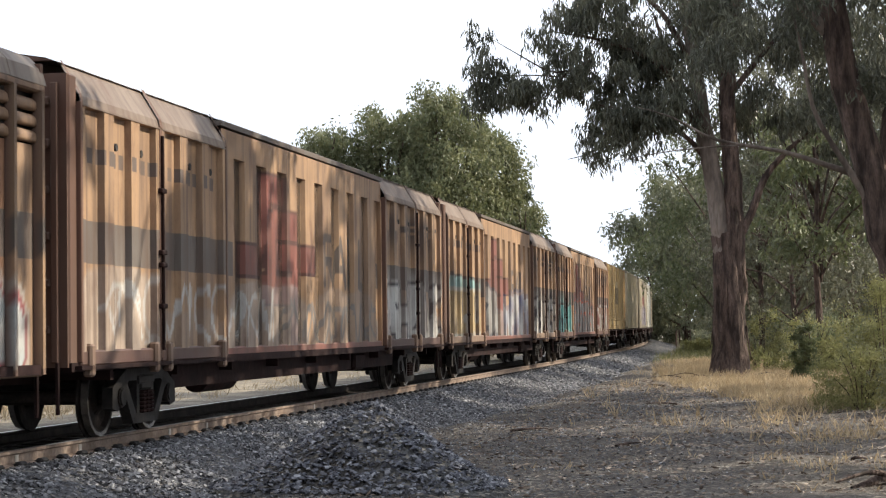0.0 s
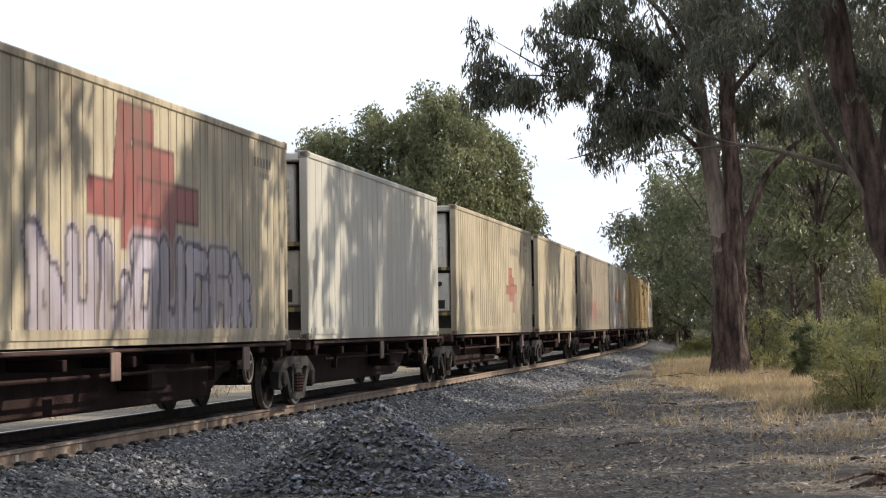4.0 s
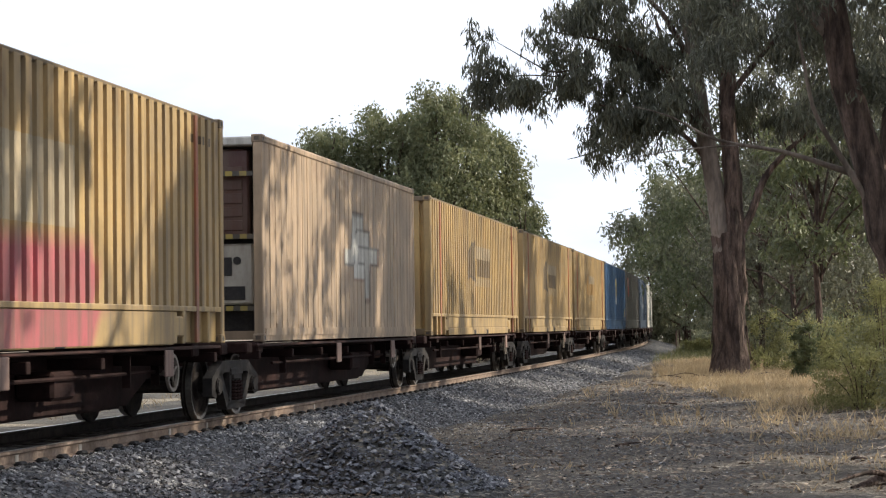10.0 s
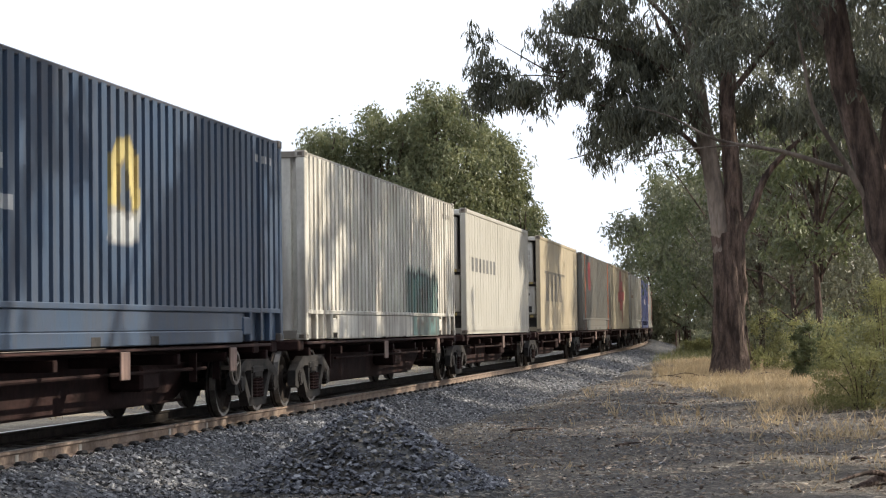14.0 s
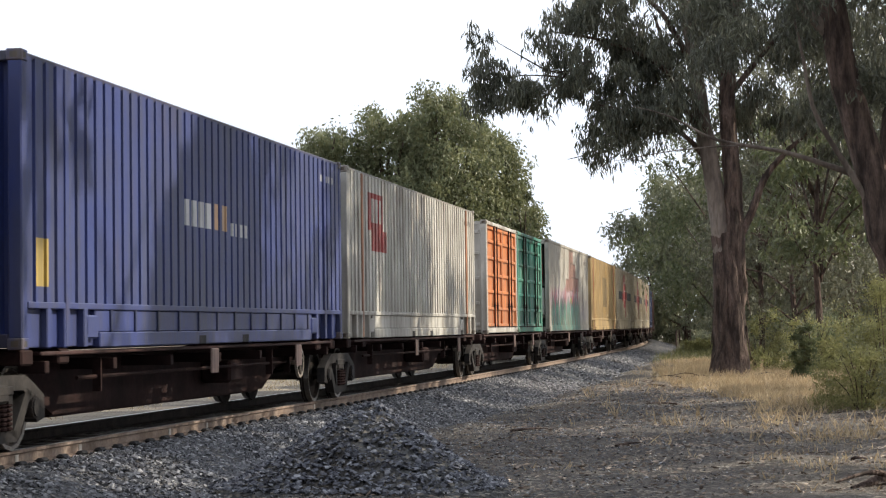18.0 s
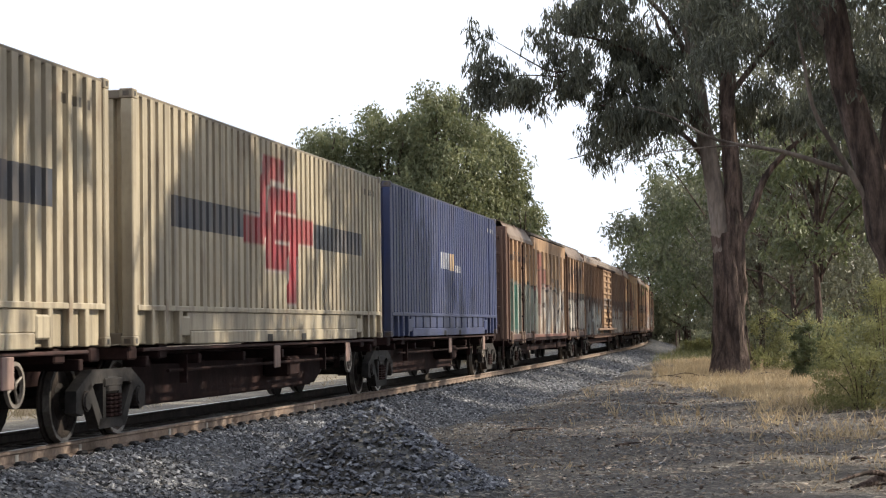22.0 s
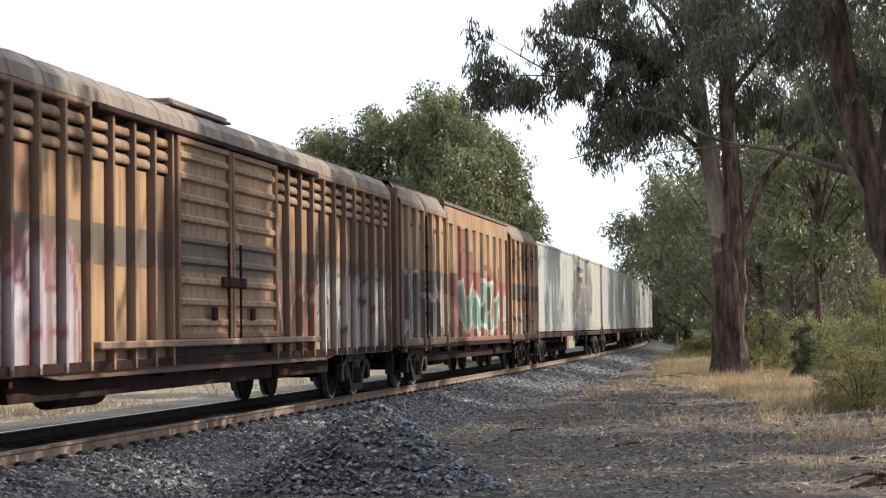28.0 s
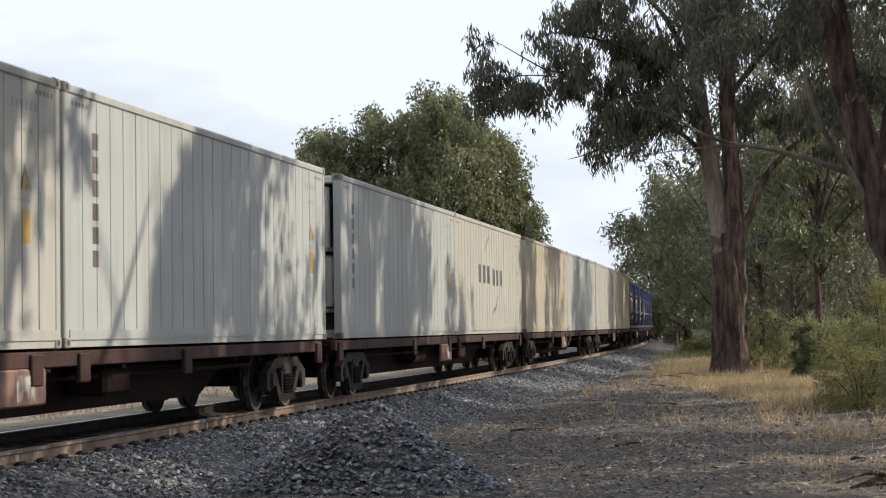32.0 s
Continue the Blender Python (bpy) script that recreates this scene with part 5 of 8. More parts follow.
# Default foot tone: dark red bottom rail with the shade there painted in.
def sliding_van(c0, c1, deco, label, seed, tone=1.0, foot=(0.085, 0.04, 0.032)):
    """Long van whose wall is two pairs of plug doors with a fixed ribbed panel between."""
    c, L = (c0 + c1) / 2, c1 - c0
    r = random.Random(seed)
    w = thing("covered_van", label, "freight van", "vans of the train")
    van_frame(w, L, (0.16, 0.125, 0.10), 0)
    tan = tuple(np.array(TAN) * tone)
    y = -L / 2 + 0.1
    ends = [(y + 0.22, 2.78), (y + 3.02, 2.88), (y + 5.93, L - 12.51), (L / 2 - 6.45, 3.2), (L / 2 - 3.22, 3.05)]
    for ya, yb in ((-L / 2 + 0.08, -L / 2 + 0.31), (L / 2 - 0.16, L / 2 - 0.06)):
        part("corner_post", Build(BROWN).box(1.15, 1.27, ya, yb, 0.88, 4.0, c=0.02).mesh("corner_post", M_PAINT_OLD), w)
    part("inner_wall", Build((0.05, 0.03, 0.02)).box(1.10, 1.16, -L / 2 + 0.15, L / 2 - 0.15, 0.9, 3.98).mesh("inner_wall", M_DARK), w)
    for k, (ya, wd) in enumerate(ends):
        fixed = k == 2
        x = 1.23 if fixed else 1.31
        zt = 3.62 if fixed else 3.68
        b = Build(tan)
        yc = ya + wd / 2
        sheet(b, wd, 1.01 if not fixed else 0.98, zt, x, 1.18 if fixed else 0.95, VAN_FIX if fixed else VAN_RIB, tan, deco, yc=yc)
        if fixed:
            b.add([(x, ya, zt), (x, ya + wd, zt), (x, ya + wd, 3.99), (x, ya, 3.99), (x - 0.10, ya + wd, 4.01), (x - 0.10, ya, 4.01)], [(0, 1, 2, 3), (3, 2, 4, 5)], tan)
            part("roof_edge", Build((0.13, 0.115, 0.10)).slab([(ya - 0.05, 4.02), (ya + wd + 0.05, 4.02), (ya + wd + 0.05, 4.09), (ya - 0.05, 4.09)], 1.04, x + 0.015).mesh("roof_edge", M_PAINT_OLD), w)
            part("roof_slope", Build((0.20, 0.165, 0.135)).add([(x + 0.015, ya, 4.09), (x + 0.015, ya + wd, 4.09), (1.02, ya + wd, 4.18), (1.02, ya, 4.18)], [(0, 1, 2, 3)]).mesh("roof_slope", M_PAINT_OLD), w)
        else:
            tp = Build((0.20, 0.15, 0.115)).slab([(ya, zt), (ya + wd, zt), (ya + wd, zt + 0.02), (ya, zt + 0.02)], x - 0.05, x + 0.012)
            tp.add([(x, ya, zt + 0.02), (x, ya + wd, zt + 0.02), (x - 0.02, ya + wd, 3.79), (x - 0.02, ya, 3.79), (x - 0.25, ya + wd, 4.16), (x - 0.25, ya, 4.16)], [(0, 1, 2, 3), (3, 2, 4, 5)])
            top_plate = tp.mesh("top_plate", M_PAINT_OLD)
        b.add([(x - 0.08, ya, zt - 0.01), (x - 0.08, ya + wd, zt - 0.01), (x, ya + wd, zt), (x, ya, zt)], [(0, 1, 2, 3)], tan)
        dk = tuple(np.array(BROWN) * 1.2)
        rail = Build().box(x - 0.09, x + 0.004, ya, ya + wd, 0.86, 1.0 if fixed else 1.03, foot if not fixed else (0.20, 0.075, 0.055), c=0.02)
        ob = part("fixed_panel" if fixed else "sliding_door", b.mesh("van_leaf", M_PAINT_OLD), w)
        part("bottom_rail", rail.mesh("bottom_rail", M_PAINT_OLD), ob, "rusty red bottom rail" if fixed else "grimy bottom rail")
        for e in (ya - 0.015, ya + wd - 0.045):
            st = Build(dk if not fixed else tan).box(x - 0.10, x + 0.012, e, e + 0.06, 0.90, zt + 0.04, c=0.008)
            if not fixed:
                st.add([(xx, yy, zz) for yy in (e, e + 0.06) for xx, zz in ((x + 0.014, 3.70), (x - 0.004, 3.81), (x - 0.225, 4.175))], [(0, 3, 4, 1), (1, 4, 5, 2)])
            part("stile", st.mesh("stile", M_PAINT_OLD), ob)
        if not fixed:
            part("top_plate", top_plate, ob, "grey-brown sloping top plate")
            for yy in (ya + 0.25, ya + wd - 0.25):
                part("foot_hook", ME_FOOT, ob, at=pose(x, yy, 0))
            for yy in (ya + 0.42 * wd, ya + 0.74 * wd):
                part("vent_hole", ME_HOLE, ob, at=pose(x, yy, 3.32))
            hg = Build((0.18, 0.15, 0.13))
            if k in (0, 3):
                yy = ya + wd + 0.0
                hg.rod((x + 0.03, yy, 1.0), (x + 0.03, yy, 3.6), 0.022)
                for z in (1.5, 2.0, 2.15, 2.9):
                    hg.box(x - 0.01, x + 0.06, yy - 0.09, yy + 0.09, z, z + 0.06, c=0.012)
            if hg.v:
                part("latch", hg.mesh("latch", M_FRAME), ob, "dark door latch gear")
    for ya, yb in ((-L / 2 + 0.2, -L / 2 + 6.1), (L / 2 - 6.5, L / 2 - 0.1)):
        part("door_track", Build((0.15, 0.1, 0.08)).box(1.2, 1.36, ya, yb, 0.82, 0.865).mesh("door_track", M_FRAME), w)
    for sy in (-1, 1):
        bogie(w, sy * (L / 2 - 3.1), c)
    return on_train(w, c)


def louvre_van(c0, c1, deco, label, seed):
    """Older van with outside posts, louvres under the eaves and a double centre door."""
    c, L = (c0 + c1) / 2, c1 - c0
    w = thing("louvre_van", label, "freight van", "vans of the train")
    van_frame(w, L, (0.21, 0.172, 0.14), 1)
    hatch = Build((0.20, 0.165, 0.135)).box(0.25, 0.95, -1.4, 1.25, 4.195, 4.265, c=0.02).box(0.2, 1.0, -1.45, 1.3, 4.165, 4.2, c=0.01)
    part("roof_hatch", hatch.mesh("roof_hatch", M_PAINT_OLD), w, "raised grey-brown roof plate")
    tan = (0.385, 0.24, 0.135)
    dy0, dy1 = -2.35, 2.65
    spans = [(-L / 2 + 0.12, dy0), (dy1, L / 2 - 0.12)]
    for ya, yb in spans:
        b = Build(tan)
        n = round((yb - ya) / 0.78)
        rr = random.Random(seed * 5 + round(ya))
        bays = []
        for i in range(n):
            hue = rr.choice(((0.46, 0.27, 0.13), (0.30, 0.12, 0.075), (0.25, 0.17, 0.12), (0.42, 0.24, 0.12), (0.20, 0.11, 0.08)))
            bays.append(("fade", ya + (yb - ya) * i / n, ya + (yb - ya) * (i + 1) / n, 0.7, 3.2, hue, rr.uniform(0.1, 0.6)))
        deco_here = bays + list(deco)
        sheet(b, yb - ya, 0.86, 3.15, 1.20, (yb - ya) / n, [(0, 0), (0.98, 0)], tan, deco_here, yc=(ya + yb) / 2)
        wall = part("side_panel", b.mesh("side_panel", M_PAINT_OLD), w)
        for k in range(3):
            z = 3.17 + 0.165 * k
            lv = Build((0.29, 0.18, 0.105))
            ring = [(1.15, z + 0.005), (1.235, z), (1.247, z + 0.03), (1.240, z + 0.09), (1.205, z + 0.125), (1.13, z + 0.14)]
            lv.add([(xx, yy, zz) for yy in (ya, yb) for xx, zz in ring], [(j, 6 + j, 7 + j, j + 1) for j in range(5)])
            part("louvre_slat", lv.mesh("louvre_slat", M_PAINT_OLD, True), w)
        ps = painted(tan, deco)
        for i in range(n + 1):
            y = ya + (yb - ya) * i / n
            p = Build((0.19, 0.10, 0.06))
            y = min(max(y, ya + 0.06), yb - 0.06)
            zs = np.linspace(0.86, 3.70, 24)
            v, col = [], []
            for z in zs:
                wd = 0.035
                # Post flanks hold their shade as dark paint; fronts are darker above 2 m.
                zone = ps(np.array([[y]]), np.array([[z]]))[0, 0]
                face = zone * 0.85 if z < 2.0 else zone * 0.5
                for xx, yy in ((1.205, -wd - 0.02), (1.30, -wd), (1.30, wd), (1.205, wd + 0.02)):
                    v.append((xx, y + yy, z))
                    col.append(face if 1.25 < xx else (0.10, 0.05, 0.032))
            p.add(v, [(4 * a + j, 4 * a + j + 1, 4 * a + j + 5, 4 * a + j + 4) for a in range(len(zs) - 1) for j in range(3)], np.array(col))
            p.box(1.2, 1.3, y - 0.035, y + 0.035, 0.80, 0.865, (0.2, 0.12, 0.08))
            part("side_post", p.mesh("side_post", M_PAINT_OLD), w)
    part("inner_wall", Build((0.05, 0.03, 0.02)).box(1.05, 1.13, -L / 2 + 0.12, L / 2 - 0.12, 0.9, 3.98).mesh("inner_wall", M_DARK), w)
    ev = Build((0.25, 0.155, 0.095))
    ev.box(1.12, 1.285, -L / 2 + 0.08, L / 2 - 0.08, 3.69, 3.78, c=0.02)
    ev.box(1.12, 1.25, -L / 2 + 0.1, L / 2 - 0.1, 0.78, 0.86, c=0.01)
    part("eave_rail", ev.mesh("eave_rail", M_PAINT_OLD), w)
    belly = Build((0.12, 0.06, 0.043)).slab([(-L / 2 + 4.6, 0.80), (-L / 2 + 5.4, 0.72), (L / 2 - 5.4, 0.72), (L / 2 - 4.6, 0.80)], 1.15, 1.235)
    part("side_sill", belly.mesh("side_sill", M_PAINT_OLD), w)
    for k in (0, 1):
        ya, yb = dy0 + 0.04 + k * (dy1 - dy0) / 2, dy0 - 0.04 + (k + 1) * (dy1 - dy0) / 2
        d = Build(tan)
        sheet(d, yb - ya, 1.13, 3.62, 1.28, 3, [(0, 0), (0.98, 0)], tan, deco, yc=(ya + yb) / 2)
        for e in (ya, yb - 0.09):
            d.box(1.24, 1.34, e, e + 0.09, 1.13, 3.67, (0.26, 0.15, 0.085), c=0.015)
        d.box(1.24, 1.33, ya, yb, 3.60, 3.68, (0.26, 0.15, 0.085), c=0.01).box(1.24, 1.34, ya, yb, 1.125, 1.20, (0.22, 0.13, 0.08), c=0.01)
        door = part("sliding_door", d.mesh("sliding_door", M_PAINT_OLD), w)
        for z in np.arange(1.28, 3.5, 0.265):
            hue = painted(tan, deco)(np.array([[(ya + yb) / 2]]), np.array([[z]]))[0, 0]
            part("door_rib", Build(hue).box(1.281, 1.33, ya + 0.12, yb - 0.12, z, z + 0.10, c=0.035).mesh("door_rib", M_PAINT_OLD), door)
        h = Build((0.05, 0.035, 0.03))
        hy = yb - 0.25 if k == 0 else ya + 0.25
        h.box(1.33, 1.37, hy - 0.30, hy + 0.30, 1.80, 1.95, c=0.02).box(1.33, 1.37, hy + (-0.75 if k == 0 else 0.55), hy + (-0.55 if k == 0 else 0.75), 1.36, 1.54, c=0.05)
        h.rod((1.36, hy, 1.0), (1.36, hy, 2.4), 0.018)
        part("latch", h.mesh("latch", M_FRAME), door)
    part("door_track", Build((0.24, 0.15, 0.10)).box(1.2, 1.38, -5.3, 5.15, 1.03, 1.12, c=0.015).mesh("door_track", M_PAINT_OLD), w)
    part("door_track", Build().box(1.2, 1.36, -5.3, 5.2, 3.69, 3.77, c=0.015).mesh("door_track", M_FRAME), w)
    for sy in (-1, 1):
        bogie(w, sy * (L / 2 - 2.5), c)
    return on_train(w, c)


# ---- the train, place by place ----
YEL, CREAM, OFFW = (0.485, 0.33, 0.14), (0.45, 0.38, 0.268), (0.47, 0.445, 0.395)
GREY, BLUE, NAVY, SLATE = (0.42, 0.40, 0.34), (0.022, 0.088, 0.195), (0.030, 0.045, 0.17), (0.115, 0.12, 0.115)
PINK, BLACK, LILAC = (0.45, 0.08, 0.13), (0.03, 0.03, 0.035), (0.42, 0.36, 0.42)
L48, L40 = 14.63, 12.19


def dusk_square(y=0.2, a=0.45):
    return ("fade", y - 1.3, y + 1.3, 1.0, 2.3, (0.09, 0.075, 0.05), a)


def oval_sign(ground):
    """Upright yellow oval ring over a white scroll."""
    gold = (0.58, 0.47, 0.17)
    return [sprayed([(-0.52, 1.55), (-0.5, 2.15), (-0.25, 2.4), (0.15, 2.45), (0.45, 2.2), (0.5, 1.55)], gold, (0.35, 0.27, 0.08), 0.03),
            sprayed([(-0.2, 1.6), (-0.15, 2.1), (0.05, 2.2), (0.22, 1.9), (0.3, 1.55)], ground, (0.2, 0.16, 0.08), 0.03),
            sprayed([(-0.58, 1.25), (-0.45, 1.6), (0.05, 1.5), (0.55, 1.62), (0.52, 1.28), (0.1, 1.18)], (0.55, 0.56, 0.55), (0.3, 0.3, 0.3), 0.03)]


def beetle(a, dark=(0.075, 0.06, 0.045)):
    """Patched-over square sign: a rounded dark block, a dark bar and a paler field over it."""
    pale = (0.42, 0.40, 0.35)
    return [("fade", -0.75, 1.8, 1.88, 2.2, pale, 0.45), ("fade", -0.5, 1.75, 1.44, 1.88, dark, a * 0.9), ("fade", -1.0, 1.8, 1.2, 1.42, pale, 0.22),
            sprayed([(-1.95, 1.35), (-1.9, 2.0), (-1.4, 2.2), (-0.8, 2.28), (-0.78, 1.3), (-1.4, 1.42)], dark, tuple(0.6 * c + 0.04 for c in dark), 0.04, 0, a)]


def van_paint(seed, scheme):
    """Faded grey band, red block and spray lettering on a tan van."""
    r = random.Random(seed)
    d = [("fade", -11.8, -5.1, 1.98, 2.45, (0.10, 0.095, 0.09), 0.88), ("fade", 5.0, 11.8, 1.98, 2.45, (0.10, 0.095, 0.09), 0.88)]
    d += [("logo", -2.3, 2.27, 2.5, (0.245, 0.075, 0.055)), ("word", 0.4, 3.9, 1.98, 2.75, (0.07, 0.06, 0.055), "RAIL"), ("word", 5.4, 10.3, 3.07, 3.36, (0.045, 0.038, 0.035), "MULTI-FREIGHTER")]
    d += [("bars", -10.95, -5.95, 3.09, 3.26, (0.13, 0.10, 0.085), 19)] if scheme.get("web", True) else []
    for y0, y1 in ((-11.4, -8.6), (-8.5, -5.8), (-5.6, -0.6), (-0.4, 4.8), (5.2, 11.3)):
        top = (1.45 + 0.55 * r.random()) * scheme.get("h", 1.0)
        d.append(("cloud", y0, y1, 0.7, top, [(0.46, 0.44, 0.41), (0.36, 0.30, 0.25), (0.42, 0.40, 0.38)][r.randrange(3)], seed + y0, 0.45))
    for k, (y0, y1, z0, z1, cols, n) in enumerate(scheme.get("grafs", [])):
        d.append(("graf", y0, y1, z0, z1, cols, seed * 7 + k, n))
    for k, (y0, y1, z0, z1, col, n) in enumerate(scheme.get("tags", [])):
        d.append(("tag", y0, y1, z0, z1, col, seed * 11 + k, n))
    return d + scheme.get("more", [])


PALE, SOOT = (0.58, 0.57, 0.54), (0.05, 0.05, 0.055)


def bubbles(marks, z0, z1, fill, edge, seed, width=0.05, fade=0.0):
    """A row of swollen letters between the marks along a wall: leaning blocks with notched tops and a slot or two."""
    r = random.Random(seed)
    out = []
    for a, b in zip(marks, marks[1:]):
        lean, m, h = r.uniform(-0.12, 0.12), (a + b) / 2, z1 - z0
        t = z1 - 0.12 * h * r.random()
        foot = r.uniform(0.12, 0.3)
        out.append(sprayed([(a + 0.04, z0 + 0.03), (a + lean, z0 + 0.6 * h), (a + 0.1 + lean, t), (m + lean, t + 0.05), (b - 0.08 + lean, t - 0.05 * h), (b + 0.5 * lean, z0 + 0.5 * h),
                            (b - 0.03, z0), (m + 0.12, z0 + 0.02), (m, z0 + foot * h), (m - 0.1, z0)], fill, edge, width, fade))
        if r.random() < 0.75:
            y, z = m + r.uniform(-0.15, 0.1), z0 + h * r.uniform(0.45, 0.6)
            out.append(sprayed([(y, z), (y + 0.06, z + 0.2 * h), (y + 0.15, z + 0.16 * h), (y + 0.1, z - 0.04)], edge, edge, 0.02))
    return out


def silver_letters():
    org, ink = (0.55, 0.20, 0.045), (0.075, 0.04, 0.075)
    d = [("cloud", -3.3, -1.9, 1.25, 1.75, org, 3), ("cloud", -1.15, 0.95, 1.3, 1.78, org, 5)]
    d += [sprayed([(1.5, 1.3), (2.3, 1.06), (3.26, 0.58), (3.35, 0.05), (2.3, 0.05), (2.2, 0.8)], org, (0.42, 0.14, 0.03), 0.03),
          sprayed([(-4.2, 1.35), (-4.8, 0.95), (-5.3, 0.4), (-5.35, 0.03), (-4.5, 0.03)], org, (0.42, 0.14, 0.03), 0.03)]
    d += bubbles([-4.55, -3.75, -2.9, -2.2, -1.5, -0.86, -0.3, 0.25, 0.9, 1.5], 0.03, 1.44, (0.53, 0.52, 0.53), ink, 17, 0.055)
    d += [sprayed([(1.4, 0.8), (1.9, 0.88), (2.25, 0.75), (2.35, 0.02), (1.5, 0.02)], (0.53, 0.52, 0.53), ink, 0.055),
          sprayed([(0.5, 0.9), (0.72, 0.95), (0.66, 0.65), (1.05, 0.72), (0.98, 0.62), (0.5, 0.6)], (0.25, 0.04, 0.07), ink, 0.035),
          sprayed([(0.78, 0.76), (1.36, 0.91), (1.33, 0.4), (1.1, 0.33)], org, org, 0.02), sprayed([(-1.62, 0.93), (-1.2, 0.84), (-1.3, 0.58), (-1.6, 0.47)], org, org, 0.02)]
    return d


def teal_letters():
    lil, ink, grn = (0.50, 0.42, 0.46), (0.09, 0.05, 0.075), (0.035, 0.25, 0.205)
    r = random.Random(92)
    d, y = [("cloud", -7.0, 3.4, 0.55, 1.45, (0.47, 0.36, 0.40), 4, 0.9)], -6.9
    while y < 2.9:
        h = r.uniform(1.35, 1.68)
        d.append(sprayed([(y, 0.8), (y + 0.08, h - 0.3), (y + 0.3, h), (y + 0.42, h - 0.35), (y + 0.6, 0.8)], lil if r.random() < 0.7 else (0.46, 0.09, 0.14), (0.28, 0.14, 0.2), 0.025))
        y += r.uniform(0.42, 0.6)
    for a, b, c, e in ((-6.7, -5.4, 0.2, 0), (-5.3, -4.1, -0.1, 1), (-4.0, -2.9, 0.15, 0), (-2.8, -1.65, 0.0, 1), (-1.57, -0.1, 0.1, 0), (-0.05, 1.2, -0.05, 1), (1.2, 2.4, 0.2, 0), (2.35, 3.6, -0.05, 1)):
        m = (a + b) / 2
        d.append(sprayed([(a, 0.0), (a + 0.05, 0.8), (m - 0.2 + c, 1.22), (m + 0.1 + c, 0.92), (b - 0.15, 1.16), (b - 0.05, 0.7), (b, 0.0)], grn, ink, 0.04))
        d.append(sprayed([(m - 0.1, 0.1), (m - 0.02, 0.55 + 0.1 * e), (m + 0.12, 0.3)], (0.48, 0.47, 0.46) if e else (0.46, 0.26, 0.08), ink, 0.03))
    d.append(sprayed([(0.12, 1.32), (0.36, 1.1), (0.12, 0.86), (-0.14, 1.1)], (0.50, 0.52, 0.12), ink, 0.04))
    d += [("tag", 3.2, 5.2, 0.35, 1.5, (0.17, 0.13, 0.17), 93, 4), ("tag", 4.8, 7.0, 0.35, 1.2, (0.25, 0.23, 0.27), 94, 4), ("tag", 3.6, 6.8, 0.3, 0.9, (0.42, 0.40, 0.44), 95, 5)]
    return d


def crown_letters():
    """Teal zigzag letters with pale edges over a red field."""
    tl, pale, red = (0.14, 0.33, 0.27), (0.56, 0.57, 0.53), (0.27, 0.055, 0.045)
    d = [("cloud", -4.6, 4.9, 0.7, 2.6, red, 2, 0.8)]
    d.append(sprayed([(-3.54, 2.15), (-2.85, 2.38), (-2.55, 1.6), (-1.3, 2.4), (-0.35, 1.8), (0.3, 2.42), (2.15, 2.36), (1.55, 1.6), (1.9, 1.04), (0.3, 1.3), (-0.35, 1.05), (-1.45, 1.4), (-2.2, 1.08), (-2.95, 1.25)], tl, pale, 0.06))
    d.append(sprayed([(2.0, 1.1), (2.35, 1.8), (3.1, 2.15), (3.7, 1.75), (3.4, 1.3), (3.1, 1.75), (2.7, 1.2)], tl, pale, 0.05))
    for y, z in ((-1.7, 1.55), (0.2, 1.6), (1.2, 1.9)):
        d.append(sprayed([(y, z), (y + 0.3, z + 0.42), (y + 0.62, z + 0.1), (y + 0.25, z - 0.35)], (0.05, 0.07, 0.08), pale, 0.03))
    d += [sprayed([(4.0, 1.45), (4.15, 2.05), (4.5, 2.1), (4.4, 1.4)], tl, pale, 0.04), sprayed([(4.1, 1.1), (4.2, 1.3), (4.45, 1.25), (4.4, 1.08)], tl, pale, 0.04)]
    return d


def slot_letters():
    """A turquoise scalloped band over yellow block letters with dark slots."""
    turq, yel, ink = (0.24, 0.42, 0.41), (0.50, 0.37, 0.19), (0.055, 0.05, 0.05)
    d = [sprayed([(-11.0, 2.1), (-11.0, 2.32), (-10.2, 2.46), (-9.6, 2.38), (-8.9, 2.48), (-8.2, 2.36), (-7.4, 2.46), (-6.7, 2.36), (-5.75, 2.42), (-5.7, 2.15)], turq, ink, 0.03),
         sprayed([(-11.0, 1.06), (-11.0, 2.1), (-5.8, 2.15), (-5.8, 1.06)], yel, (0.5, 0.48, 0.42), 0.04)]
    for i, y in enumerate((-10.4, -9.75, -9.05, -8.3, -7.7, -7.1, -6.5)):
        d.append(sprayed([(y, 1.1 if i % 2 else 1.35), (y, 2.0), (y + 0.07, 2.0), (y + 0.07, 1.1 if i % 2 else 1.35)], ink, (0.5, 0.48, 0.42) if i % 3 == 0 else ink, 0.025))
        if i % 2:
            d.append(sprayed([(y + 0.2, 1.1), (y + 0.2, 1.55), (y + 0.4, 1.55), (y + 0.4, 1.1)], ink, ink, 0.02))
    d += bubbles([-4.9, -3.4, -2.4], 1.0, 2.3, (0.34, 0.34, 0.32), (0.07, 0.08, 0.1), 31, 0.05, 0.3)
    return d


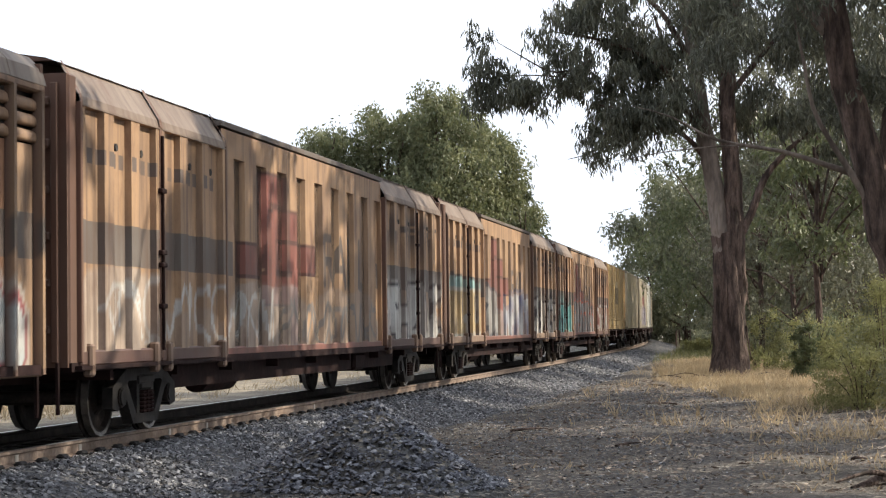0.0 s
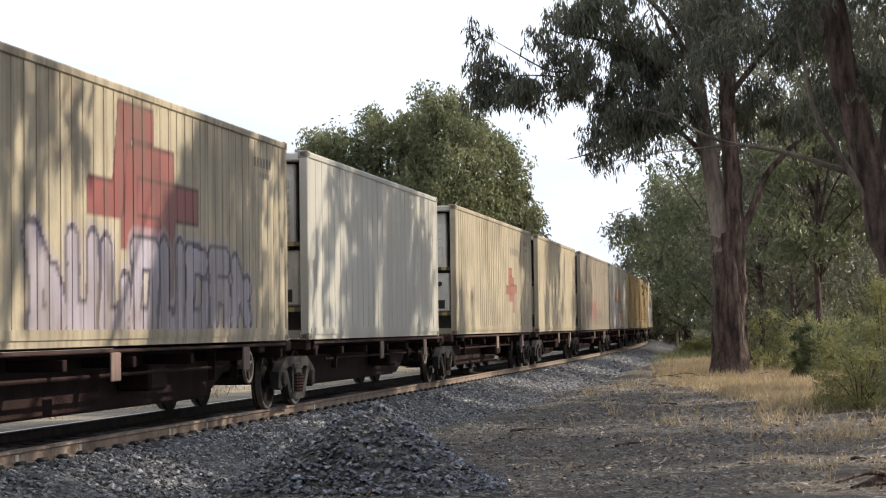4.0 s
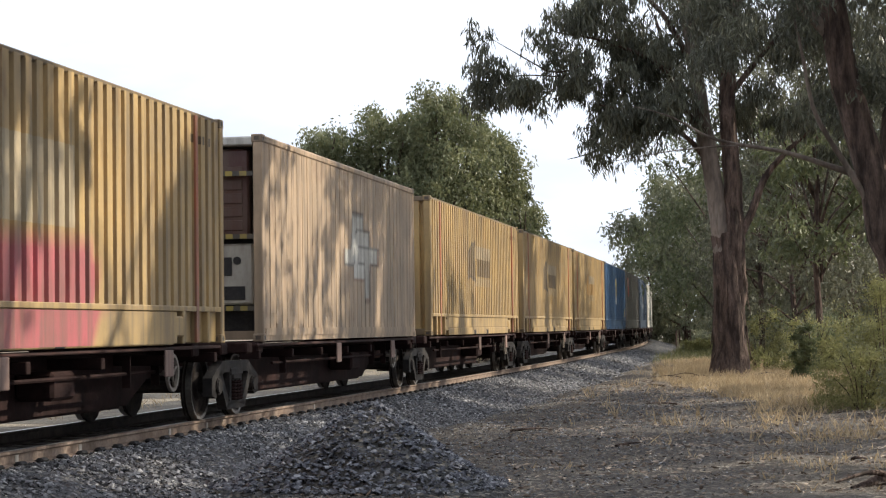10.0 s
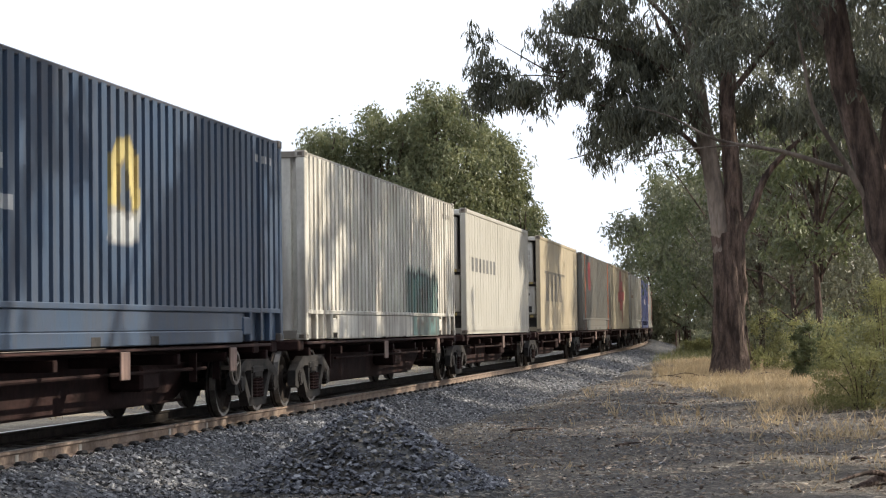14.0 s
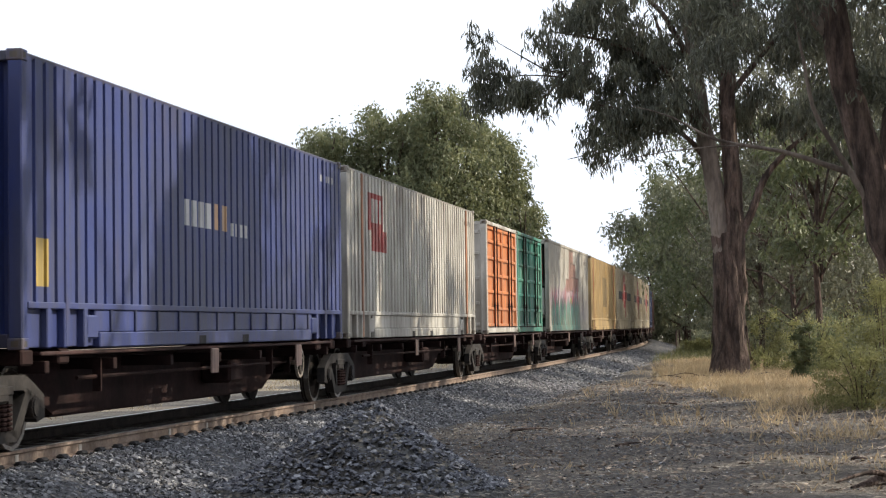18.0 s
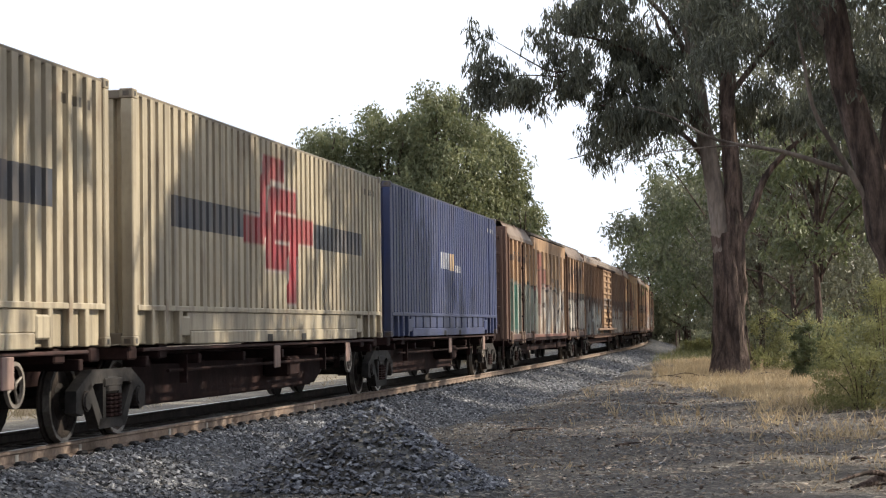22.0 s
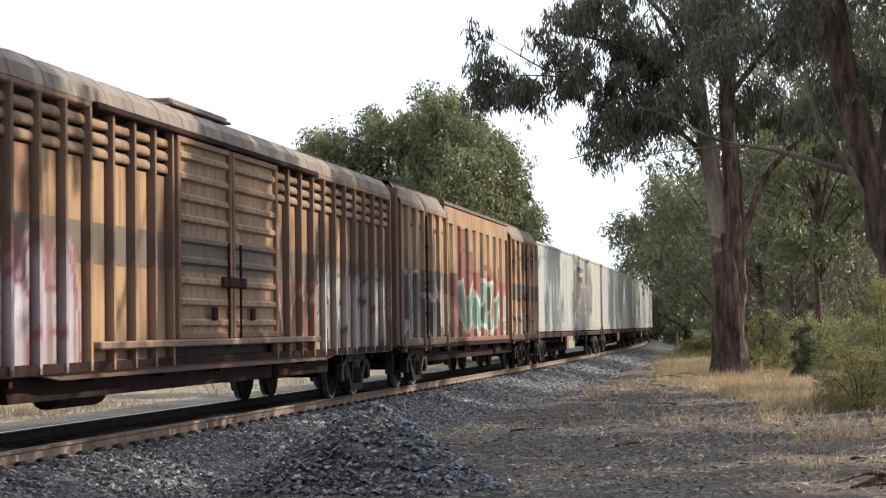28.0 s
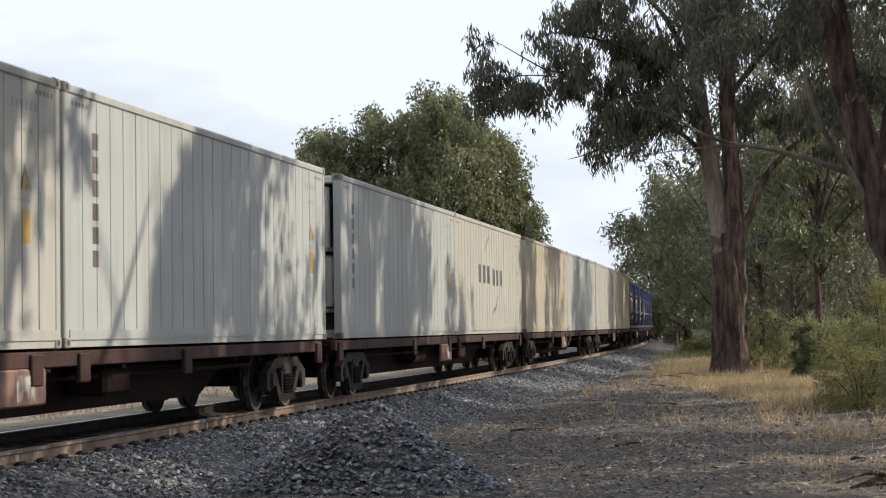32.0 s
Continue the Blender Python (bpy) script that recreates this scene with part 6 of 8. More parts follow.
def pale_letters():
    """Dark green and pale ghost-like letters on one end, bright bubble letters on the other."""
    ink = (0.06, 0.07, 0.07)
    d = bubbles([-11.35, -10.2, -9.2, -8.45], 1.1, 2.6, (0.10, 0.27, 0.21), (0.34, 0.36, 0.32), 41, 0.05, 0.2)
    d += bubbles([-8.2, -7.2, -6.2, -5.2, -4.4, -3.6], 1.02, 2.5, (0.33, 0.37, 0.31), ink, 42, 0.045, 0.35)
    d += bubbles([5.2, 6.3, 7.2, 8.2, 9.3, 10.3, 11.2], 1.08, 2.3, (0.56, 0.54, 0.49), ink, 43, 0.05)
    return d


def make_vans():
    lab = "tan and brown covered freight van with faded band and spray paint"
    louvre_van(-24.0, -0.65, [("fade", -12, 12, 1.98, 2.45, (0.1, 0.095, 0.09), 0.85), ("graf", 3.0, 11.3, 1.0, 2.0, [(0.3, 0.45, 0.5), PALE, (0.25, 0.04, 0.05)], 5, 5)],
               "brown louvred freight van with grey band and spray paint", 1)
    sliding_van(-0.1, 23.25, van_paint(2, {"tags": [(-11, -7.2, 1.05, 1.9, PALE, 4), (-7, -2.8, 1.0, 1.9, PALE, 5), (-2.6, 5, 0.95, 1.7, (0.2, 0.19, 0.18), 9)],
                "grafs": [(5.4, 11.4, 1.0, 2.0, [PALE, (0.48, 0.46, 0.42), SOOT], 5)]}), lab, 2)
    sliding_van(23.6, 46.15, van_paint(3, {"grafs": [(-1.2, 4.8, 0.95, 2.0, [PALE, (0.10, 0.11, 0.2), (0.25, 0.2, 0.2)], 5), (5.6, 11.2, 0.95, 1.95, [PALE, GREY, SOOT], 5)],
                "more": slot_letters()}), lab, 3, foot=(0.27, 0.18, 0.12))
    sliding_van(46.3, 69.05, van_paint(4, {"grafs": [(-11.2, -5.8, 1.0, 1.85, [(0.12, 0.38, 0.36), (0.16, 0.42, 0.4), (0.05, 0.06, 0.06)], 6), (-4.4, 4.8, 0.95, 2.0, [(0.30, 0.29, 0.27), (0.16, 0.15, 0.15), (0.40, 0.10, 0.06)], 9), (5.4, 10.9, 1.0, 1.9, [GREY, (0.3, 0.12, 0.1), PALE], 6)]}),
                "brown and tan freight van covered in grey and teal spray paint", 4)
    sliding_van(611.0, 633.8, van_paint(5, {"grafs": [(-2.6, 4.8, 0.95, 2.3, [(0.34, 0.24, 0.16), PALE, SOOT], 8)], "more": pale_letters()}),
                "tan freight van with large pale green spray lettering", 5)
    louvre_van(634.15, 657.2, [("fade", -12, 12, 1.95, 2.4, (0.1, 0.09, 0.085), 0.85), ("graf", -11, -3.2, 0.9, 2.1, [PALE, (0.12, 0.22, 0.26), SOOT], 15, 7), ("graf", 3.2, 11, 0.9, 1.9, [PALE, GREY, SOOT], 16, 5)],
               "brown louvred freight van with white and blue spray lettering", 6)
    sliding_van(657.75, 681.1, van_paint(7, {"h": 0.8, "tags": [(-11, -3, 1.0, 1.8, PALE, 8), (5.5, 11, 1.0, 1.8, SOOT, 5)], "grafs": [(-2.2, 0.6, 0.95, 1.5, [(0.25, 0.12, 0.08), TAN, SOOT], 2)]}), lab, 7)
    sliding_van(681.35, 705.0, van_paint(8, {"grafs": [(-1.5, 4.7, 0.95, 1.7, [(0.10, 0.12, 0.14), PALE, (0.3, 0.1, 0.08)], 6), (5.6, 11.2, 0.95, 1.8, [GREY, PALE, SOOT], 5)]}), lab, 8)
    louvre_van(705.6, 728.7, [("fade", -12, 12, 1.98, 2.45, (0.11, 0.1, 0.095), 0.85), ("graf", -11, -1.8, 0.9, 2.0, [GREY, PALE, (0.2, 0.2, 0.24)], 25, 6), ("graf", 5.6, 11.3, 0.9, 2.1, [PALE, (0.32, 0.24, 0.24), (0.3, 0.08, 0.08)], 26, 5)],
               "brown louvred freight van with grey band and pale spray paint", 9)
    louvre_van(729.2, 752.3, [("fade", -12, 12, 1.98, 2.45, (0.1, 0.095, 0.09), 0.85), ("cloud", -9.6, -5.6, 0.9, 2.3, (0.30, 0.09, 0.09), 4, 0.7), ("graf", -11.2, -5.6, 0.9, 2.1, [(0.46, 0.42, 0.46), (0.40, 0.33, 0.40), (0.26, 0.08, 0.10)], 27, 4), ("cloud", 2.8, 5.6, 0.9, 2.0, (0.22, 0.07, 0.06), 6, 0.8), ("tag", 3.0, 5.4, 1.0, 1.9, PALE, 28, 3), ("graf", 5.7, 11.3, 0.86, 2.0, [PALE, (0.5, 0.48, 0.46), SOOT], 29, 5)],
               "brown louvred freight van with violet and white spray lettering", 10)
    sliding_van(752.75, 775.85, van_paint(11, {"web": False, "grafs": [(-11.0, -5.9, 1.0, 2.25, [SOOT, (0.1, 0.1, 0.1), PALE], 4), ], "more": crown_letters(), "tags": [(5.8, 11, 1.2, 2.2, SOOT, 5)]}),
                "tan freight van with teal and black spray lettering", 11)


def make_sets():
    joints = [(69.25, 84.75, 99.2, 115.45, 129.7, 146.0), (146.0, 160.1, 176.4, 191.1, 206.9, 223.0), (223.0, 237.2, 253.4, 269.2, 283.5, 299.75),
              (299.75, 315.4, 330.9, 346.2, 361.5, 377.05), (377.05, 393.65, 408.2, 422.6, 439.0, 454.7), (454.7, 470.6, 485.8, 501.5, 515.9, 532.35),
              (532.35, 548.1, 563.65, 578.95, 594.4, 610.5)]
    k = 0
    for js in joints:
        for i in range(5):
            k += 1
            platform(js[i], js[i + 1], i == 0, i == 4, k)
    corr, ylab = corrugated_box, "weathered mustard-yellow corrugated freight container"
    ORN = (0.42, 0.13, 0.06)
    corr(14.1, YEL, [("fade", -1.2, 1.4, 1.2, 2.0, (0.06, 0.05, 0.04), 0.75), ("fade", -0.9, 1.0, 2.0, 2.3, (0.6, 0.55, 0.42), 0.4)], ylab, 76.65, (0.45, 0.2, 0.08))
    cool_box(L40, CREAM, [("fade", 0.2, 0.75, 0.3, 2.75, (0.28, 0.25, 0.19), 0.75), ("fade", 1.9, 2.35, 1.7, 2.75, (0.28, 0.26, 0.2), 0.6), ("fade", 1.9, 2.35, 0.3, 1.7, (0.75, 0.7, 0.58), 0.5), ("bars", -5.75, -5.55, 1.2, 2.5, (0.1, 0.1, 0.1), 1)],
             "cream insulated container with two darker patched strips", 91.75)
    cool_box(L48, CREAM, [("logo", 0.5, 1.72, 2.2, (0.30, 0.075, 0.07)), ("graf", -3.4, 5.2, 0.25, 1.15, [(0.38, 0.34, 0.42), LILAC, (0.06, 0.05, 0.09)], 31, 8)], "cream ribbed container with red emblem and purple spray lettering", 107.15, "rib", "unit", (0.55, 0.52, 0.47), (0.36, 0.04, 0.04), mat=M_PAINT)
    cool_box(L40, OFFW, [("fade", 0.5, 0.9, 0.3, 2.7, (0.4, 0.36, 0.28), 0.5)], "off-white insulated container with faint streaks", 121.9)
    cool_box(14.5, CREAM, [("logo", 2.6, 1.2, 1.2, (0.4, 0.13, 0.1)), ("bars", 2.4, 4.2, 2.2, 2.4, (0.2, 0.18, 0.15), 5)], "cream ribbed insulated container with faded red emblem", 137.75, "rib", mat=M_PAINT)
    cool_box(L40, CREAM, [("fade", 0.1, 0.65, 1.1, 2.7, (0.22, 0.20, 0.15), 0.85), ("fade", 1.9, 2.4, 1.3, 2.7, (0.24, 0.22, 0.17), 0.8), ("bars", -5.8, -5.6, 1.3, 2.6, (0.1, 0.1, 0.1), 1)],
             "cream insulated container with two grey patched strips", 152.85)
    # Near-black fan panel stands for an open bay in shade.
    cool_box(L48, (0.30, 0.252, 0.195), [("fade", -7.1, 7.1, 0.2, 0.7, (0.2, 0.16, 0.13), 0.35), ("tag", -5.7, -2.7, 0.35, 1.1, (0.17, 0.12, 0.12), 41, 6), ("tag", -5.5, -3.0, 0.5, 1.1, (0.30, 0.16, 0.17), 45, 4), ("tag", -2.4, 0.35, 0.3, 1.25, (0.34, 0.06, 0.09), 42, 5), ("tag", -2.3, 0.2, 0.35, 1.2, (0.33, 0.08, 0.10), 44, 5), ("tag", 0.5, 3.1, 0.35, 0.85, (0.15, 0.13, 0.12), 43, 4)],
             "dirty beige ribbed container with red and grey scribbles", 168.4, "rib", "unit", (0.55, 0.53, 0.48), (0.03, 0.028, 0.026), mat=M_PAINT)
    cool_box(13.9, OFFW, silver_letters(), "white panelled container with grey and orange spray lettering", 183.55, "panel", mat=M_PAINT)
    corr(L48, YEL, [dusk_square(0.0, 0.4)], ylab, 199.1, ORN, [("tag", -2.4, 1.6, 0.06, 0.38, BLACK, 61, 6)])
    corr(L48, YEL, beetle(0.75), ylab, 214.15, ORN)
    cool_box(L40, (0.60, 0.52, 0.36), [("rect", -6.1, 6.1, 0.15, 1.42, (0.66, 0.65, 0.62)), ("fade", -5.3, 5.75, 1.42, 1.86, (0.13, 0.13, 0.125), 0.9), ("logo", 0.02, 1.59, 2.18, RED, (0.52, 0.46, 0.36)), ("tag", -5.6, -1.2, 0.25, 1.15, BLACK, 71, 6), ("tag", -1.0, 5.4, 0.25, 1.2, BLACK, 72, 7)],
             "two-tone cream and white container with red emblem and black scribbles", 230.2, "rib", "unit", (0.60, 0.57, 0.52), (0.34, 0.035, 0.035), mat=M_PAINT)
    corr(L48, (0.40, 0.345, 0.27), [("fade", -7.3, 7.3, 0.3, 1.25, (0.27, 0.20, 0.15), 0.4), ("fade", -0.9, 1.37, 1.05, 2.4, (0.15, 0.11, 0.085), 0.5), ("logo", -0.1, 1.62, 1.5, (0.17, 0.05, 0.045))], "dull beige corrugated freight container with red emblem", 245.55)
    corr(L48, YEL, [("fade", -0.6, 1.6, 1.3, 2.2, (0.5, 0.46, 0.36), 0.5), ("cloud", -2.0, 2.2, 0.3, 1.15, PINK, 5)], "mustard-yellow corrugated container with pink spray patch", 260.95, ORN, [("cloud", -2.2, 2.4, -0.2, 0.7, PINK, 5)])
    cool_box(L40, (0.50, 0.36, 0.24), [("logo", 0.9, 1.45, 1.6, (0.36, 0.22, 0.15)), ("logo", 0.85, 1.47, 1.45, (0.70, 0.68, 0.62))], "sandy ribbed container with a white outlined emblem", 276.4, "rib", "unit", (0.55, 0.52, 0.46), (0.07, 0.022, 0.022), mat=M_PAINT)
    for c, a in ((291.7, 0.75), (307.6, 0.8)):
        corr(L48, YEL, beetle(a), ylab, c, ORN)
    corr(L48, YEL, beetle(0.75, (0.47, 0.25, 0.055)), "mustard-yellow corrugated container with an orange block", 323.1, (0.5, 0.16, 0.06))
    corr(L48, BLUE, oval_sign((0.022, 0.088, 0.195)) + [("rect", 6.3, 6.65, 0.6, 1.0, (0.52, 0.36, 0.06))], "bright blue corrugated container with a yellow and white emblem", 338.5)
    corr(L48, SLATE, [("rect", -5.6, -4.38, 2.2, 2.72, (0.46, 0.06, 0.045)), ("bars", -5.5, -4.5, 2.26, 2.62, (0.55, 0.5, 0.45), 3), ("rect", -5.2, -4.05, 1.74, 2.24, (0.50, 0.075, 0.045))], "dark grey corrugated container with a red emblem", 354.0)
    corr(L48, (0.032, 0.064, 0.12), oval_sign((0.032, 0.064, 0.12)) + [("rect", -4.2, -3.4, 1.4, 1.55, (0.4, 0.42, 0.45)), ("rect", -4.0, -3.6, 1.8, 1.95, (0.4, 0.42, 0.45))],
         "deep blue corrugated container with a yellow and white emblem", 369.1)
    corr(L48, (0.72, 0.69, 0.62), [("graf", 1.5, 5.0, 0.1, 1.25, [(0.03, 0.08, 0.09), (0.10, 0.24, 0.22), (0.04, 0.05, 0.06)], 81, 6)], "off-white corrugated container with a dark green spray tag", 385.2, skirt=[("graf", 2.0, 5.0, -0.3, 0.6, [(0.03, 0.08, 0.09), (0.08, 0.2, 0.2), BLACK], 82, 5)])
    cool_box(L40, OFFW, [("bars", -5.2, -0.8, 1.55, 1.9, (0.12, 0.12, 0.12), 7), ("fade", -0.2, 0.3, 1.2, 2.6, (0.35, 0.33, 0.28), 0.6), ("fade", 1.5, 2.0, 1.2, 2.6, (0.35, 0.33, 0.28), 0.6)], "off-white insulated container with dark lettering bars", 400.4)
    cool_box(L40, CREAM, [("bars", -4.4, 1.0, 1.0, 1.9, (0.11, 0.10, 0.09), 4), ("rect", -4.8, 1.6, 1.9, 1.98, (0.11, 0.10, 0.09))], "cream insulated container with large dark lettering bars", 415.7)
    corr(L48, SLATE, [("rect", -4.6, -3.4, 2.0, 2.74, (0.42, 0.05, 0.07)), ("rect", -4.4, -3.25, 1.62, 2.02, (0.42, 0.05, 0.07))], "slate-grey corrugated container with a red emblem and orange strap", 431.4, (0.62, 0.14, 0.04))
    cool_box(L48, CREAM, [("logo", 0.6, 1.62, 2.5, (0.47, 0.075, 0.095))], "cream ribbed container with a large red cross-shaped emblem", 446.85, "rib", "wall", CREAM, mat=M_PAINT)
    corr(L48, (0.55, 0.53, 0.48), [("rect", -5.3, -3.6, 1.7, 1.85, (0.2, 0.1, 0.06)), ("bars", -5.2, -2.8, 1.95, 2.2, (0.22, 0.2, 0.18), 4)], "off-white corrugated container with small dark marks", 462.8, (0.36, 0.24, 0.17))
    corr(L48, NAVY, [("bars", -1.77, -0.45, 1.53, 1.87, (0.62, 0.62, 0.62), 4), ("bars", -0.42, 0.33, 1.53, 1.88, (0.62, 0.38, 0.2), 2), ("bars", 0.38, 1.32, 1.48, 1.66, (0.62, 0.62, 0.62), 4), ("rect", -6.9, -6.55, 0.65, 1.15, (0.52, 0.36, 0.06))], "royal blue corrugated container with white and orange lettering bars", 478.2, NAVY, gussets=True)
    corr(L48, (0.57, 0.55, 0.50), [("rect", -5.5, -4.1, 2.0, 2.7, (0.38, 0.04, 0.04)), ("bars", -5.15, -4.1, 2.15, 2.6, (0.6, 0.56, 0.5), 3), ("rect", -5.1, -3.75, 1.62, 2.02, (0.38, 0.04, 0.04))], "off-white corrugated container with a red emblem", 493.3, (0.50, 0.22, 0.12))
    side_door_box((0.62, 0.195, 0.055), (0.58, 0.56, 0.52), "orange side-door container with a white end", 505.75)
    side_door_box((0.025, 0.25, 0.185), (0.025, 0.25, 0.185), "green side-door container with framed door leaves", 512.0)
    cool_box(L48, OFFW, [("logo", 0.75, 1.65, 2.5, (0.33, 0.17, 0.14)), ] + teal_letters(),
             "white ribbed container with teal, red and lilac spray lettering", 524.4, "rib", "unit", (0.55, 0.52, 0.5), (0.40, 0.04, 0.05), mat=M_PAINT)
    corr(L48, YEL, [dusk_square(0.3, 0.6)], ylab, 540.4, ORN)
    for c in (555.9, 571.25, 586.7):
        corr(L48, CREAM, [("rect", -5.7, 5.6, 1.49, 1.89, (0.055, 0.06, 0.075)), ("logo", -0.3, 1.66, 2.2, (0.36, 0.03, 0.045), (0.50, 0.44, 0.38))], "cream corrugated container with dark stripe and red cross-shaped emblem", c, CREAM)
    corr(L48, (0.035, 0.05, 0.14), [("bars", -1.45, -0.25, 1.5, 1.87, (0.6, 0.6, 0.62), 4), ("bars", -0.2, 0.5, 1.48, 1.87, (0.55, 0.38, 0.22), 2), ("bars", 0.58, 1.43, 1.46, 1.62, (0.6, 0.6, 0.6), 4)], "navy blue corrugated container with white and orange lettering bars", 602.2, (0.035, 0.05, 0.14), gussets=True)


def make_whites():
    ink = (0.05, 0.06, 0.075)
    tri = [("bars", -5.2, -4.87, 0.89 + 0.262 * k, 1.08 + 0.262 * k, (0.10, 0.07, 0.08), 1) for k in range(6)]
    fleet = [("bars", -2.4, -0.15, 1.3, 1.76, ink, 3), ("bars", 0.1, 2.15, 1.27, 1.70, ink, 3),
             sprayed([(-1.35, 2.05), (-1.1, 2.3), (-0.45, 2.49), (-0.85, 2.4), (-1.2, 2.2)], ink, ink, 0.025), sprayed([(0.06, 0.56), (0.6, 0.68), (1.05, 1.0), (0.75, 0.7), (0.4, 0.58)], ink, ink, 0.025)]
    amber = (0.5, 0.3, 0.03)
    small = [sprayed([(4.98, 1.6), (5.11, 1.86), (5.24, 1.6)], amber, (0.08, 0.06, 0.03), 0.02), ("rect", 5.04, 5.26, 1.08, 1.42, amber), ("bars", 4.75, 5.5, 2.44, 2.53, (0.28, 0.28, 0.3), 6), ("bars", 4.9, 5.4, 2.2, 2.26, (0.3, 0.3, 0.3), 3),
             ("bars", 5.4, 5.95, 2.63, 2.68, (0.14, 0.12, 0.08), 5), ("bars", -5.85, -5.3, 2.63, 2.68, (0.14, 0.12, 0.08), 5), ("bars", 4.8, 5.3, 1.5, 1.53, (0.3, 0.3, 0.3), 4)]
    ship = [sprayed([(-5.75, 2.2), (-5.5, 2.45), (-5.2, 2.3), (-4.85, 2.46), (-4.95, 2.2), (-5.1, 2.0), (-5.45, 2.05)], (0.05, 0.12, 0.22), (0.16, 0.22, 0.3), 0.03), ("bars", -4.7, -3.0, 2.36, 2.45, (0.16, 0.2, 0.25), 6)]
    ctrl = [("rect", -5.27, -4.86, 2.2, 2.44, (0.10, 0.18, 0.42)), ("rect", -5.28, -4.85, 0.78, 2.14, (0.52, 0.06, 0.09)), ("rect", -5.3, -4.85, 0.45, 0.68, (0.04, 0.07, 0.26))]
    for zb in (0.86, 1.3, 1.74):
        ctrl.append(sprayed([(-5.2, zb), (-5.12, zb + 0.3), (-4.98, zb + 0.3), (-4.93, zb), (-5.0, zb), (-5.06, zb + 0.18), (-5.12, zb)], (0.66, 0.62, 0.6), (0.6, 0.4, 0.4), 0.015))
    warm, cold, creamy = (0.435, 0.425, 0.385), (0.40, 0.418, 0.422), (0.465, 0.405, 0.31)
    spec = [(776.05, cold, ship, "white cool container with a dark blue emblem"), (788.45, warm, ctrl, "white controlled-atmosphere cool container with red and blue marks"),
            (801.8, cold, tri, "white cool container with a vertical line of lettering bars"), (813.98, cold, tri, "white cool container with a vertical line of lettering bars"),
            (827.6, warm, fleet, "cream-white cool container with dark lettering bars"), (839.9, cold, tri + small, "white cool container with vertical lettering bars and small signs"),
            (853.3, cold, tri, "white cool container with a vertical line of lettering bars"), (865.45, warm, fleet, "cream-white cool container with dark lettering bars"),
            (878.65, creamy, [], "plain cream-painted cool container"), (890.9, cold, small, "white cool container with small warning signs"),
            (903.4, warm, [], "plain off-white cool container"), (915.65, creamy, [], "plain cream cool container")]
    for c0, col, deco, label in spec:
        texts = ()
        if deco is ctrl:
            texts = (("CONTROLLED", -4.8, 2.22, 0.30, (0.06, 0.07, 0.1), 1.15), ("ATMOSPHERE", -4.8, 1.85, 0.30, (0.06, 0.07, 0.1), 1.15))
        if not any(d is small[0] for d in deco):
            deco = list(deco) + small
        flush = bool(texts) or deco[:1] == ship[:1]
        box = cool_box(L40, col, deco, label, c0 + L40 / 2, "flush" if flush else "panel", "unit", (0.56, 0.55, 0.52), None, 2.865, texts=texts)
        if flush:
            ridge = Build(col).box(W2 - 0.04, W2 - 0.003, -L40 / 2 + 0.2, L40 / 2 - 0.2, -0.014, 0.014, c=0.008).mesh("rub_rail", M_WHITE)
            for zb in (0.24, 0.31, 0.38, 0.45):
                part("rub_rail", ridge, box, at=pose(0, 0, zb))
    for i, c0 in enumerate((775.95, 801.1, 827.1, 852.6, 878.2, 903.0)):
        panel = [("graf", -3.0, -1.4, 0.3, 0.95, [(0.05, 0.12, 0.35), (0.5, 0.5, 0.55), (0.04, 0.06, 0.12)], 5, 2), ("graf", -1.4, -0.4, 0.3, 0.95, [(0.25, 0.45, 0.05), (0.3, 0.5, 0.1), (0.5, 0.5, 0.5)], 6, 1), ("graf", -2.9, -2.4, 0.3, 0.9, [(0.4, 0.05, 0.04), (0.3, 0.04, 0.04)], 8, 1)] if i == 0 else None
        flat_wagon(c0, c0 + (25.1 if i == 0 else 25.0), 300 + i, panel)
    for i in range(4):
        c0 = 928.3 + i * 19.6
        flat_wagon(c0, c0 + 19.3, 400 + i)
        for k in range(3):
            tank_box(c0 + 3.4 + 6.25 * k, ((0.62, 0.50, 0.33), (0.7, 0.66, 0.58), (0.45, 0.3, 0.15))[(i + k) % 3], "cream tank container in a blue steel frame")


def motions():
    times_ = [0.0] + [float(t) for t in range(1, 32)] + [32.0]
    for ob, c, z in RUNNERS:
        walk(ob, [(t, run_pose(c, z, t)) for t in times_])
    for ob, p, amp, ph in SWAY:
        rows = []
        for k in range(65):
            t = 0.5 * k
            a = amp * (0.6 * math.sin(2.1 * t + ph) + 0.4 * math.sin(3.7 * t + 2 * ph) + 0.3 * math.sin(0.9 * t + ph))
            rows.append((t, pose(p[0], p[1], p[2], 0.5 * a, a, 0.4 * a)))
        walk(ob, rows)
    for w, dy, c in WHEELS:
        f0, f1 = (max(0, min(960, round((c + dy - s) / 26.2 * FPS))) for s in (52.0, -9.0))
        if f1 - f0 < 2:
            continue
        rows, turn = [], 0
        for f in range(f0, f1 + 1):
            rows.append((f / FPS, pose(0, dy, WHEEL_R, 84 * turn)))
            turn += 1
        if f0 > 0:
            rows.insert(0, (0.0, rows[0][1]))
        if f1 < 960:
            rows.append((32.0, rows[-1][1]))
        walk(w, rows)


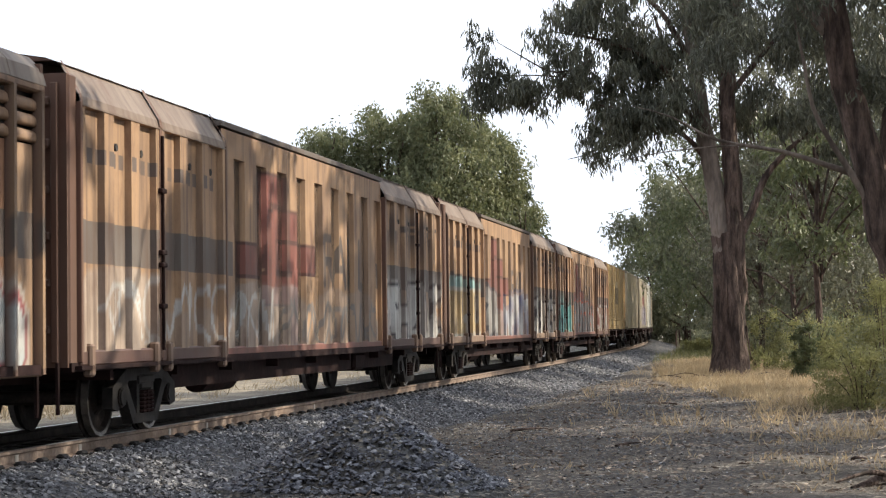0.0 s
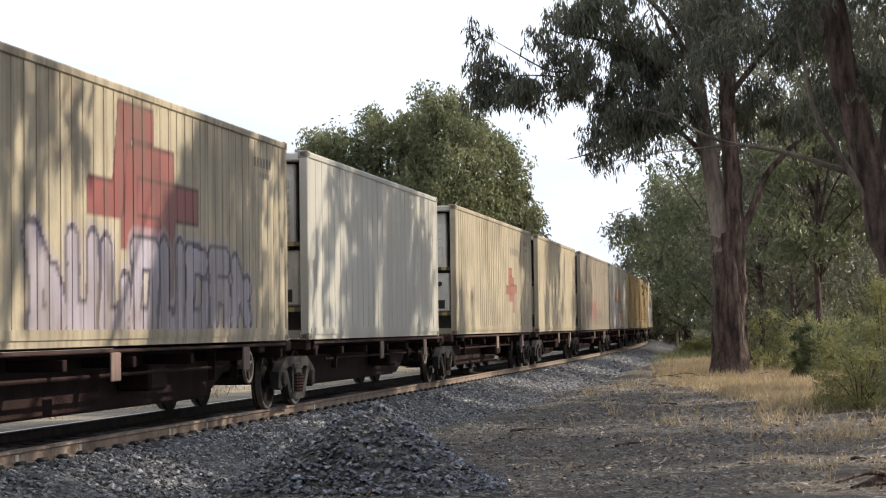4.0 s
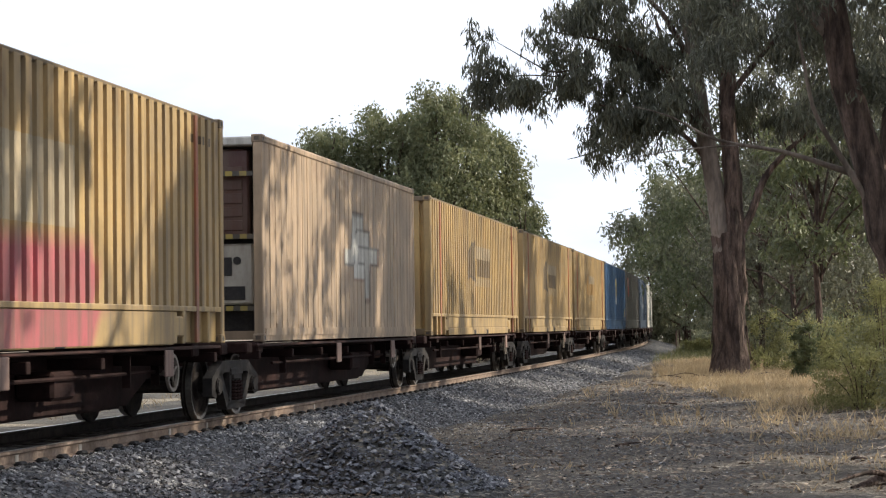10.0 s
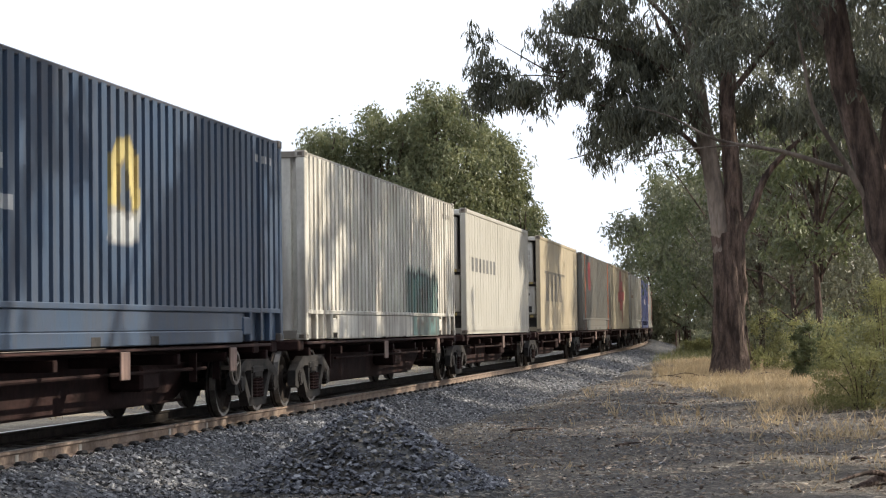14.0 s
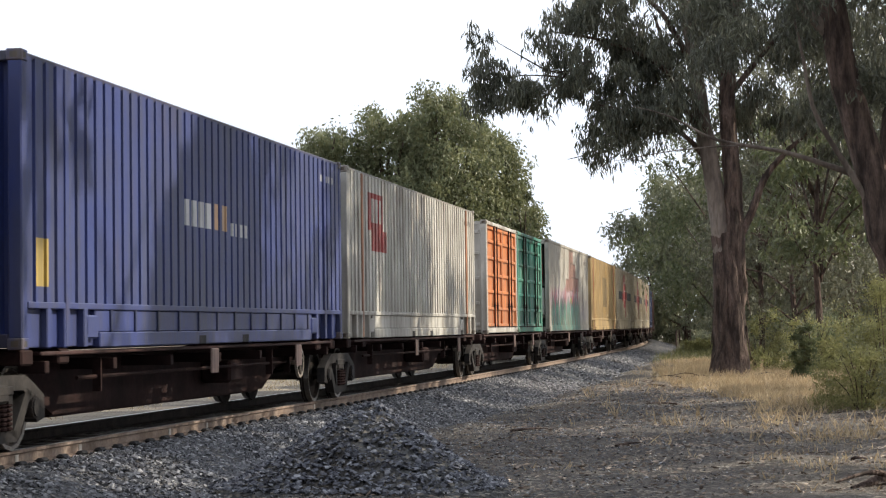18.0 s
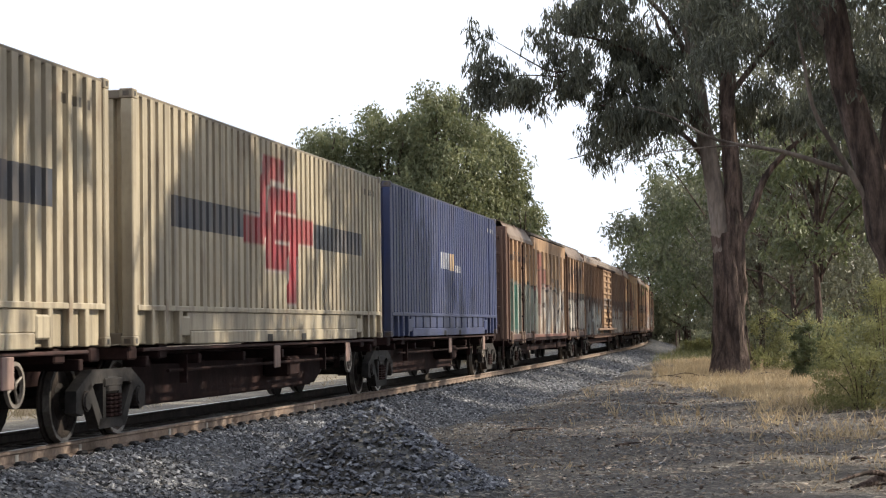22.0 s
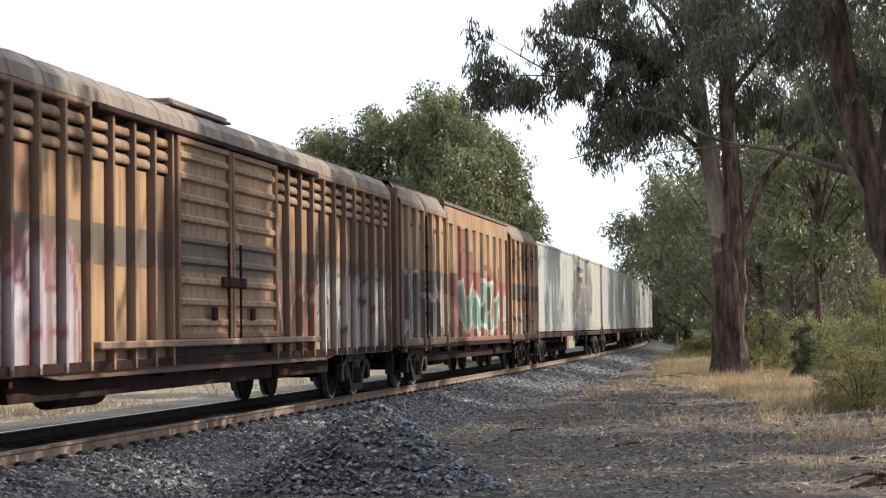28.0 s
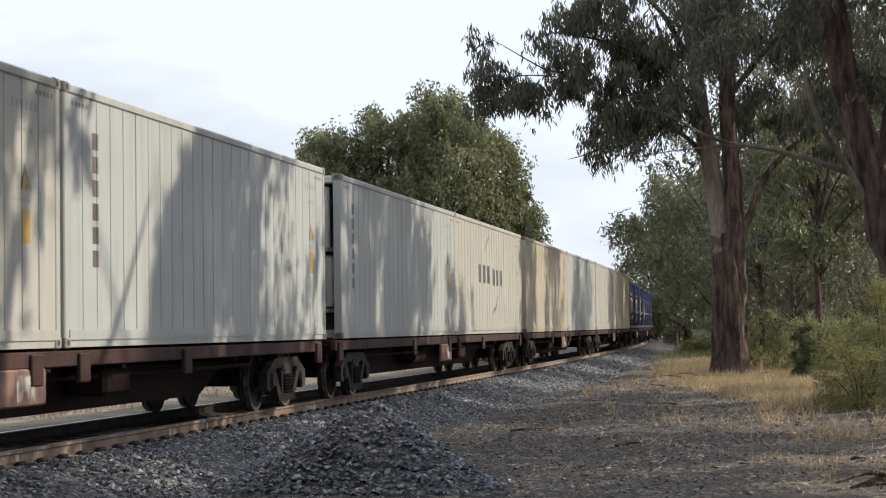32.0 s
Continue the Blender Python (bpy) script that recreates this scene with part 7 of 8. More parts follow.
# ---- trees and undergrowth ----
def blades(at, way, length, width, seed, curl=0.0):
    """Leaves as slim four-cornered blades, one island each."""
    r = np.random.RandomState(seed)
    n = len(at)
    way = way / np.linalg.norm(way, axis=1, keepdims=True)
    side = np.cross(way, r.randn(n, 3))
    side /= np.linalg.norm(side, axis=1, keepdims=True) + 1e-9
    nrm = np.cross(way, side)
    L, W = length[:, None], width[:, None]
    mid = at + way * L * 0.45 + nrm * L * curl
    V = np.stack([at, mid + side * W * 0.5, at + way * L, mid - side * W * 0.5], 1).reshape(-1, 3)
    F = np.arange(4 * n).reshape(n, 4)
    return V, F


def tube(b, pts, radii, n=10, rough=0.0, seed=0):
    """A tapered, slightly knobbly limb through pts."""
    r = np.random.RandomState(seed)
    P, R = np.array(pts, float), np.array(radii, float)
    m = max(8, int(np.sum(np.linalg.norm(np.diff(P, axis=0), axis=1)) / max(0.35, R.max())))
    t = np.linspace(0, len(P) - 1, m)
    Q = np.stack([np.interp(t, np.arange(len(P)), P[:, k]) for k in range(3)], 1)
    for _ in range(2):
        Q[1:-1] = (Q[:-2] + 2 * Q[1:-1] + Q[2:]) / 4
    rad = np.interp(t, np.arange(len(P)), R)
    Q[1:-1] += (r.rand(m - 2, 3) - 0.5) * rad[1:-1, None] * 0.25 * (rough > 0)
    d = np.gradient(Q, axis=0)
    d /= np.linalg.norm(d, axis=1, keepdims=True) + 1e-9
    ref = np.array([0.0, 1.0, 0.05])
    u = np.cross(d, ref)
    u /= np.linalg.norm(u, axis=1, keepdims=True) + 1e-9
    w = np.cross(d, u)
    a = np.arange(n) * 2 * np.pi / n
    kn = 1 + rough * (r.rand(m, n) - 0.5) + 0.5 * rough * np.sin(a * 3 + 2 * np.sin(np.arange(m)[:, None] * 0.35))
    V = Q[:, None] + rad[:, None, None] * kn[..., None] * (np.cos(a)[None, :, None] * u[:, None] + np.sin(a)[None, :, None] * w[:, None])
    i = np.arange(m * n).reshape(m, n)
    F = np.stack([i[:-1], np.roll(i[:-1], -1, 1), np.roll(i[1:], -1, 1), i[1:]], -1).reshape(-1, 4)
    b.add(V.reshape(-1, 3), F.tolist())
    return b


def foliage(centres, radii, counts, leaf, seed, droop=0.8, flat=0.8, tight=0.13):
    """Sprays of leaves round clump centres: each clump is a handful of hanging twigs."""
    r = np.random.RandomState(seed)
    at, way = [], []
    for c, R, n in zip(centres, radii, counts):
        k = max(3, n // 14)
        tw = r.randn(k, 3)
        tw /= np.linalg.norm(tw, axis=1, keepdims=True)
        tw = tw * (r.rand(k, 1) ** 0.5) * R * np.array([1, 1, flat])
        j = r.randint(0, k, n)
        hang = r.rand(n) * R * 0.55
        p = np.array(c) + tw[j] + np.stack([tight * R * r.randn(n), tight * R * r.randn(n), -hang + 0.1 * R * r.randn(n)], 1)
        at.append(p)
        d = r.randn(n, 3) * 0.6
        d[:, 2] -= droop
        way.append(d)
    at, way = np.concatenate(at), np.concatenate(way)
    n = len(at)
    ln = leaf[0] * (0.6 + 0.7 * r.rand(n))
    return blades(at, way, ln, ln * leaf[1], seed + 1, 0.06)


def limb_to(b, p0, p1, r0, r1, seed, n=7):
    r = np.random.RandomState(seed)
    p0, p1 = np.array(p0, float), np.array(p1, float)
    L = np.linalg.norm(p1 - p0)
    m1 = p0 + (p1 - p0) * 0.35 + np.array([0, 0, 0.10 * L]) + (r.rand(3) - 0.5) * 0.12 * L
    m2 = p0 + (p1 - p0) * 0.7 + np.array([0, 0, 0.08 * L]) + (r.rand(3) - 0.5) * 0.12 * L
    return tube(b, [p0, m1, m2, p1], [r0, r0 * 0.7, r0 * 0.45 + r1 * 0.3, r1], n, 0.1, seed)


def gum(x, y, height, spread, seed, label, leaves=6000, leaf=(0.3, 0.3), trunk_r=0.22, low=0.3, material=None, z0=GROUND_Z, clumps=26, lean=(0, 0), bark=None, keep=None, gap=0.0):
    """A gum tree: tapering trunk, limbs to the clumps, and a ragged crown of leaves with gaps."""
    r = np.random.RandomState(seed)
    t = thing("gum_tree", label, "tree", "trees beside the line")
    top = np.array([x + lean[0], y + lean[1], z0 + height * 0.80])
    base = np.array([x, y, z0 - 0.15])
    b = Build()
    mid = base + (top - base) * 0.45 + np.array([r.uniform(-0.3, 0.3), r.uniform(-0.3, 0.3), 0])
    tube(b, [base, base + (0, 0, 0.4), mid, top], [trunk_r * 1.5, trunk_r * 1.05, trunk_r * 0.75, trunk_r * 0.25], 10, 0.15, seed)
    part("trunk", b.mesh("trunk", bark or M_BARK, True), t)
    cs, rs = [], []
    for i in range(clumps):
        u = low + (1 - low) * (i + r.rand()) / clumps
        w = spread * (0.30 + 0.85 * math.sin(math.pi * min(1, 0.18 + 0.80 * (u - low) / (1 - low))) ** 0.8) * math.sqrt(r.rand() * 0.9 + 0.1)
        a = r.rand() * 6.283
        cs.append((x + lean[0] * u + w * math.cos(a), y + lean[1] * u + w * math.sin(a), z0 + height * u * 0.95))
        rs.append(spread * r.uniform(0.22, 0.42))
    for i in range(0, clumps, 3):
        u = max(low * 0.7, (cs[i][2] - z0) / height * 0.65)
        p = base + (top - base) * min(0.95, u / 0.8)
        lb = limb_to(Build(), p, cs[i], trunk_r * 0.42, 0.03, seed * 31 + i, 5)
        part("limb", lb.mesh("limb", bark or M_BARK, True), t)
    ns = [int(leaves / clumps * (q / np.mean(rs)) ** 1.6) for q in rs]
    V, F = foliage(cs, rs, ns, leaf, seed + 3)
    if keep is not None:
        k = keep(V[0::4])
        V = V.reshape(-1, 4, 3)[k].reshape(-1, 3)
        F = np.arange(len(V)).reshape(-1, 4)
    part("crown", soup("crown", V, F, material or M_LEAF), t)
    return t


SWAY = []


def make_main_gum():
    """The big twin-stemmed gum that stands by the line."""
    bx, by, g = 8.94, 62.2, GROUND_Z
    t = thing("gum_tree", "large twin-stemmed gum with rough grey-brown bark and drooping leaves", "tree", "trees beside the line")
    P = lambda a, h, d=0.0: (bx + a, by + d, g + h)
    b = tube(Build(), [P(0.02, -0.2), P(0, 0.3), P(-0.02, 1.6), P(-0.05, 3.0), P(-0.14, 3.9), P(-0.2, 4.5)], [0.70, 0.53, 0.445, 0.42, 0.36, 0.325], 26, 0.2, 7)
    part("butt", b.mesh("butt", M_BARK, True), t, "dark red-brown fissured lower trunk")
    b = tube(Build(), [P(-0.02, 2.2), P(-0.10, 3.6), P(-0.22, 4.6), P(-0.48, 6.3), P(-0.72, 8.0), P(-0.9, 9.6), P(-1.4, 12.2), P(-2.0, 15)],
             [0.30, 0.32, 0.305, 0.28, 0.25, 0.22, 0.15, 0.08], 18, 0.16, 1)
    part("trunk", b.mesh("trunk", M_BARK_PALE, True), t, "smooth pale grey main stem")
    b = tube(Build(), [P(0.14, 0.0, 0.05), P(0.16, 2.0, 0.05), P(0.22, 3.4, 0.0), P(0.14, 5.2, -0.05), P(0.06, 7.2, -0.1), P(0.05, 9.2), P(0.4, 12), P(0.8, 15)],
             [0.48, 0.36, 0.33, 0.30, 0.27, 0.24, 0.18, 0.08], 16, 0.18, 2)
    part("trunk", b.mesh("trunk_dark", M_BARK, True), t, "rough dark second stem")
    limbs = [([P(0.4, 4.5), P(0.85, 5.3), P(1.1, 6.3), P(1.8, 7.0), P(2.6, 7.7)], [0.14, 0.13, 0.11, 0.08, 0.05]),
             ([P(-0.5, 6.6), P(-1.2, 7.6), P(-2.6, 8.3), P(-4.0, 8.6)], [0.09, 0.07, 0.05, 0.02]),
             ([P(-0.8, 8.6), P(-2.2, 10.0), P(-4.0, 10.7), P(-5.3, 10.9)], [0.10, 0.075, 0.05, 0.02]),
             ([P(-1.0, 9.8), P(-2.0, 11.6), P(-3.2, 12.6), P(-5.2, 13)], [0.11, 0.08, 0.05, 0.03]),
             ([P(0.1, 8.8), P(1.2, 10.2), P(2.4, 11.4), P(4.0, 12.2)], [0.10, 0.08, 0.06, 0.03]),
             ([P(-0.6, 7.3), P(-1.6, 9.0), P(-1.9, 10.4), P(-2.2, 11.4)], [0.11, 0.09, 0.07, 0.04])]
    for i, (p, q) in enumerate(limbs):
        part("limb", tube(Build(), p, q, 8, 0.12, 40 + i).mesh("limb", M_BARK, True), t)
    twigs = [([P(-4.2, 10.0), P(-5.3, 9.5), P(-6.3, 10.1), P(-7.3, 10.7)], [0.04, 0.028, 0.02, 0.008]), ([P(-5.3, 9.5), P(-6.2, 9.6), P(-7.0, 9.5), P(-7.7, 9.2)], [0.025, 0.02, 0.015, 0.007]),
             ([P(-5.0, 9.6), P(-5.6, 8.9), P(-6.2, 8.5)], [0.03, 0.022, 0.01]), ([P(-2.6, 8.3), P(-3.4, 7.5), P(-4.4, 7.0), P(-5.0, 6.9)], [0.035, 0.03, 0.02, 0.008]),
             ([P(-3.4, 7.5), P(-3.6, 7.0), P(-3.9, 6.6)], [0.02, 0.015, 0.006]), ([P(-4.2, 10.9), P(-5.2, 11.2), P(-5.7, 11.4)], [0.03, 0.02, 0.008])]
    for i, (p, q) in enumerate(twigs):
        part("limb", tube(Build(), p, q, 6, 0.12, 80 + i).mesh("twig", M_BARK, True), t, "thin bare twig")
    lobes = ((-7.55, 9.85, 0.75, 1.4, 2.1), (-6.75, 9.7, 0.5, 0.8, 1.6), (-6.0, 9.4, 0.6, 0.7, 1.8), (-3.4, 11.7, 1.4, 0.7, 2.4), (-5.4, 11.0, 0.5, 0.9, 2.4), (-4.7, 10.2, 0.4, 1.2, 2.0), (-4.0, 9.7, 0.9, 2.1, 1.9), (-2.8, 9.5, 1.0, 2.0, 1.9), (-3.25, 7.8, 1.15, 0.75, 2.1), (-1.9, 8.9, 0.7, 0.8, 1.8),
             (-1.6, 10.6, 1.3, 1.6, 2.2), (-1.5, 8.4, 0.8, 0.7, 1.6), (0.1, 11.0, 1.3, 1.3, 2.2), (1.9, 11.2, 1.7, 1.1, 2.0), (0.9, 8.3, 0.7, 0.9, 2.0), (2.2, 8.6, 0.9, 0.6, 1.4), (3.5, 10.3, 1.4, 1.8, 1.8), (3.6, 7.8, 1.2, 0.9, 1.6), (-1.0, 13.2, 5.5, 1.2, 0.8), (3.6, 13.0, 2.4, 1.2, 0.8))
    r = np.random.RandomState(3)
    C, R, N = [], [], []
    for a, h, wa, wh, dens in lobes:
        for _ in range(int(math.pi * wa * wh * dens) + 2):
            q, e = math.sqrt(r.rand()), r.rand() * 6.283
            C.append((bx + a + wa * q * math.cos(e), by + r.uniform(-1.5, 1.5), g + h + wh * q * math.sin(e)))
            R.append(r.uniform(0.42, 0.78))
            N.append(210 if a < -5 else 290)
    C, R, N = np.array(C), np.array(R), np.array(N)
    side = C[:, 0] - bx
    for k, (lo, hi, pv, amp) in enumerate(((-20, -4.9, (-3.6, 10.9), 1.7), (-4.9, -2.3, (-1.6, 10.5), 0.9), (-2.3, 1.2, (-0.6, 9.5), 0.5), (1.2, 20, (1.2, 10.2), 0.7))):
        m = (side >= lo) & (side < hi)
        V, F = foliage(C[m], R[m], N[m], (0.27, 0.20), 5 + k, 1.8, 0.9, 0.15)
        pivot = np.array((bx + pv[0], by, g + pv[1]))
        spray = part("leaf_spray", soup("leaf_spray", V - pivot, F, M_LEAF), t, "dull green drooping leaves", at=pose(*pivot))
        SWAY.append((spray, pivot, amp, 1.7 * k))
    r2 = np.random.RandomState(9)
    bk = Build()
    for i in range(9):
        a = r2.rand() * 6.28
        p = np.array(P(0.5 * math.cos(a), r2.uniform(1.5, 4.5), 0.5 * math.sin(a) * 0.9))
        tube(bk, [p, p + (0.05 * math.cos(a), 0.05 * math.sin(a), -0.5), p + (0.14 * math.cos(a), 0.14 * math.sin(a), -1.0)], [0.03, 0.02, 0.01], 5, 0.1, i)
    part("bark_strip", bk.mesh("bark_strip", M_BARK, True), t, "loose hanging strips of bark")


def make_leaning_gum():
    """The dark leaning gum at the edge of the bush."""
    t = thing("gum_tree", "dark leaning gum with two stems behind a bush", "tree", "trees beside the line")
    b = tube(Build(), [(10.3, 42, -0.6), (10.0, 42, 0.6), (9.5, 42, 2.6), (9.1, 42, 4.1), (8.72, 42, 5.6), (8.40, 42, 7.2), (8.15, 42, 9.2), (7.9, 42, 12)], [0.50, 0.40, 0.36, 0.34, 0.32, 0.29, 0.25, 0.1], 14, 0.14, 12)
    part("trunk", b.mesh("trunk", M_BARK, True), t)
    b = tube(Build(), [(9.3, 42.2, 3.3), (9.6, 42.4, 4.7), (9.75, 42.6, 6.0), (10.3, 42.8, 8.2), (10.6, 43, 11)], [0.28, 0.25, 0.22, 0.18, 0.08], 12, 0.14, 13)
    part("trunk", b.mesh("trunk_second", M_BARK, True), t)
    for i, (p, q) in enumerate([([(9.1, 42, 4.2), (8.53, 42, 4.45), (7.82, 41.9, 4.64), (7.22, 41.9, 4.90), (6.15, 41.8, 4.98), (5.43, 41.8, 5.2), (4.96, 41.7, 5.62), (4.0, 41.6, 5.82)], [0.085, 0.07, 0.055, 0.045, 0.036, 0.026, 0.018, 0.007]),
                                ([(6.2, 41.8, 4.98), (5.4, 41.7, 4.94), (4.72, 41.6, 4.86), (3.6, 41.5, 4.66)], [0.02, 0.016, 0.012, 0.005]),
                                ([(8.95, 41.9, 3.8), (8.53, 41.7, 4.5), (8.18, 41.6, 4.95), (7.7, 41.5, 5.76), (7.58, 41.4, 6.9), (7.3, 41.4, 8.0)], [0.075, 0.065, 0.055, 0.045, 0.035, 0.015]),
                                ([(8.2, 42, 7.4), (7.2, 41.8, 8.4), (6.0, 41.5, 9.0)], [0.14, 0.1, 0.05])]):
        part("limb", tube(Build(), p, q, 8, 0.12, 60 + i).mesh("limb", M_BARK_PALE, True), t)
    r = np.random.RandomState(14)
    C, R, N = [], [], []
    for i in range(64):
        x, z = r.uniform(4.8, 11.5), r.uniform(6.0, 10.5)
        if z < 6.9 and x < 6.9:
            continue
        C.append((x, 42 + r.uniform(-1.8, 2.2), z)), R.append(r.uniform(0.5, 0.9)), N.append(320)
    part("crown", soup("crown", *foliage(C, R, N, (0.19, 0.2), 15, 1.1), M_LEAF), t)


def bush(x, y, w, h, seed, material, label, n=3000, leaf=(0.12, 0.3), stems=9):
    r = np.random.RandomState(seed)
    t = thing("bush", label, "bush", "bushes in the undergrowth")
    b = Build()
    C, R, N = [], [], []
    for i in range(stems):
        a, q = r.rand() * 6.28, math.sqrt(r.rand())
        p = (x + w * 0.8 * q * math.cos(a), y + w * 0.8 * q * math.sin(a), GROUND_Z + h * r.uniform(0.35, 0.92) * (1.1 - 0.4 * q))
        tube(b, [(x + 0.1 * w * math.cos(a), y + 0.1 * w * math.sin(a), GROUND_Z - 0.1), ((x + p[0]) / 2, (y + p[1]) / 2, GROUND_Z + (p[2] - GROUND_Z) * 0.6), p], [0.016, 0.011, 0.005], 5, 0.1, seed + i)
        for k in range(3):
            C.append((p[0] + r.uniform(-0.3, 0.3) * w, p[1] + r.uniform(-0.3, 0.3) * w, max(GROUND_Z + 0.2, p[2] - 0.28 * h * k)))
            R.append(r.uniform(0.26, 0.44) * min(w, h)), N.append(n // (3 * stems))
    part("stem", b.mesh("stems", M_BARK, True), t)
    part("crown", soup("crown", *foliage(C, R, N, leaf, seed + 5, -0.3), material), t)
    return t


def make_bushland():
    far = "distant bushy gum beyond the track"
    for x, y, h, s, sd in ((-5.9, 110, 13.3, 3.3, 101), (-3.0, 111, 14.4, 3.5, 102), (-0.2, 109, 15.3, 3.3, 103), (2.2, 113, 13.6, 3.1, 104), (3.6, 116, 10.6, 2.3, 105)):
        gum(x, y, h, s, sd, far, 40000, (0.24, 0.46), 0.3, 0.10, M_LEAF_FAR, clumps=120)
    gum(4.7, 112, 10.2, 0.9, 106, "slim young gum beyond the track", 1000, (0.26, 0.28), 0.10, 0.5, M_LEAF_FAR, clumps=9)
    dark = "tall dark gum at the bend of the line"
    for x, y, h, s, sd, n in ((22.6, 185, 16.6, 6.0, 111, 30000), (26.8, 176, 14.0, 5.0, 112, 18000), (29.5, 200, 19.0, 6.0, 113, 14000), (21.6, 205, 13.5, 4.4, 114, 14000), (26.0, 165, 11.0, 4.6, 115, 14000)):
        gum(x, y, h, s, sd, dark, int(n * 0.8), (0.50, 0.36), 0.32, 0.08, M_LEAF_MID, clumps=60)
    wood = "gum in the shaded bushland beside the line"
    for x, y, h, s, sd, n in ((18.6, 118, 13, 4.2, 121, 8000), (17.0, 96, 12, 3.6, 122, 7000), (24.5, 132, 16, 5.0, 123, 8000), (21.0, 102, 15, 4.2, 124, 8000), (25.6, 112, 17, 4.8, 125, 8000),
                              (14.8, 78, 11.5, 2.6, 126, 5000), (18.6, 82, 14, 3.6, 127, 7000), (21.5, 150, 14, 5.0, 128, 7000), (31, 150, 19, 6, 129, 8000), (17.5, 70, 16, 3.0, 130, 6000), (19.6, 108, 19, 4.4, 131, 9000), (23.4, 116, 21, 4.8, 132, 9000), (16.6, 104, 17, 3.6, 133, 8000), (27.5, 124, 22, 5.2, 134, 9000), (15.2, 112, 15, 3.6, 135, 8000)):
        gum(x, y, h, s, sd, wood, int(n * 1.05), (0.31, 0.34), 0.15, 0.42 if y < 90 else 0.18, M_LEAF_HAZE if sd % 3 else M_LEAF_WARM, clumps=46)
    for x, y, h, sd in ((27.5, 132, 7.0, 141), (31.0, 150, 8.0, 142), (36.0, 172, 9.0, 143), (24.5, 122, 6.0, 144), (40.0, 180, 9.0, 145), (33.0, 135, 8.0, 146)):
        gum(x, y, h, 3.4, sd, "low dark scrub gum deep in the bushland", 5200, (0.38, 0.36), 0.12, 0.06, M_LEAF_MID, clumps=34)
    wattle = "dense yellow-green wattle bush in the dry grass"
    bush(8.55, 38.5, 1.2, 2.75, 201, M_LEAF_BUSH, wattle, 21000, (0.085, 0.22), 26)
    bush(10.1, 40, 1.6, 3.2, 202, M_LEAF_BUSH, wattle, 16000, (0.085, 0.22), 24)
    bush(7.85, 37.5, 0.7, 1.7, 203, M_LEAF_BUSH, "low grey-green bush in the dry grass", 8000, (0.085, 0.22), 16)
    bush(8.75, 36, 1.0, 1.5, 209, M_LEAF_MID, "low grey-green bush in the dry grass", 9000, (0.085, 0.22), 16)
    for x, y, w, h, sd in ((10.5, 66, 1.1, 2.4, 204), (11.6, 63, 1.1, 2.2, 205), (10.35, 57, 0.4, 1.9, 206), (13.2, 70, 1.6, 2.6, 207), (14.5, 60, 1.5, 2.8, 208)):
        bush(x, y, w, h, sd, M_LEAF_BUSH if sd < 206 else M_LEAF_WARM, "leafy green shrub under the gums", 5000, (0.13, 0.3), 12)
    for i, (x, y, w, h) in enumerate(((14.9, 118, 0.8, 0.9), (16.4, 126, 1.2, 1.3), (18.8, 140, 1.6, 1.6), (14.6, 99, 0.8, 0.8), (20.5, 150, 2.4, 2.6), (24.0, 150, 3.0, 3.0), (22.6, 160, 2.2, 2.4), (16.6, 108, 1.6, 1.6), (21, 120, 2.6, 3.0), (19, 95, 2.4, 3.2), (16.4, 84, 1.8, 2.4), (24, 108, 2.6, 3.2), (20.2, 78, 2.2, 3.0))):
        bush(x, y, w, h, 220 + i, M_LEAF_MID if i % 3 else M_LEAF_BUSH, "green shrub in the bushland", 2400, (0.22, 0.34), 8)


def sun_meets(P):
    """Where the sun's ray through P meets the near side of the train: place along the line and height."""
    h = 0.168
    nx, ny = math.cos(h), -math.sin(h)
    x0, y0 = -5.2318 + 1.22 * nx, 21.4174 + 1.22 * ny
    k = ((P[:, 0] - x0) * nx + (P[:, 1] - y0) * ny) / (SUN_DIR.x * nx + SUN_DIR.y * ny)
    q = P - k[:, None] * np.array(SUN_DIR)
    return (q[:, 0] - x0) * math.sin(h) + (q[:, 1] - y0) * math.cos(h), q[:, 2]


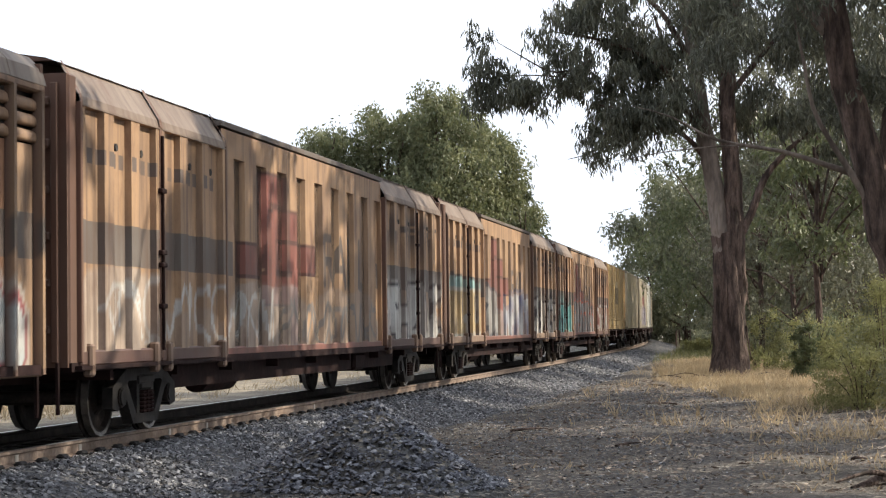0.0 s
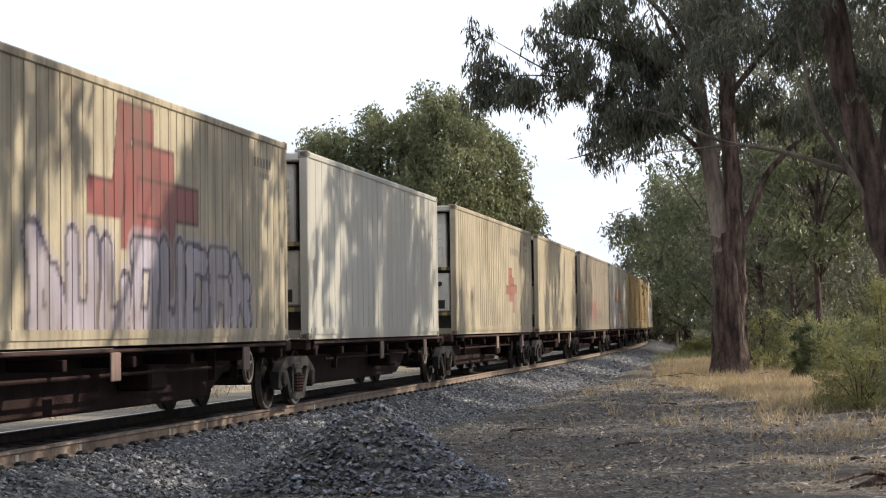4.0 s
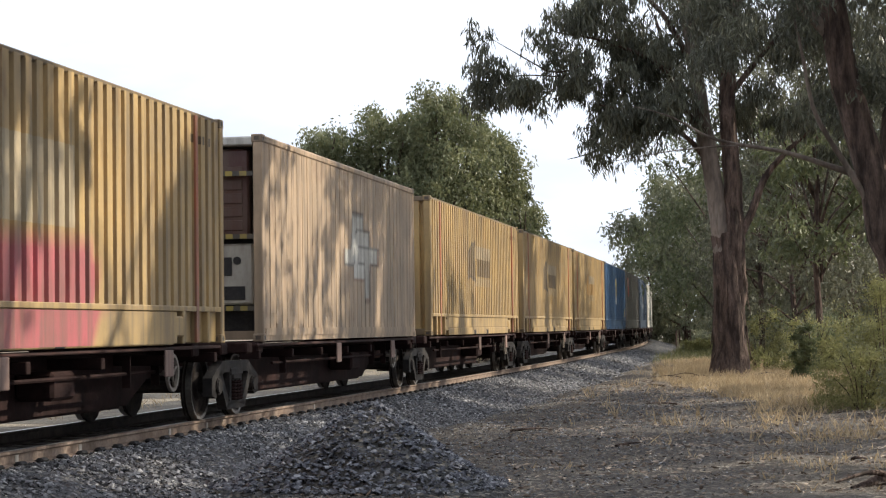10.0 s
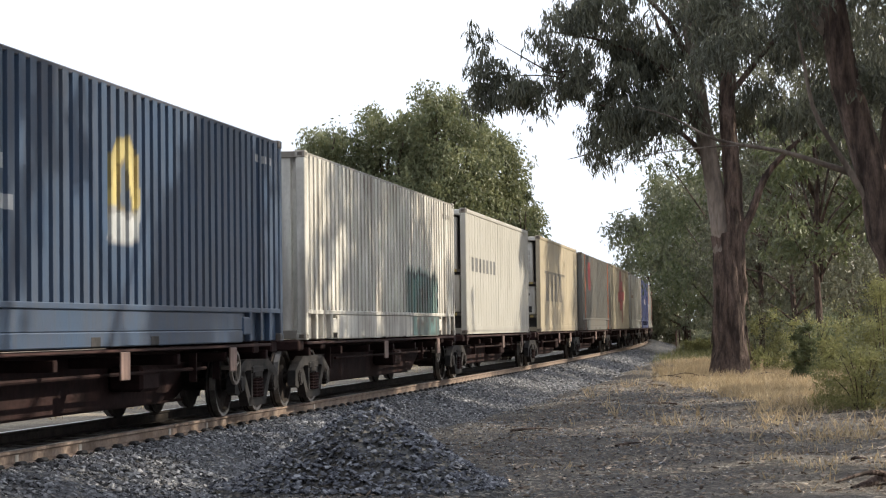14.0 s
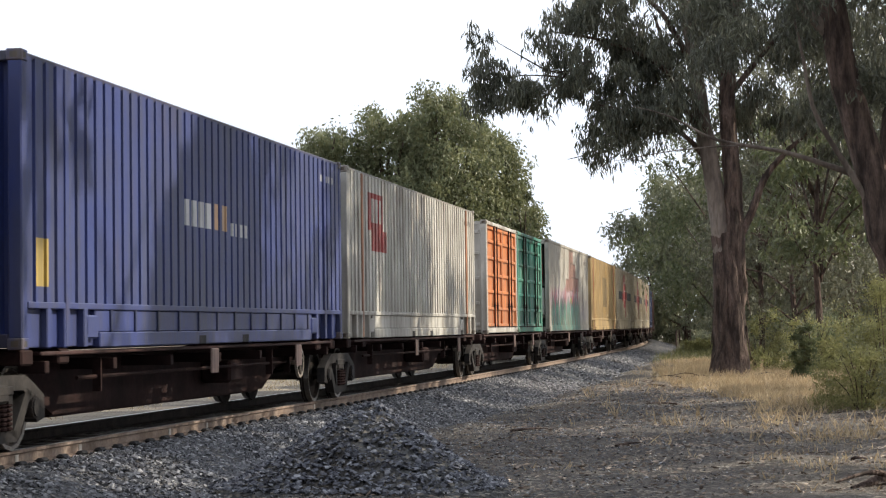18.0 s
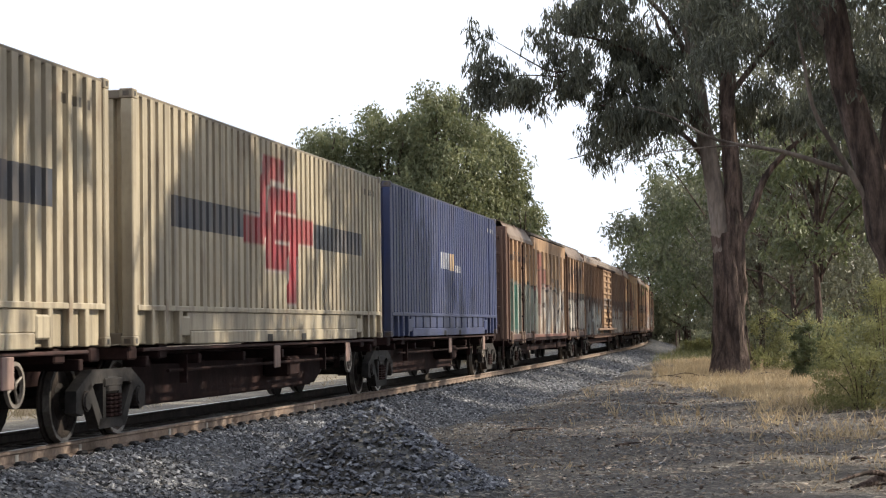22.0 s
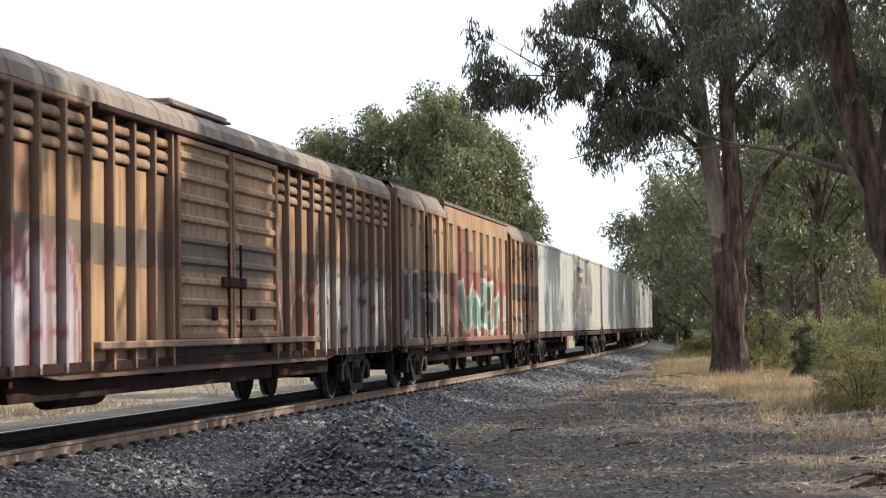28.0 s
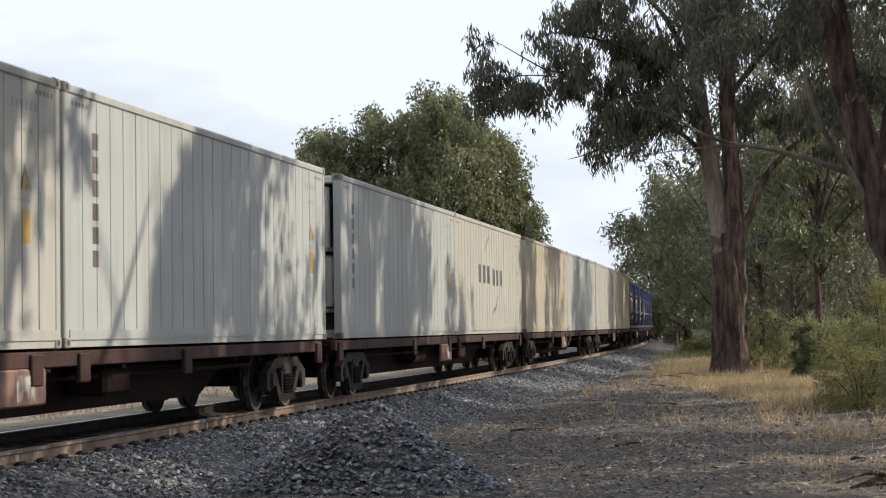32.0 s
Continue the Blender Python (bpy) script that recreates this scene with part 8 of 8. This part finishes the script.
def make_shade_trees():
    """Gums on the camera's side of the line, out of its view, whose crowns shade the train."""
    def gaps(P):
        s, z = sun_meets(P)
        # Leaves of these unseen crowns are cut where sun should strike train, bush, grass.
        beam = (s > -1.2 + 1.8 * np.clip((z - 1.9) / 0.9, 0, 1) + 0.3 * np.sin(z * 2.3)) & (s < 1.3 + 0.9 * z + 0.3 * np.sin(z * 1.7))
        beam &= z > 0.7
        slits = (z > 0.3) & (s > 7.5) & (np.sin(s * 1.9 + 0.8 * np.sin(z * 0.9)) > 0.93) & (np.sin(z * 1.3 + s) > -0.1)
        P2 = P - ((P[:, 2] - 0.6) / SUN_DIR.z)[:, None] * np.array(SUN_DIR)
        sun_patch = ((P2[:, 0] - 8.6) / 3.4) ** 2 + ((P2[:, 1] - 38) / 5.5) ** 2 < 1
        sun_patch |= ((P2[:, 0] - 8.8) / 5.0) ** 2 + ((P2[:, 1] - 57) / 7.0) ** 2 < 1
        return ~(beam | slits | (sun_patch & (np.sin(P2[:, 0] * 2.7) * np.sin(P2[:, 1] * 1.9) > -0.55)))
    lab = "tall shady gum beside the line"
    for i, (x, y, h, s) in enumerate(((6.2, 2.0, 15, 4.0), (9.5, 13, 17, 4.2), (11.5, 23, 18, 4.6), (13.5, 32, 19, 4.6), (15.8, 41, 20, 4.6), (17.5, 20, 21, 5.0), (19.5, 31, 22, 5.0), (24.5, 52, 20, 3.6), (12.5, 5, 17, 4.4), (-2, -9, 14, 5), (-11, -4, 12, 4), (22, 44, 22, 5), (34, 66, 24, 6))):
        gum(x, y, h, s, 300 + i, lab, 5600, (0.43, 0.42), 0.35, 0.42, M_LEAF, clumps=44, keep=gaps)


def make_ground_cover():
    r = np.random.RandomState(31)
    def scatter(n, x0, x1, y0, y1, dens):
        x, y = x0 + (x1 - x0) * r.rand(n), y0 + (y1 - y0) * r.rand(n)
        k = r.rand(n) < dens(x, y)
        return x[k], y[k]
    def grassy(x, y):
        lat = lateral(x, y)
        n1 = np.sin(x * 0.9 + 2 * np.sin(y * 0.31)) * np.sin(y * 0.42 + 1.7 * np.sin(x * 0.5))
        g = np.clip((x / np.maximum(y, 5) - edge(y)) / 0.035, 0, 1) * np.clip(0.5 + 0.8 * n1 + 0.5 * full(y), 0.02, 1.0) * (0.25 + 0.75 * full(y)) + 0.02
        return g * (lat > 3.6)
    def tufts(name, x, y, per, height, mat, seed, label):
        q = np.random.RandomState(seed)
        n = len(x) * per
        X, Y = np.repeat(x, per) + 0.09 * q.randn(n), np.repeat(y, per) + 0.09 * q.randn(n)
        at = np.stack([X, Y, np.full(n, GROUND_Z - 0.03) + hill(X, Y)], 1)
        way = np.stack([0.45 * q.randn(n), 0.45 * q.randn(n), np.full(n, 0.8)], 1)
        ln = height * (0.4 + 0.9 * q.rand(n))
        thing(name, label, "grass", kind="stuff", data=soup(name, *blades(at, way, ln, np.full(n, 0.010) + 0.012 * q.rand(n), seed, 0.1), mat))
    x, y = scatter(15000, 3, 17, 28, 88, grassy)
    tufts("dry_grass", x, y, 10, 0.30, M_GRASS, 41, "tufts of dry straw-coloured grass")
    x, y = scatter(3000, -1, 8, 19.5, 36, lambda a, b: grassy(a, b) * 0.7)
    tufts("short_dry_grass", x, y, 8, 0.13, M_GRASS, 42, "short sparse dry grass")
    x, y = scatter(5000, 8, 26, 85, 165, lambda a, b: (lateral(a, b) > 3.4) * 0.7)
    tufts("green_grass", x, y, 8, 0.5, M_GRASS_GREEN, 43, "green and straw grass along the bend")
    x, y = scatter(3000, -16, -1, 19, 46, lambda a, b: (lateral(a, b) < -5.2) * np.clip((-lateral(a, b) - 4.6) / 4, 0.1, 0.9))
    tufts("bank_grass", x, y, 9, 0.28, M_GRASS, 45, "dry straw grass on the far bank")
    x, y = scatter(3000, -16, 10, 20, 120, lambda a, b: (lateral(a, b) < -5) * 0.6)
    tufts("straw_grass", x, y, 8, 0.35, M_GRASS, 44, "dry grass beyond the track")
    n = 72000
    x, y = scatter(n, -2.2, 13, 19, 62, lambda a, b: np.clip((lateral(a, b) - 3.2) / 1.5, 0, 1) * 0.8)
    n = len(x)
    way = np.stack([r.randn(n), r.randn(n), 0.16 * r.randn(n)], 1)
    ln = 0.018 + 0.10 * r.rand(n) ** 3
    at = np.stack([x, y, GROUND_Z + hill(x, y) + 0.012 + 0.02 * r.rand(n)], 1)
    thing("bark_litter", "scattered bark chips and dead gum leaves", "litter", kind="stuff", data=soup("bark_litter", *blades(at, way, ln, ln * 0.32, 51, 0.05), M_LITTER))
    x, y = scatter(30000, -2.5, 10, 19, 50, lambda a, b: np.clip(1.2 - abs(lateral(a, b) - 4.0) / 4.5, 0.05, 1) * (pile_height(a, b) < 0.02))
    thing("scattered_stones", "ballast stones scattered over the ground", "gravel", kind="stuff", data=stones("scattered_stones", x, y, GROUND_Z + hill(x, y) + 0.005, 0.02 + 0.035 * r.rand(len(x)) ** 1.5, 52))
    near_gum = ((7.4, 60.5, 2.6, 1.3), (7.7, 60.2, 0.5, 1.2), (8.0, 59.6, 2.2, 0.9), (9.2, 59.8, 0.3, 1.1), (7.9, 61.0, 2.9, 1.0))
    for i in range(15):
        x, y, a = (r.uniform(0.5, 8), r.uniform(20, 58), r.rand() * 6.28) if i > 3 else ((1.0, 0.8, 2.3, 8.2)[i], (30.5, 23, 27, 59)[i], (0.2, 1.2, 0.5, 2.4)[i])
        L = r.uniform(0.25, 0.7)
        if i > 9:
            x, y, a, L = near_gum[i - 10]
        z = GROUND_Z + float(hill(np.array([x]), np.array([y]))[0]) + 0.03
        p = [(x, y, z), (x + 0.5 * L * math.cos(a), y + 0.5 * L * math.sin(a), z + (0.14 if i > 9 else 0.03)), (x + L * math.cos(a + 0.2), y + L * math.sin(a + 0.2), z + 0.02)]
        b = tube(Build(), p, [0.022, 0.017, 0.008], 6, 0.2, 70 + i)
        thing("fallen_stick", "dry grey fallen stick on the ground", "stick", "fallen sticks", data=b.mesh("stick", M_BARK_PALE if i % 2 else M_BARK, True))
    lg = thing("fallen_log", "rotten dark log with broken branches on dry grass", "log")
    part("stem", tube(Build(), [(4.1, 20.2, -0.46), (4.5, 20.4, -0.37), (5.0, 20.6, -0.33), (6.2, 21.0, -0.35)], [0.03, 0.07, 0.09, 0.09], 10, 0.3, 91).mesh("log", M_BARK, True), lg)
    part("branch", tube(Build(), [(4.6, 20.45, -0.36), (4.3, 20.2, -0.27), (3.9, 19.9, -0.36)], [0.035, 0.025, 0.01], 7, 0.2, 92).mesh("log_branch", M_BARK, True), lg)
    for i, (x, y) in enumerate(((18.3, 157), (20.2, 171))):
        ps = Build().rod((x, y, GROUND_Z - 0.2), (x, y, GROUND_Z + 1.25), 0.07, 8)
        thing("fence_post", "grey weathered timber fence post", "post", "fence posts", data=ps.mesh("fence_post", M_BARK))


# ---- build ----
make_ground()
make_ballast()
make_loose_ballast()
make_pile()
make_vans()
make_sets()
make_whites()
make_main_gum()
make_leaning_gum()
make_bushland()
make_shade_trees()
make_ground_cover()
make_track()
motions()
